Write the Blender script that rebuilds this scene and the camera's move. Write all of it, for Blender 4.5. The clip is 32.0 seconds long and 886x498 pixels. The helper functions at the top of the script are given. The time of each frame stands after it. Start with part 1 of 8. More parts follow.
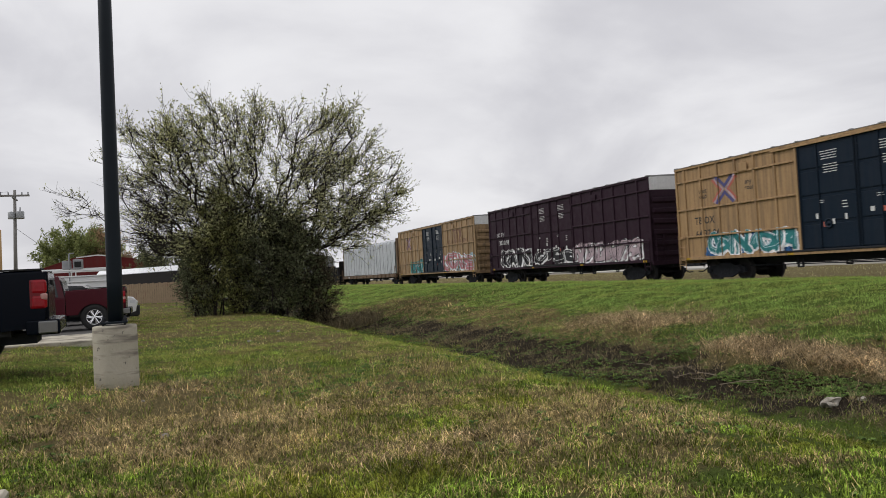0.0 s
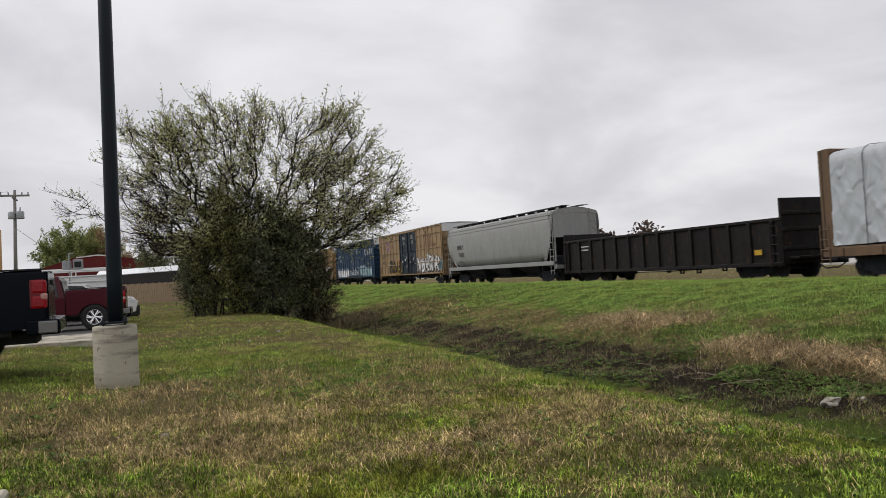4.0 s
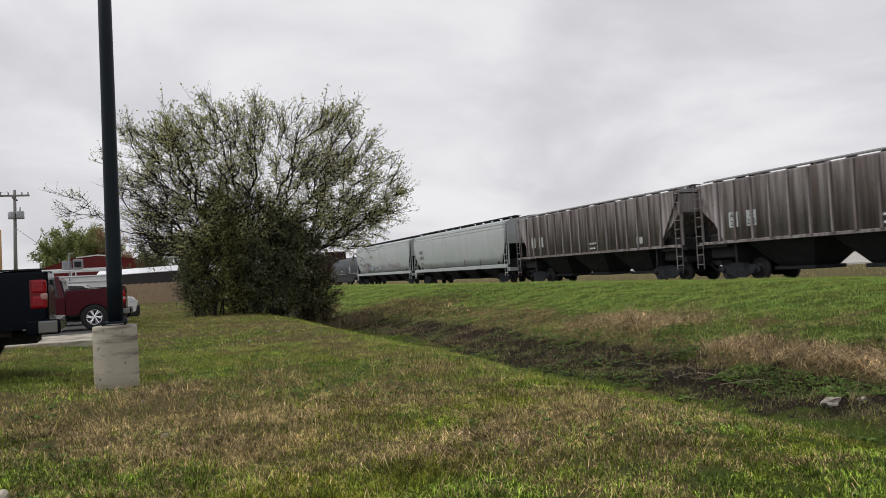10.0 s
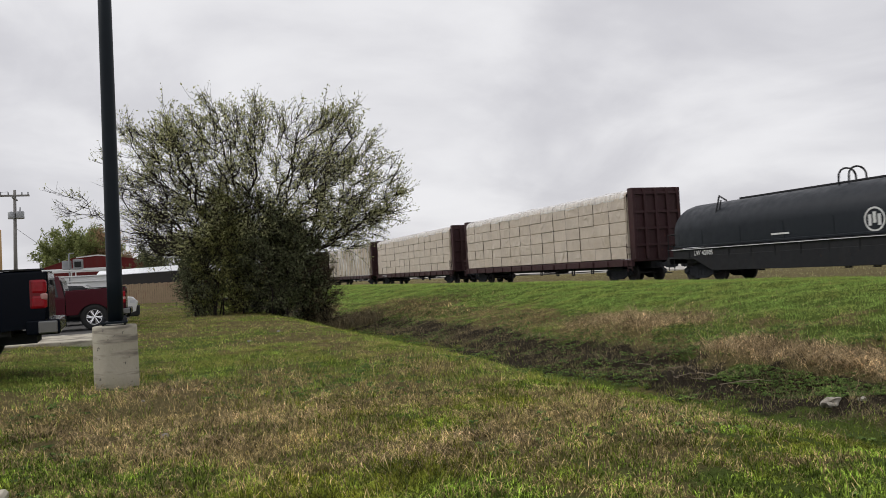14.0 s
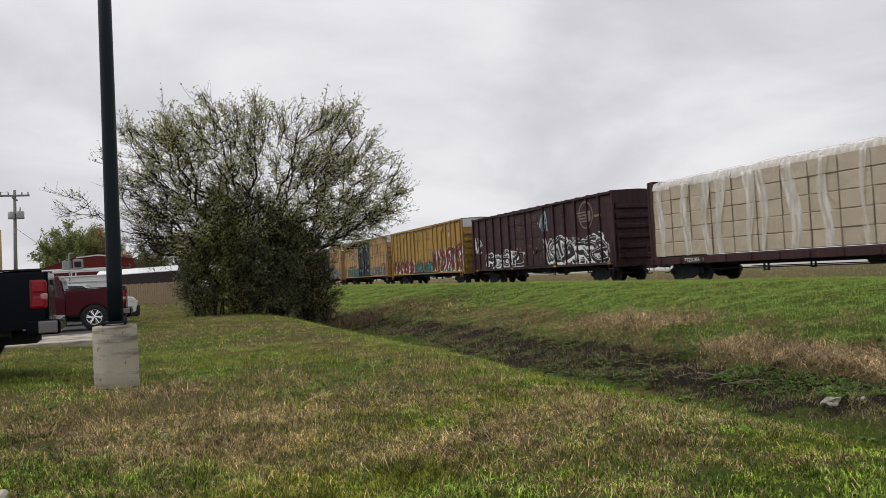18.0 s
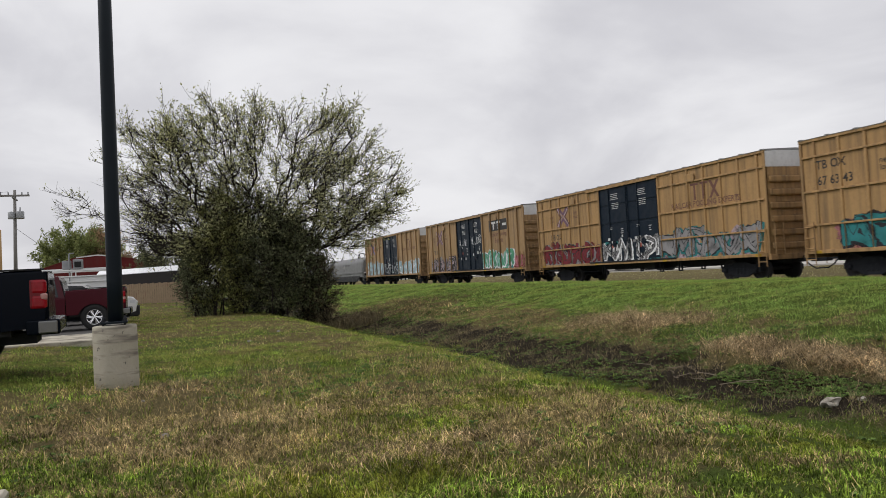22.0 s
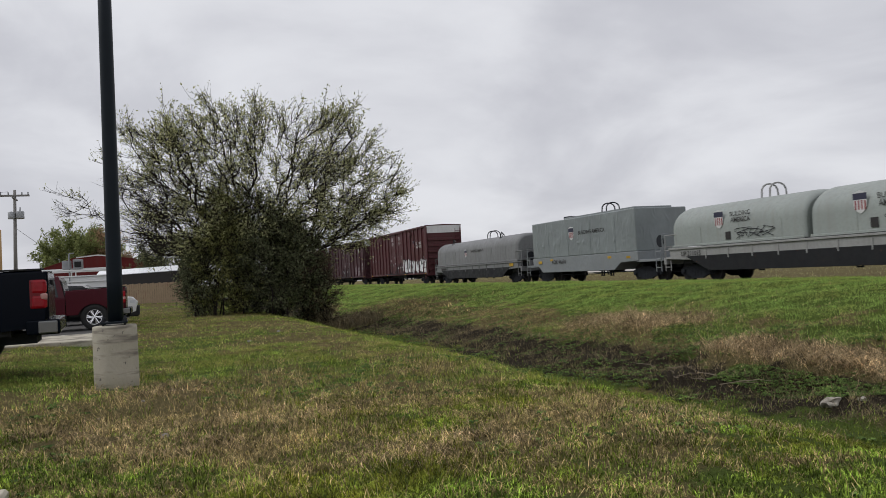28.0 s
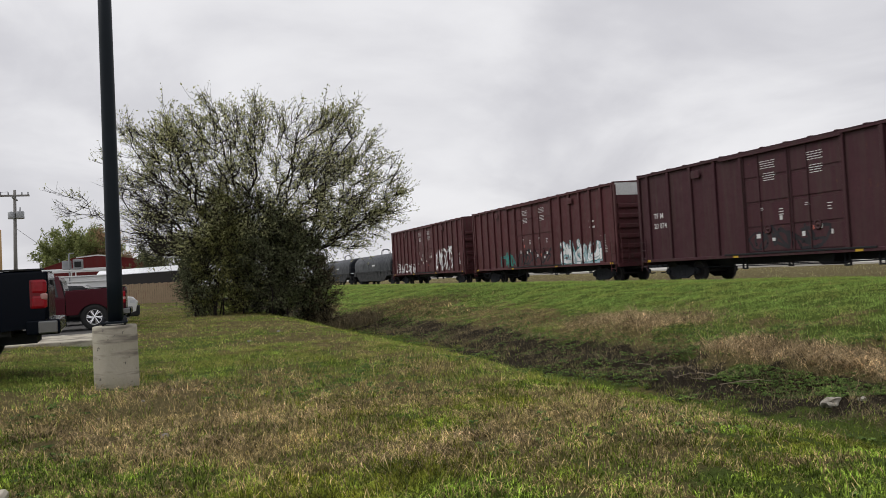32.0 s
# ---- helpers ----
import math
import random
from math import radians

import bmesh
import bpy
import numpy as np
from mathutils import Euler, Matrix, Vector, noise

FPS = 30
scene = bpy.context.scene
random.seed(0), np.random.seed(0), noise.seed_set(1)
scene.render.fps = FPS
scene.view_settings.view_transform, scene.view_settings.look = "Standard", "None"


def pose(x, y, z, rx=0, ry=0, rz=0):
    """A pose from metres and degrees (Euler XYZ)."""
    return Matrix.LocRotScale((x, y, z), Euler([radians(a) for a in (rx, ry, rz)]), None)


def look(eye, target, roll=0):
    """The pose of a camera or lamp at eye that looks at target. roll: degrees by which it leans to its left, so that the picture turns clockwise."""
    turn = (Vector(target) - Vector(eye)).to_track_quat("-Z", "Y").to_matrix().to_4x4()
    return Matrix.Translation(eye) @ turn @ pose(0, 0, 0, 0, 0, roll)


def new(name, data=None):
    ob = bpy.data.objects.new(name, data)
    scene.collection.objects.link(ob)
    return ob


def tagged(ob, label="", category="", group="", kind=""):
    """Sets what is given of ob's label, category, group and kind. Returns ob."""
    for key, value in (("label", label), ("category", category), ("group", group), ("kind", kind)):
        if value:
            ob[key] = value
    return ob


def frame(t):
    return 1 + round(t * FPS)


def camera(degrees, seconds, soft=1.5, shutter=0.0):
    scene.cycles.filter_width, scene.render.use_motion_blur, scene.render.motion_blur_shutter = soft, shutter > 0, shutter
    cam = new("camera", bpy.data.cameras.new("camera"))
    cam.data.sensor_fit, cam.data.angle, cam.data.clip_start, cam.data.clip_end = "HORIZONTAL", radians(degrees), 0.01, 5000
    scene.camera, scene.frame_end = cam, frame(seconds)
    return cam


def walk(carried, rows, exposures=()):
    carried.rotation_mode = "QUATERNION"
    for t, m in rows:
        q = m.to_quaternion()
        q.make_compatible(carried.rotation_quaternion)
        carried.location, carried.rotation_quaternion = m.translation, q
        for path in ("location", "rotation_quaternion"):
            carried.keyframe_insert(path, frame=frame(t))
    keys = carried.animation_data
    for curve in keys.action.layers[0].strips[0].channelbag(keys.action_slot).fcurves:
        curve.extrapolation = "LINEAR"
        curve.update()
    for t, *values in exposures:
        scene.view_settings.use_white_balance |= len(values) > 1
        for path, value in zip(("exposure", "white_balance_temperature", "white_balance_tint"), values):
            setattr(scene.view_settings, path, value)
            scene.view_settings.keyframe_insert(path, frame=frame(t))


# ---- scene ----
# Camera: a fixed stand on the lawn beside the ditch. The rail tops lie at z = 0, the track runs along x.
EYE = Vector((0.0, 0.0, 1.033))
YAW, TILT = radians(-69.987), radians(1.654)
AIM = EYE + 10 * Vector((math.sin(YAW) * math.cos(TILT), math.cos(YAW) * math.cos(TILT), math.sin(TILT)))
cam = camera(58.33, 32.0, soft=0.8, shutter=0.12)
walk(cam, [(0, look(EYE, AIM, -3.211)), (32, look(EYE, AIM, -3.211))],
     exposures=[(0, 0.0, 6500, 10), (24.5, 0.0, 6500, 10), (28, -0.14, 6330, 10), (30, -0.06, 6420, 10), (32, 0.0, 6500, 10)])

# ---- world: high overcast sky ----
world = bpy.data.worlds.new("overcast")
scene.world = world
world.use_nodes = True
wn, wl = world.node_tree.nodes, world.node_tree.links
wn.clear()
SUN_UP, SUN_ROUND = radians(52), radians(200)


def wnode(kind, **put):
    nd = wn.new(kind)
    for key, value in put.items():
        nd.inputs[key].default_value = value
    return nd


sky = wn.new("ShaderNodeTexSky")
sky.sky_type, sky.sun_disc = "NISHITA", False
sky.sun_elevation, sky.sun_rotation = SUN_UP, SUN_ROUND
sky_dim = wnode("ShaderNodeVectorMath")
sky_dim.operation = "SCALE"
sky_dim.inputs["Scale"].default_value = 0.10
wl.new(sky.outputs[0], sky_dim.inputs[0])
way = wn.new("ShaderNodeTexCoord")
split = wn.new("ShaderNodeSeparateXYZ")
wl.new(way.outputs["Generated"], split.inputs[0])
# the cloud deck is a plane overhead, so the clouds flatten towards the horizon
deck = wnode("ShaderNodeMath")
deck.operation = "MAXIMUM"
wl.new(split.outputs[2], deck.inputs[0])
deck.inputs[1].default_value = 0.0
deck2 = wnode("ShaderNodeMath")
deck2.operation = "ADD"
wl.new(deck.outputs[0], deck2.inputs[0])
deck2.inputs[1].default_value = 0.34
inv = wnode("ShaderNodeMath")
inv.operation = "DIVIDE"
inv.inputs[0].default_value = 1.0
wl.new(deck2.outputs[0], inv.inputs[1])
flat = wnode("ShaderNodeVectorMath")
flat.operation = "SCALE"
wl.new(way.outputs["Generated"], flat.inputs[0])
wl.new(inv.outputs[0], flat.inputs["Scale"])
shift = wn.new("ShaderNodeVectorMath")
shift.operation = "ADD"
shift.inputs[1].default_value = (7.9, 3.1, 4.6)
wl.new(flat.outputs[0], shift.inputs[0])
cl = wnode("ShaderNodeTexNoise", Scale=1.7, Detail=6.0, Roughness=0.50, Distortion=0.35)
wl.new(shift.outputs[0], cl.inputs["Vector"])
cramp = wn.new("ShaderNodeValToRGB")
cramp.color_ramp.interpolation = "EASE"
cramp.color_ramp.elements[0].position, cramp.color_ramp.elements[0].color = 0.34, (0.63, 0.625, 0.66, 1)
cramp.color_ramp.elements[1].position, cramp.color_ramp.elements[1].color = 0.68, (0.86, 0.855, 0.875, 1)
wl.new(cl.outputs["Fac"], cramp.inputs["Fac"])
cmix = wnode("ShaderNodeMix")
cmix.data_type = "RGBA"
cmix.inputs["Factor"].default_value = 0.96
wl.new(sky_dim.outputs[0], cmix.inputs[6])
wl.new(cramp.outputs["Color"], cmix.inputs[7])
bg = wnode("ShaderNodeBackground", Strength=1.0)
wl.new(cmix.outputs[2], bg.inputs["Color"])
wout = wn.new("ShaderNodeOutputWorld")
wl.new(bg.outputs[0], wout.inputs[0])

sun_data = bpy.data.lights.new("sun", "SUN")
sun_data.energy, sun_data.angle, sun_data.color = 1.4, radians(25), (1.0, 0.97, 0.93)
sun = new("sun", sun_data)
sun.matrix_world = look((30 * math.sin(SUN_ROUND) * math.cos(SUN_UP), 30 * math.cos(SUN_ROUND) * math.cos(SUN_UP), 30 * math.sin(SUN_UP)), (0, 0, 0))


# ---- materials ----
class Mat:
    """A small builder for node materials."""

    def __init__(self, name):
        self.m = bpy.data.materials.new(name)
        self.m.use_nodes = True
        self.n, self.l = self.m.node_tree.nodes, self.m.node_tree.links
        self.b = self.n["Principled BSDF"]

    def node(self, kind, **put):
        nd = self.n.new(kind)
        for key, value in put.items():
            nd.inputs[key.replace("_", " ")].default_value = value
        return nd

    def link(self, a, b):
        self.l.new(a, b)

    def coords(self, scale=(1, 1, 1), world=False):
        if world:
            src = self.n.new("ShaderNodeNewGeometry").outputs["Position"]
        else:
            # each object takes its own stretch of the pattern
            own = self.node("ShaderNodeVectorMath")
            own.operation = "SCALE"
            own.inputs[0].default_value = (31.0, 17.0, 23.0)
            self.link(self.n.new("ShaderNodeObjectInfo").outputs["Random"], own.inputs["Scale"])
            add = self.node("ShaderNodeVectorMath")
            add.operation = "ADD"
            self.link(self.n.new("ShaderNodeTexCoord").outputs["Object"], add.inputs[0])
            self.link(own.outputs[0], add.inputs[1])
            src = add.outputs[0]
        mp = self.node("ShaderNodeMapping")
        mp.inputs["Scale"].default_value = scale
        self.link(src, mp.inputs["Vector"])
        return mp.outputs[0]

    def noise(self, scale, detail=3.0, stretch=(1, 1, 1), world=False, rough=0.55):
        nz = self.node("ShaderNodeTexNoise", Scale=scale, Detail=detail, Roughness=rough)
        self.link(self.coords(stretch, world), nz.inputs["Vector"])
        return nz.outputs["Fac"]

    def ramp(self, fac, lo, hi, a=(0, 0, 0), b=(1, 1, 1)):
        r = self.n.new("ShaderNodeValToRGB")
        r.color_ramp.elements[0].position, r.color_ramp.elements[0].color = lo, (*a, 1)
        r.color_ramp.elements[1].position, r.color_ramp.elements[1].color = hi, (*b, 1)
        self.link(fac, r.inputs["Fac"])
        return r.outputs["Color"]

    def mix(self, fac, a, b, mode="MIX"):
        mx = self.n.new("ShaderNodeMix")
        mx.data_type, mx.blend_type = "RGBA", mode
        for slot, value in ((0, fac), (6, a), (7, b)):
            if isinstance(value, (int, float)):
                mx.inputs[slot].default_value = value
            elif isinstance(value, tuple):
                mx.inputs[slot].default_value = (*value, 1)
            else:
                self.link(value, mx.inputs[slot])
        return mx.outputs[2]

    def done(self, color, rough=0.7, metal=0.0, bump=None, bump_size=0.02, bump_strength=0.5, spec=0.5):
        if isinstance(color, tuple):
            self.b.inputs["Base Color"].default_value = (*color, 1)
        else:
            self.link(color, self.b.inputs["Base Color"])
        if isinstance(rough, (int, float)):
            self.b.inputs["Roughness"].default_value = rough
        else:
            self.link(rough, self.b.inputs["Roughness"])
        self.b.inputs["Metallic"].default_value = metal
        self.b.inputs["Specular IOR Level"].default_value = spec
        if bump is not None:
            bp = self.node("ShaderNodeBump", Strength=bump_strength, Distance=bump_size)
            self.link(bump, bp.inputs["Height"])
            self.link(bp.outputs[0], self.b.inputs["Normal"])
        return self.m


def dim(c, k):
    return tuple(v * k for v in c)


def paint(name, base, dirt=(0.07, 0.055, 0.045), rough=0.55, grime=0.45, rust=0.0, fade=0.75, streak=(0.44, 0.74), spec=0.22):
    """Weathered coach paint: faded blotches, run-down streaks, dust and, where rust > 0, rust spots."""
    m = Mat(name)
    base = dim(base, 0.73)
    col = m.mix(m.noise(0.7, 4), dim(base, fade), dim(base, 1.12))
    col = m.mix(m.ramp(m.noise(9.0, 4, (1, 1, 1)), 0.45, 0.75), col, dim(base, 0.82))
    streaks = m.ramp(m.noise(2.2, 5, (2.4, 2.4, 0.12)), *streak)
    k = m.mix(1.0, streaks, (grime, grime, grime), "MULTIPLY")
    col = m.mix(k, col, dirt)
    if rust > 0:
        spots = m.ramp(m.noise(5.0, 6, (1, 1, 0.45), rough=0.7), 0.66 - 0.12 * rust, 0.74)
        col = m.mix(spots, col, (0.13, 0.055, 0.025))
    return m.done(col, m.ramp(m.noise(3.0, 3), 0.3, 0.7, (rough - 0.08,) * 3, (rough + 0.15,) * 3), bump=m.noise(30, 3), bump_size=0.004, bump_strength=0.25, spec=spec)


def plain(name, base, rough=0.6, metal=0.0, vary=0.15, size=6.0, bump=0.002, spec=0.5):
    m = Mat(name)
    col = m.mix(m.noise(size, 4), dim(base, 1 - vary), dim(base, 1 + vary))
    return m.done(col, rough, metal, m.noise(size * 8, 3), bump, 0.4, spec)


def wrap(name, base, dirt, relief=0.05):
    """Woven plastic lumber wrap: creases and dull dusty patches."""
    m = Mat(name)
    col = m.mix(m.ramp(m.noise(1.1, 5), 0.35, 0.7), dim(base, 0.8), base)
    own = m.n.new("ShaderNodeObjectInfo").outputs["Random"]
    col = m.mix(own, col, m.mix(0.35, col, dirt))
    col = m.mix(m.ramp(m.noise(2.2, 4, (0.5, 1, 1.2)), 0.50, 0.80), col, dirt)
    ridge = m.node("ShaderNodeTexNoise", Scale=2.6, Detail=5.0, Roughness=0.55, Distortion=0.9)
    ridge.noise_type = "RIDGED_MULTIFRACTAL"
    m.link(m.coords((1.0, 1.0, 0.55)), ridge.inputs["Vector"])
    return m.done(col, 0.45, 0, ridge.outputs["Fac"], relief, 1.0)


TAN = paint("tan_coach_paint", (0.56, 0.36, 0.185), grime=0.7)
TAN2 = paint("faded_tan_coach_paint", (0.50, 0.335, 0.185), grime=0.75)
TAN3 = paint("bright_tan_coach_paint", (0.62, 0.38, 0.170), grime=0.65)
YELLOW = paint("yellow_coach_paint", (0.56, 0.335, 0.090), grime=0.6, rust=0.15)
PURPLE = paint("dark_plum_coach_paint", (0.042, 0.020, 0.034), spec=0.12, grime=0.25, dirt=(0.045, 0.035, 0.04), fade=0.8)
BROWN = paint("dark_brown_coach_paint", (0.064, 0.026, 0.034), grime=0.4, rust=0.3)
BLUE = paint("dark_blue_coach_paint", (0.014, 0.052, 0.118), grime=0.15, dirt=(0.05, 0.06, 0.08))
RED = paint("oxide_red_coach_paint", (0.135, 0.042, 0.049), grime=0.5, rust=0.1)
RED2 = paint("dull_oxide_red_coach_paint", (0.088, 0.032, 0.042), grime=0.5, rust=0.2)
NAVY = paint("blue_black_door_paint", (0.011, 0.023, 0.042), grime=0.25, dirt=(0.035, 0.037, 0.042), rough=0.45, spec=0.14)
WHITE = paint("dusty_white_paint", (1.0, 1.0, 1.0), grime=0.10)
HOPPER_WHITE = paint("pale_grey_hopper_paint", (0.64, 0.68, 0.69), grime=0.16, dirt=(0.25, 0.24, 0.22))
HOPPER_GREY = paint("light_grey_hopper_paint", (0.46, 0.46, 0.45), grime=0.4, dirt=(0.2, 0.19, 0.18))
HOPPER_OLD = paint("sooty_rusty_hopper_paint", (0.52, 0.48, 0.485), dirt=(0.105, 0.078, 0.074), grime=0.84, fade=0.42, streak=(0.38, 0.60), rust=0.35)
COIL_GREY = paint("mid_grey_hood_paint", (0.30, 0.305, 0.31), grime=0.25)
COIL_PALE = paint("pale_green_grey_hood_paint", (0.445, 0.485, 0.46), grime=0.25, dirt=(0.24, 0.22, 0.19))
COIL_SILVER = paint("silver_grey_hood_paint", (0.36, 0.385, 0.40), grime=0.3, dirt=(0.22, 0.22, 0.22))
COIL_BLACK = paint("black_hood_paint", (0.014, 0.019, 0.027), grime=0.2, dirt=(0.020, 0.023, 0.026), rough=0.44, spec=0.30)
BLACK = paint("black_frame_paint", (0.026, 0.027, 0.031), grime=0.3, dirt=(0.03, 0.026, 0.024), rust=0.05)
GONDOLA = paint("rusty_black_gondola_paint", (0.016, 0.014, 0.015), grime=0.4, dirt=(0.035, 0.027, 0.025), rust=0.5)
DECK_RED = paint("brown_red_bulkhead_paint", (0.070, 0.030, 0.034), grime=0.3, rust=0.3)
DECK_TAN = paint("worn_tan_frame_paint", (0.22, 0.14, 0.085), grime=0.6, rust=0.3)
ROOF = paint("galvanised_roof_steel", (0.42, 0.42, 0.42), grime=0.3, rough=0.4)
STEEL = plain("dark_cast_steel", (0.028, 0.030, 0.035), 0.8, 0.0, 0.4, spec=0.1)
WHEEL = plain("rolled_wheel_steel", (0.034, 0.032, 0.034), 0.6, 0.0, 0.3, spec=0.2)
LETTER_W = plain("white_lettering_paint", (0.60, 0.60, 0.60), 0.6, 0, 0.1)
LETTER_K = plain("black_lettering_paint", (0.025, 0.022, 0.022), 0.6, 0, 0.1)
LETTER_FADED = plain("faded_brown_lettering_paint", (0.15, 0.066, 0.050), 0.7, 0, 0.25)
LOGO_RED = plain("red_emblem_paint", (0.42, 0.11, 0.08), 0.6, 0, 0.15)
LOGO_BLUE = plain("blue_emblem_paint", (0.07, 0.07, 0.20), 0.6, 0, 0.15)
SHIELD_RED = plain("dark_red_shield_paint", (0.26, 0.05, 0.055), 0.6, 0, 0.2)
SHIELD_BLUE = plain("blue_black_shield_paint", (0.030, 0.030, 0.060), 0.6, 0, 0.2)
LOGO_FADED = plain("faded_plum_emblem_paint", (0.16, 0.085, 0.14), 0.7, 0, 0.25)
WRAP_WHITE = wrap("white_lumber_wrap", (0.62, 0.535, 0.45), (0.46, 0.38, 0.30), 0.06)
WRAP_FILM = wrap("clear_dusty_wrap", (0.52, 0.44, 0.34), (0.40, 0.32, 0.235), 0.04)
TARP = wrap("silver_grey_tarpaulin", (0.50, 0.525, 0.555), (0.42, 0.445, 0.48), 0.075)
CREASED = wrap("dented_silver_sheet", (0.235, 0.262, 0.265), (0.20, 0.222, 0.225), 0.045)
STRAP = plain("black_strap_webbing", (0.03, 0.03, 0.03), 0.8)


def spray(name, base, thin=False):
    """Thin patchy spray paint: fades and lets the coach paint through."""
    m = Mat(name)
    col = m.mix(m.ramp(m.noise(1.6, 5), 0.30, 0.62), dim(base, 0.62), dim(base, 1.1))
    m.n[-1].name = "tone"
    col = m.mix(m.ramp(m.noise(5.0, 4, (1, 1, 0.5)), 0.58, 0.80), col, dim(base, 0.6))
    m.done(col, 0.6, bump=m.noise(40, 2), bump_size=0.002, bump_strength=0.2, spec=0.2)
    ms = m.node("ShaderNodeMixShader")
    m.link(m.ramp(m.noise(3.2, 5, rough=0.7), *((0.34, 0.56, (0.15,) * 3, (0.92,) * 3) if thin else (0.32, 0.46, (0.72,) * 3, (1.0,) * 3))), ms.inputs[0])
    m.link(m.node("ShaderNodeBsdfTransparent").outputs[0], ms.inputs[1])
    m.link(m.b.outputs[0], ms.inputs[2])
    m.link(ms.outputs[0], m.n["Material Output"].inputs[0])
    return m.m


SPRAY = {
    "white": spray("white_spray_paint", (0.80, 0.80, 0.82)),
    "black": spray("black_spray_paint", (0.03, 0.03, 0.035)),
    "teal": spray("teal_spray_paint", (0.035, 0.20, 0.21)),
    "pink": spray("pink_spray_paint", (0.46, 0.18, 0.21)),
    "lilac": spray("lilac_spray_paint", (0.46, 0.36, 0.40)),
    "red": spray("red_spray_paint", (0.20, 0.026, 0.036)),
    "blue": spray("blue_spray_paint", (0.04, 0.13, 0.32)),
    "green": spray("green_spray_paint", (0.10, 0.32, 0.20)),
    "sky": spray("pale_blue_spray_paint", (0.36, 0.50, 0.56)),
    "grey": spray("grey_spray_paint", (0.28, 0.27, 0.28)),
    "blotch": spray("blue_grey_cover_paint", (0.30, 0.33, 0.37)),
    "yellow": spray("yellow_spray_paint", (0.55, 0.34, 0.04)),
}
HAZE = {}


def haze(color):
    """A thin overspray of a spray colour."""
    if color not in HAZE:
        rgb = SPRAY[color].node_tree.nodes["tone"].inputs[7].default_value[:3]
        HAZE[color] = spray("thin_" + color + "_overspray", dim(rgb, 0.9), True)
    return HAZE[color]



def concrete():
    m = Mat("weathered_concrete")
    col = m.mix(m.noise(2.5, 6), (0.32, 0.29, 0.225), (0.56, 0.52, 0.43))
    col = m.mix(m.ramp(m.noise(1.6, 5, (0.8, 0.8, 6)), 0.50, 0.64), col, (0.20, 0.18, 0.15))
    pits = m.ramp(m.noise(16, 3), 0.66, 0.72)
    col = m.mix(pits, col, (0.13, 0.12, 0.11))
    return m.done(col, 0.9, 0, m.noise(14, 6), 0.02, 0.6, 0.2)


CONCRETE = concrete()
ASPHALT = plain("worn_asphalt", (0.075, 0.072, 0.07), 0.9, 0, 0.3, 3.0, 0.01, 0.3)
PALE_ROAD = plain("pale_gravel_road", (0.42, 0.40, 0.37), 0.9, 0, 0.15, 0.1, 0.01, 0.2)
POLE_PAINT = plain("dark_bronze_pole_paint", (0.008, 0.013, 0.019), 0.45, 0, 0.2, spec=0.18)
BALLAST = plain("grey_ballast_stone", (0.22, 0.20, 0.18), 0.95, 0, 0.5, 14.0, 0.05, 0.2)
TIE = plain("creosoted_timber", (0.06, 0.045, 0.035), 0.9, 0, 0.3)
RAIL = plain("worn_rail_steel", (0.20, 0.16, 0.13), 0.35, 0.7, 0.2)


def earth():
    """Mown lawn, dry grass and bare soil; the 'dry' and 'soil' layers of the sheet say where each lies."""
    m = Mat("grass_and_soil")
    dry = m.n.new("ShaderNodeAttribute")
    dry.attribute_name = "dry"
    soil = m.n.new("ShaderNodeAttribute")
    soil.attribute_name = "soil"
    fine = m.ramp(m.noise(34, 6, world=True, rough=0.8), 0.36, 0.64)
    mid = m.noise(2.6, 5, world=True)
    green = m.mix(fine, (0.052, 0.076, 0.014), (0.140, 0.195, 0.038))
    straw = m.mix(fine, (0.085, 0.070, 0.032), (0.25, 0.204, 0.090))
    mud = m.mix(fine, (0.013, 0.010, 0.007), (0.062, 0.048, 0.033))
    a = m.node("ShaderNodeMath")
    a.operation = "ADD"
    m.link(dry.outputs["Fac"], a.inputs[0])
    m.link(mid, a.inputs[1])
    col = m.mix(m.ramp(a.outputs[0], 0.75, 1.15), green, straw)
    b = m.node("ShaderNodeMath")
    b.operation = "ADD"
    m.link(soil.outputs["Fac"], b.inputs[0])
    m.link(mid, b.inputs[1])
    col = m.mix(m.ramp(b.outputs[0], 0.85, 1.2), col, mud)
    return m.done(col, 0.95, 0, fine, 0.06, 0.8, 0.1)


EARTH = earth()


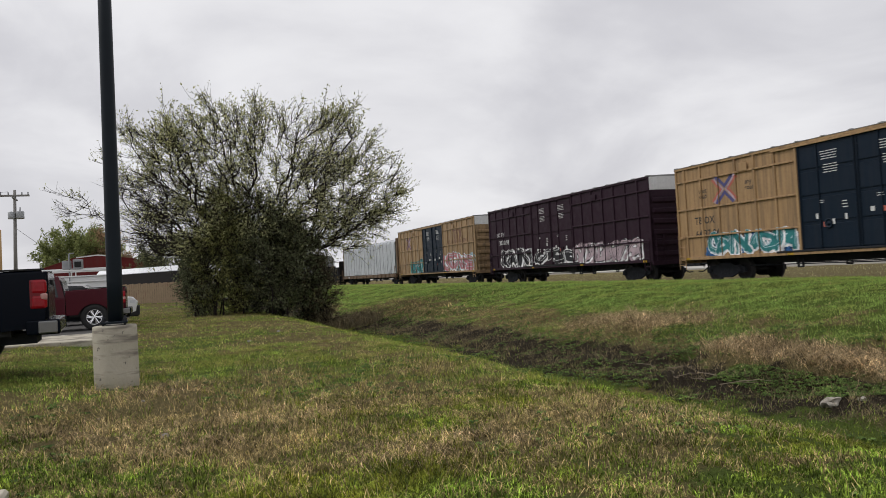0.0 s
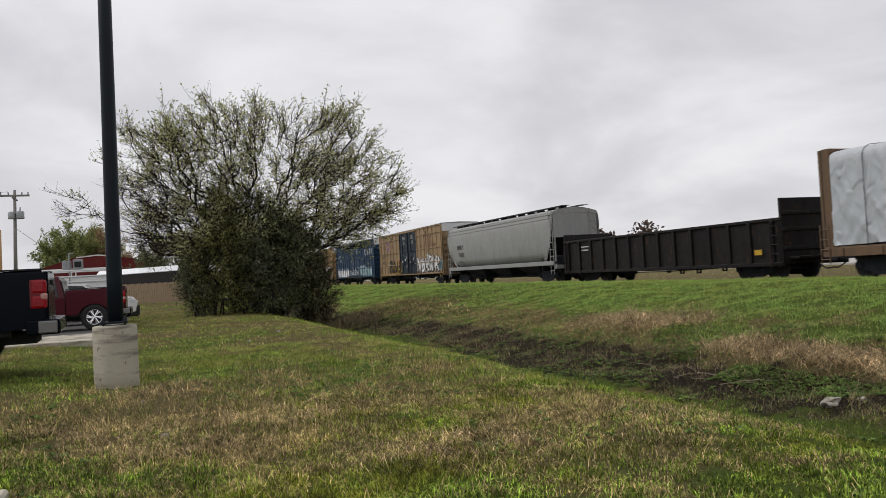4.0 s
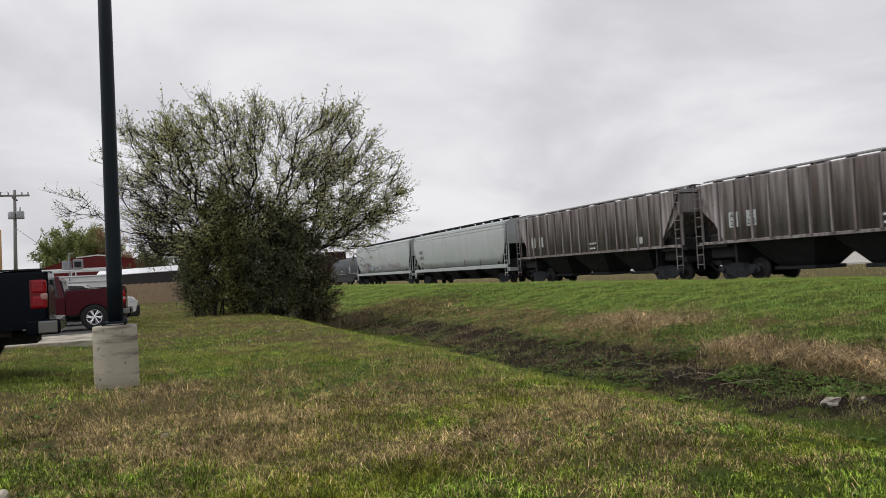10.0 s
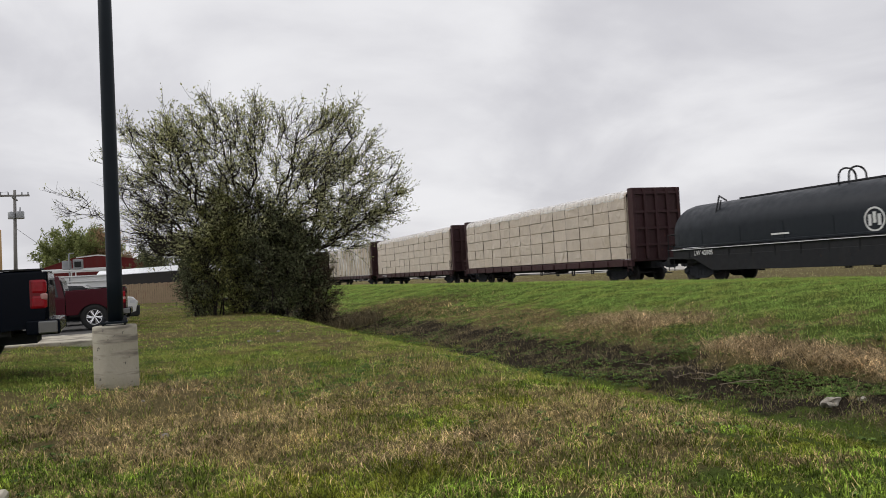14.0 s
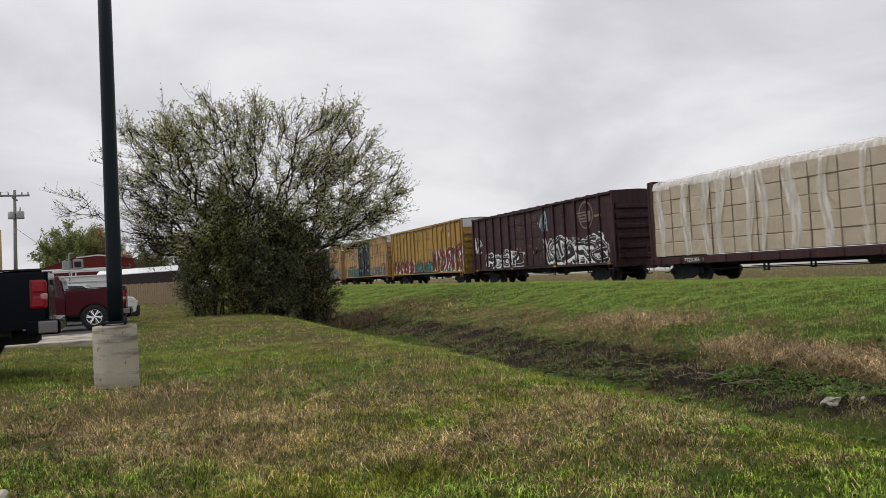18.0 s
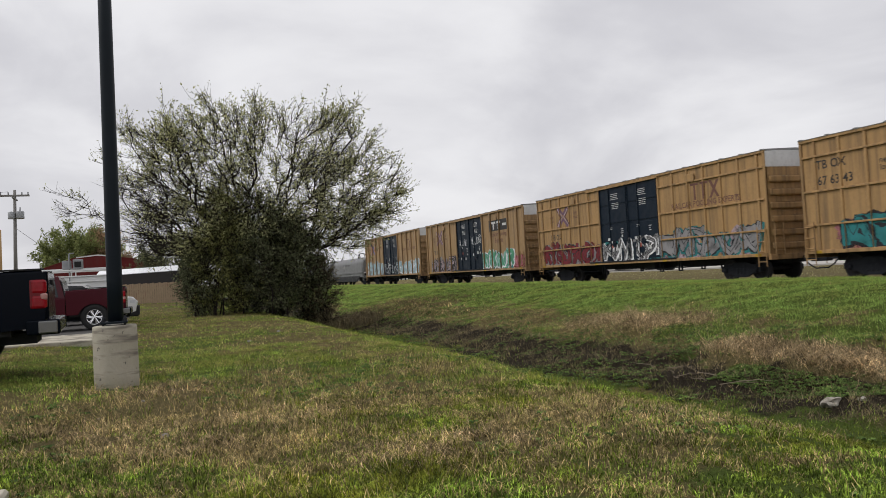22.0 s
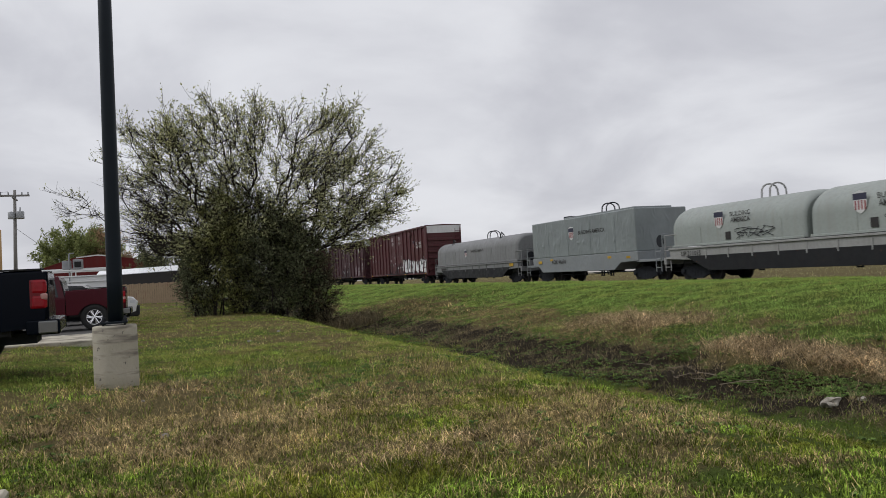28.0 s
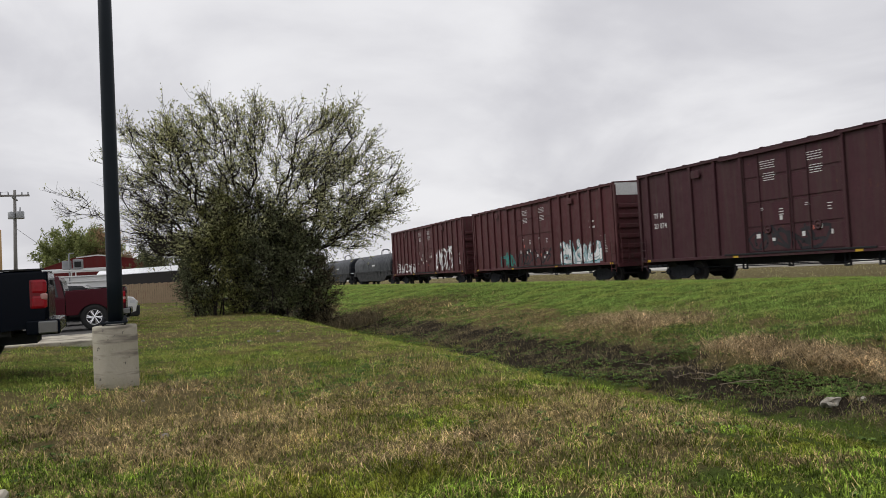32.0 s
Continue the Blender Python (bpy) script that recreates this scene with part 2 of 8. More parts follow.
def leafy(name, a, b, rough=0.7, patchy=0.0, tint=None, pass_on=0.22):
    m = Mat(name)
    isl = m.n.new("ShaderNodeNewGeometry").outputs["Random Per Island"]
    col = m.mix(isl, a, b)
    if tint:
        col = m.mix(m.ramp(m.noise(0.9, 4, world=True), 0.42, 0.62), col, tint)
    if patchy:
        lo = (1 - patchy,) * 3
        col = m.mix(1.0, col, m.ramp(m.noise(1.5, 5, world=True, rough=0.65), 0.34, 0.64, lo, (1.25,) * 3), "MULTIPLY")
        col = m.mix(1.0, col, m.ramp(m.noise(7.0, 3, world=True), 0.40, 0.56, (1 - 0.7 * patchy,) * 3, (1.2,) * 3), "MULTIPLY")
        # this fine clumping puts the shade of gaps between blades into the colour
        col = m.mix(1.0, col, m.ramp(m.noise(26.0, 2, world=True), 0.42, 0.56, (1 - patchy,) * 3, (1.4,) * 3), "MULTIPLY")
    m.done(col, rough, spec=0.12)
    # thin leaves pass a little light
    tr = m.node("ShaderNodeBsdfTranslucent")
    m.link(col, tr.inputs["Color"])
    ms = m.node("ShaderNodeMixShader")
    ms.inputs[0].default_value = pass_on
    m.link(m.b.outputs[0], ms.inputs[1])
    m.link(tr.outputs[0], ms.inputs[2])
    m.link(ms.outputs[0], m.n["Material Output"].inputs[0])
    return m.m


GRASS_GREEN = leafy("green_grass_blades", (0.048, 0.095, 0.008), (0.53, 0.72, 0.11), patchy=0.6, tint=(0.27, 0.29, 0.040))
GRASS_BANK = leafy("soft_bank_grass_blades", (0.195, 0.30, 0.068), (0.32, 0.455, 0.115), patchy=0.12, tint=(0.28, 0.33, 0.085), pass_on=0.45)
GRASS_MOWN = leafy("mown_lawn_blades", (0.085, 0.125, 0.020), (0.45, 0.58, 0.12), patchy=0.30, tint=(0.31, 0.32, 0.075), pass_on=0.35)
GRASS_DRY = leafy("dry_grass_blades", (0.155, 0.125, 0.052), (0.80, 0.62, 0.30), patchy=0.48)
GRASS_DEAD = leafy("grey_brown_dead_weeds", (0.075, 0.064, 0.040), (0.36, 0.29, 0.165), patchy=0.4)
LEAF = leafy("olive_tree_leaves", (0.14, 0.150, 0.066), (0.62, 0.62, 0.300), pass_on=0.45)
LEAF_DARK = leafy("dark_shrub_leaves", (0.072, 0.086, 0.046), (0.25, 0.265, 0.145), pass_on=0.34)
LEAF_BROWN = leafy("browning_shrub_leaves", (0.075, 0.065, 0.040), (0.25, 0.21, 0.12), pass_on=0.3)
LEAF_FAR = leafy("far_green_leaves", (0.115, 0.140, 0.050), (0.36, 0.40, 0.150), pass_on=0.36)
LEAF_RUST = leafy("rusty_autumn_leaves", (0.24, 0.16, 0.09), (0.46, 0.31, 0.18), pass_on=0.4)
BARK = plain("dark_grey_bark", (0.034, 0.028, 0.025), 0.95, 0, 0.35, 9.0, 0.03, 0.1)


# ---- mesh helpers ----
def part(name, bm, material, parent, label="", at=None):
    """Links a bmesh (or a ready mesh) as one mesh object under a thing or a part."""
    if isinstance(bm, bmesh.types.BMesh):
        me = bpy.data.meshes.new(name)
        bm.to_mesh(me)
        bm.free()
        for mt in material if isinstance(material, (list, tuple)) else (material,):
            me.materials.append(mt)
    else:
        me = bm
    ob = new(name, me)
    if parent is not None:
        ob.parent = parent
    if at is not None:
        ob.location = at
    if label:
        ob["label"] = label
    return ob


STOCK = {}


def stock(name, key, make, material, parent, at=(0, 0, 0), turn=0.0, label=""):
    """A repeated piece: one mesh per key, an object of its own each time."""
    if (name, key, material.name) not in STOCK:
        bm = make()
        me = bpy.data.meshes.new(name)
        bm.to_mesh(me)
        bm.free()
        me.materials.append(material)
        STOCK[(name, key, material.name)] = me
    ob = part(name, STOCK[(name, key, material.name)], None, parent, label, at)
    if turn:
        ob.rotation_euler = (0, 0, turn)
    return ob


def B():
    return bmesh.new()


def box(bm, x0, x1, y0, y1, z0, z1, mi=0):
    v = [bm.verts.new((x, y, z)) for x in (x0, x1) for y in (y0, y1) for z in (z0, z1)]
    for f in ((0, 1, 3, 2), (4, 6, 7, 5), (0, 4, 5, 1), (2, 3, 7, 6), (0, 2, 6, 4), (1, 5, 7, 3)):
        bm.faces.new([v[i] for i in f]).material_index = mi
    return bm


def boxed(*a):
    return box(B(), *a)


def bev(bm, w=0.01, n=1):
    bmesh.ops.bevel(bm, geom=bm.edges[:], offset=w, segments=n, affect="EDGES", profile=0.5)
    return bm


def tube(bm, p, q, r, n=8, r2=None, caps=True):
    p, q = Vector(p), Vector(q)
    d = (q - p).normalized()
    a = d.orthogonal().normalized()
    b = d.cross(a)
    r2 = r if r2 is None else r2
    rings = []
    for c, rr in ((p, r), (q, r2)):
        rings.append([bm.verts.new(c + rr * (math.cos(2 * math.pi * i / n) * a + math.sin(2 * math.pi * i / n) * b)) for i in range(n)])
    for i in range(n):
        bm.faces.new((rings[0][i], rings[0][(i + 1) % n], rings[1][(i + 1) % n], rings[1][i])).smooth = n > 6
    if caps:
        bm.faces.new(rings[0][::-1])
        bm.faces.new(rings[1])
    return bm


def lathe(bm, prof, n=24, axis="z", at=(0, 0, 0)):
    """Turns a profile of (radius, height) about an axis."""
    rings = []
    for r, h in prof:
        ring = []
        for i in range(n):
            c, s = r * math.cos(2 * math.pi * i / n), r * math.sin(2 * math.pi * i / n)
            ring.append(bm.verts.new(Vector(at) + Vector((c, s, h) if axis == "z" else (c, h, s))))
        rings.append(ring)
    for a, b in zip(rings, rings[1:]):
        for i in range(n):
            bm.faces.new((a[i], a[(i + 1) % n], b[(i + 1) % n], b[i])).smooth = True
    bm.faces.new(rings[0][::-1])
    bm.faces.new(rings[-1])
    return bm


def extrude(bm, pts, axis, lo, hi, mi=0):
    """A prism: the outline pts (two coordinates each) from lo to hi along an axis."""
    def at(p, h):
        return {"x": (h, p[0], p[1]), "y": (p[0], h, p[1]), "z": (p[0], p[1], h)}[axis]
    a = [bm.verts.new(at(p, lo)) for p in pts]
    b = [bm.verts.new(at(p, hi)) for p in pts]
    n = len(pts)
    for i in range(n):
        bm.faces.new((a[i], a[(i + 1) % n], b[(i + 1) % n], b[i])).material_index = mi
    bm.faces.new(a[::-1]).material_index = mi
    bm.faces.new(b).material_index = mi
    bmesh.ops.recalc_face_normals(bm, faces=bm.faces[:])
    return bm


def thing(name, label, category, group="", kind="", at=(0, 0, 0), turn=0.0):
    ob = new(name)
    ob.location = at
    ob.rotation_euler = (0, 0, turn)
    return tagged(ob, label, category, group, kind)


def mesh_from(name, verts, faces, material):
    me = bpy.data.meshes.new(name)
    v = np.asarray(verts, np.float32)
    f = np.asarray(faces, np.int32)
    me.vertices.add(len(v))
    me.vertices.foreach_set("co", v.ravel())
    k = f.shape[1]
    me.loops.add(f.size)
    me.loops.foreach_set("vertex_index", f.ravel())
    me.polygons.add(len(f))
    me.polygons.foreach_set("loop_start", np.arange(0, f.size, k, dtype=np.int32))
    me.update(calc_edges=True)
    me.materials.append(material)
    return me


rng = np.random.default_rng(7)


def lattice(x, y, seed):
    """Smooth value noise in the plane, 0 to 1."""
    xi, yi = np.floor(x).astype(np.int64), np.floor(y).astype(np.int64)
    fx, fy = x - xi, y - yi
    fx, fy = fx * fx * (3 - 2 * fx), fy * fy * (3 - 2 * fy)

    def h(a, b):
        n = (a * 374761393 + b * 668265263 + seed * 1442695041) & 0x7FFFFFFF
        n = (n ^ (n >> 13)) * 1274126177 & 0x7FFFFFFF
        return ((n ^ (n >> 16)) & 0xFFFF) / 65535.0
    return (h(xi, yi) * (1 - fx) + h(xi + 1, yi) * fx) * (1 - fy) + (h(xi, yi + 1) * (1 - fx) + h(xi + 1, yi + 1) * fx) * fy


def fractal(x, y, seed, scale):
    return (lattice(x * scale, y * scale, seed) + 0.5 * lattice(x * scale * 2.1, y * scale * 2.1, seed + 1) + 0.25 * lattice(x * scale * 4.3, y * scale * 4.3, seed + 2)) / 1.75


# ---- the ground: lawn, ditch, far bank and track bed, all running along the track ----
PROFILE_Y = (-3000, -60, -4, -2.5, -1.2, 0, 2, 3.6, 4.6, 5.4, 6.5, 7.4, 8.2, 9.2, 9.8, 10.4, 11, 13, 15.5, 17.3, 18.6, 19.8, 20.8, 21.4, 25, 26.5, 40, 200, 3000)
PROFILE_Z = (-0.3, -0.15, -0.12, -0.14, -0.27, -0.33, -0.345, -0.345, -0.40, -0.60, -1.05, -1.33, -1.37, -1.25, -1.12, -0.87, -0.75, -0.40, -0.01, 0.19, 0.20, 0.12, -0.08, -0.22, -0.22, -0.45, -0.38, -0.3, -0.3)


def ground_z(x, y):
    x, y = np.asarray(x, float), np.asarray(y, float)
    z = np.interp(y, PROFILE_Y, PROFILE_Z)
    z = z + 0.25 * (np.interp(y - 0.22, PROFILE_Y, PROFILE_Z) + np.interp(y + 0.22, PROFILE_Y, PROFILE_Z) - 2 * z)
    near = np.exp(-((np.abs(x + 30) / 90) ** 4))
    wild = np.interp(y, (-6, -2, 4, 6, 9, 12, 18, 21, 22, 24, 28), (0, 0.5, 0.6, 1, 2.8, 2.0, 1.0, 0.5, 0, 0, 1))
    z = z + near * wild * 0.10 * (fractal(x, y, 3, 0.45) - 0.5) + near * wild * 0.10 * (fractal(x, y, 9, 1.7) - 0.5)
    # the parking lot lies a little lower than the lawn
    z = z - 0.24 * np.clip((-1.2 - y) / 0.5, 0, 1) * np.clip((-23.3 - x) / 0.7, 0, 1) * np.clip((x + 47) / 1.0, 0, 1)
    # a low rise where the yard fence stands
    z = z + 0.34 * np.exp(-(((x + 66) / 10) ** 2) - ((y + 1) / 6) ** 2)
    return z


def heap(x, y, cx, cy, sx, sy):
    return np.exp(-(((x - cx) / sx) ** 2) - ((y - cy) / sy) ** 2)


def dryness(x, y):
    """Where the grass is straw-coloured: 0 green, 1 dry."""
    n = 0.35 * fractal(x, y, 21, 0.33) + 0.35 * fractal(x, y, 33, 1.2) + 0.30 * fractal(x, y, 37, 4.0)
    bias = np.interp(y, (-3, 0, 3.5, 5, 7.4, 9.4, 10.6, 12.3, 14.4, 15.6, 18, 20, 26, 60), (0.01, 0.02, 0.03, -0.10, -0.16, 0.02, -0.06, -0.16, -0.18, -0.24, -0.30, -0.18, 0.22, 0.22))
    bias = bias + 0.30 * heap(x, y, -17.5, 11.9, 2.9, 1.0) + 0.38 * heap(x, y, -10.3, 10.75, 2.6, 0.5) + 0.17 * heap(x, y, -13, 12.6, 2.2, 0.6) + 0.28 * heap(x, y, -36, 11.8, 9.0, 1.3) + 0.28 * heap(x, y, -23.5, 11.6, 3.4, 0.7) + 0.12 * heap(x, y, -15, 10.6, 12, 0.5)
    bias = bias - 0.14 * heap(x, y, -3.6, 1.6, 1.0, 2.2)
    patch = 0.16 * np.exp(-(((x + 9) / 2.6) ** 2) - ((y - 0.3) / 1.0) ** 2) + 0.10 * np.exp(-(((x + 6) / 1.6) ** 2) - ((y - 3.4) / 0.9) ** 2) - 0.12 * np.exp(-(((x + 5.2) / 1.2) ** 2) - ((y - 1.4) / 1.2) ** 2) - 0.12 * np.exp(-(((x + 17) / 6) ** 2) - ((y - 1.6) / 1.4) ** 2)
    return np.clip((n + bias + patch - 0.5) * 3.4 + 0.5, 0.06, 0.92)


def soilness(x, y):
    n = fractal(x, y, 51, 0.6)
    zone = np.interp(y, (4.8, 6.5, 8.2, 9.5, 10.1, 10.6, 12, 20.3, 21.2, 25, 26), (0, 0.05, 0.30, 0.85, 0.55, 0.04, 0, 0, 0.9, 0.9, 0))
    return np.clip(zone + 0.9 * (n - 0.5) * (zone > 0.02), 0, 1)


def steps(*runs):
    out = []
    for a, b, d in runs:
        out.extend(np.arange(a, b - 1e-6, d))
    return np.array(out)


gx = np.concatenate([steps((-3000, -1000, 400), (-1000, -300, 70), (-300, -90, 12), (-90, -40, 1.5), (-40, -18, 0.5), (-18, 1, 0.2), (1, 30, 3), (30, 300, 40)), [300, 1000, 3000]])
gy = np.concatenate([steps((-3000, -300, 500), (-300, -40, 40), (-40, -8, 3), (-8, -3, 0.5), (-3, 6.5, 0.22), (6.5, 13, 0.2), (13, 22, 0.3), (22, 30, 0.7), (30, 80, 5), (80, 300, 40)), [300, 1000, 3000]])
GX, GY = np.meshgrid(gx, gy, indexing="ij")
GZ = ground_z(GX, GY)
nxg, nyg = GX.shape
idx = np.arange(nxg * nyg).reshape(nxg, nyg)
quads = np.stack([idx[:-1, :-1], idx[1:, :-1], idx[1:, 1:], idx[:-1, 1:]], -1).reshape(-1, 4)
gme = mesh_from("ground", np.stack([GX, GY, GZ], -1).reshape(-1, 3), quads, EARTH)
gme.polygons.foreach_set("use_smooth", np.ones(len(gme.polygons), bool))
for layer, values in (("dry", dryness(GX, GY)), ("soil", soilness(GX, GY))):
    gme.attributes.new(layer, "FLOAT", "POINT").data.foreach_set("value", values.astype(np.float32).ravel())
ground = tagged(new("ground", gme), "patchy mown lawn falling into a weedy ditch beside a railway bank", "ground", kind="structure")


def blades(name, xr, yr, count, height, width, mode, lean=0.5, chooser=None, label="", segs=1, clump=0.0, wild=False, drift=(0.0, 0.0)):
    """Scattered grass blades over a stretch of the ground, as one mesh."""
    n = int(count)
    x, y = rng.uniform(*xr, n), rng.uniform(*yr, n)
    if clump:
        k = max(1, n // 14)
        ci = rng.integers(0, k, n)
        x, y = x[:k][ci] + rng.normal(0, clump, n), y[:k][ci] + rng.normal(0, clump, n)
    d = dryness(x, y)
    roll = rng.random(n)
    keep = chooser(x, y, d, roll) & (wild | (rng.random(n) > 1.15 * soilness(x, y))) & (fractal(x, y, 77, 7.0) + 0.5 * fractal(x, y, 79, 2.2) > np.where(y < 7, 0.60, 0.30) + 0.22 * (rng.random(n) - 0.5))
    x, y, d = x[keep], y[keep], d[keep]
    n = len(x)
    z = ground_z(x, y) - 0.012
    h = height * rng.uniform(0.40, 1.30, n) * (0.5 + 0.6 * fractal(x, y, 71, 1.3) + 0.9 * np.clip(fractal(x, y, 73, 6.0) - 0.3, 0, 1))
    w = width * rng.uniform(0.6, 1.3, n)
    face, ang = rng.uniform(0, 2 * np.pi, n), rng.uniform(0, 2 * np.pi, n)
    ln = np.minimum(lean * h * rng.uniform(0.2, 1.5, n), 1.3 * h)
    sx, sy = np.cos(face) * w / 2, np.sin(face) * w / 2
    tx, ty = np.cos(ang) * ln + drift[0] * h, np.sin(ang) * ln + drift[1] * h
    base = np.stack([x, y, z], -1)
    side = np.stack([sx, sy, 0 * sx], -1)
    tip = base + np.stack([tx, ty, h * np.sqrt(np.clip(1 - (ln / np.maximum(h, 1e-6)) ** 2 * 0.62, 0.02, 1))], -1)
    if segs == 1:
        v = np.stack([base - side, base + side, tip], 1).reshape(-1, 3)
        f = np.arange(3 * n).reshape(n, 3)
    else:
        mid = base + np.stack([tx * 0.3, ty * 0.3, h * 0.62], -1)
        v = np.stack([base - side, base + side, mid + side * 0.8, mid - side * 0.8, tip], 1).reshape(-1, 3)
        o = 5 * np.arange(n)[:, None]
        f = np.concatenate([o + np.array([[0, 1, 2]]), o + np.array([[0, 2, 3]]), o + np.array([[3, 2, 4]])])
    return tagged(new(name, mesh_from(name, v, f, mode)), label, "grass", kind="stuff")


FIELD_STRAW = leafy("dull_field_straw", (0.25, 0.23, 0.11), (0.50, 0.45, 0.235), pass_on=0.4)
HAY_BLADES = leafy("brown_hay", (0.16, 0.115, 0.06), (0.90, 0.68, 0.39), patchy=0.6)
GREENER = lambda x, y, d, r: r > d
DRIER = lambda x, y, d, r: r < d
LAWN = "short patchy lawn grass on the flat ground"
HAY = "straw-coloured dry grass lying over the ground"
blades("lawn_grass", (-9, -2.6), (-2.4, 5.6), 190000, 0.062, 0.0075, GRASS_GREEN, 0.9, GREENER, LAWN, 2)
blades("dry_lawn_grass", (-9, -2.6), (-2.4, 5.6), 190000, 0.068, 0.0062, GRASS_DRY, 1.5, DRIER, HAY, 2)
blades("lawn_grass", (-18, -9), (-4, 6.2), 180000, 0.066, 0.010, GRASS_MOWN, 0.9, GREENER, LAWN)
blades("dry_lawn_grass", (-18, -9), (-4, 6.2), 165000, 0.072, 0.009, GRASS_DRY, 1.4, DRIER, HAY)
blades("lawn_grass", (-50, -18), (-3, 7), 110000, 0.070, 0.020, GRASS_MOWN, 0.8, GREENER, LAWN)
blades("dry_lawn_grass", (-50, -18), (-3, 7), 75000, 0.070, 0.020, GRASS_DRY, 1.3, DRIER, HAY)
blades("lawn_grass", (-76, -50), (-6, 7), 22000, 0.08, 0.05, GRASS_MOWN, 0.8, GREENER, LAWN)
blades("grass_tuft", (-14, -3), (-1.5, 4.8), 12000, 0.125, 0.008, GRASS_GREEN, 0.7, lambda x, y, d, r: r > 0.25 + 0.6 * d, "taller green grass tufts in the lawn", 2, 0.05)
blades("dry_grass_tuft", (-14, -3), (-1.5, 5.0), 14000, 0.15, 0.0055, GRASS_DRY, 1.3, lambda x, y, d, r: r < 0.25 + 0.6 * d, "taller dry grass tufts in the lawn", 2, 0.06)
BANKY = "long grass on the railway bank"
blades("bank_grass", (-30, -4), (10.2, 20.5), 190000, 0.080, 0.015, GRASS_BANK, 0.8, GREENER, BANKY)
blades("dry_bank_grass", (-30, -4), (8.6, 20.5), 130000, 0.11, 0.012, GRASS_DRY, 1.3, DRIER, "matted straw-coloured grass on the railway bank")
blades("bank_grass", (-85, -30), (9.5, 20.5), 95000, 0.10, 0.036, GRASS_BANK, 0.8, GREENER, BANKY)
blades("dry_bank_grass", (-85, -30), (8.6, 20.5), 60000, 0.12, 0.030, GRASS_DRY, 1.3, DRIER, "matted straw-coloured grass on the railway bank")


def rosettes(name, xr, yr, count, size, mat, label, seed):
    """Low broad-leaved weeds: a ring of drooping leaves each."""
    g = np.random.default_rng(seed)
    x, y = g.uniform(*xr, count), g.uniform(*yr, count)
    keep = fractal(x, y, 91 + seed, 0.7) > 0.52
    x, y = x[keep], y[keep]
    n, k = len(x), 9
    a = g.uniform(0, 2 * np.pi, (n, 1)) + np.arange(k)[None] * 2 * np.pi / k + g.normal(0, 0.3, (n, k))
    L = size * g.uniform(0.4, 1.2, (n, 1)) * g.uniform(0.7, 1.2, (n, k))
    c = np.stack([x, y, ground_z(x, y)], -1)[:, None, :] + np.zeros((n, k, 1))
    d = np.stack([np.cos(a), np.sin(a), 0 * a], -1)
    s_ = np.stack([-np.sin(a), np.cos(a), 0 * a], -1)
    L = L[..., None]
    up_ = np.array([0, 0, 1.0])
    v = np.stack([c + up_ * 0.01, c + d * L * 0.5 + s_ * L * 0.22 + up_ * (0.02 + 0.35 * L), c + d * L + up_ * (0.01 + 0.25 * L), c + d * L * 0.5 - s_ * L * 0.22 + up_ * (0.02 + 0.35 * L)], 2).reshape(-1, 3)
    return tagged(new(name, mesh_from(name, v, np.arange(len(v)).reshape(-1, 4), mat)), label, "weeds", kind="stuff")


WEED = leafy("grey_green_weed_leaves", (0.045, 0.085, 0.015), (0.17, 0.25, 0.06), patchy=0.4)
rosettes("lawn_weeds", (-13, -3), (-1.5, 5.2), 1700, 0.055, WEED, "low broad-leaved weeds in the lawn", 1)
rosettes("ditch_weeds", (-18, -11.5), (9.8, 10.7), 1900, 0.055, WEED, "dark low weeds growing on the ditch bank", 3)
rosettes("ditch_weeds", (-12, -7), (9.3, 10.1), 1900, 0.055, WEED, "dark low weeds growing on the ditch bank", 4)
rosettes("bank_weeds", (-40, -5), (8.0, 12.5), 9000, 0.065, WEED, "low broad-leaved weeds along the ditch", 2)
blades("hay_heap", (-13.5, -7.6), (10.25, 11.3), 11000, 0.30, 0.009, HAY_BLADES, 5.0, lambda x, y, d, r: r < 1.7 * heap(x, y, -10.3, 10.75, 2.4, 0.42), "brown heap of dry hay on the bank", 2, 0.16, False, (0.3, -0.6))
blades("hay_heap", (-21, -13.5), (10.6, 13.4), 11000, 0.34, 0.008, HAY_BLADES, 5.0, lambda x, y, d, r: r < 1.1 * heap(x, y, -17.5, 11.9, 2.6, 0.9) * d, "brown heap of dry hay on the bank", 2, 0.16, False, (0.3, -0.6))
for hx, hy, hs, hn in ((-7.34, 0.29, 0.65, 6000), (-7.68, -0.91, 0.7, 5000), (-11.03, 0.11, 0.6, 4000), (-5.93, 1.66, 0.45, 3500), (-8.54, 1.48, 0.90, 6000), (-5.77, 2.46, 0.45, 3000), (-5.82, 4.48, 0.80, 5000)):
    blades("hay_patch", (hx - 2 * hs, hx + 2 * hs), (hy - 1.6 * hs, hy + 1.6 * hs), hn, 0.13, 0.0055, HAY_BLADES, 5.0, lambda x, y, d, r: r < 1.3 * heap(x, y, hx, hy, hs, 0.8 * hs) * fractal(x, y, 83, 3.0) * 1.6, "flattened patch of brown cut grass on the lawn", 2, 0.05)
blades("bank_tussock", (-32, -4), (9.6, 15.8), 60000, 0.17, 0.011, GRASS_DRY, 2.6, lambda x, y, d, r: r < 1.25 * d - 0.25, "tussocks of long dead grass on the bank", 1, 0.16, False, (0.25, -0.7))
blades("bank_tussock", (-70, -30), (9.4, 15.5), 30000, 0.24, 0.024, GRASS_DRY, 1.3, lambda x, y, d, r: r < 1.25 * d - 0.25, "tussocks of long dead grass on the bank", 1, 0.14)
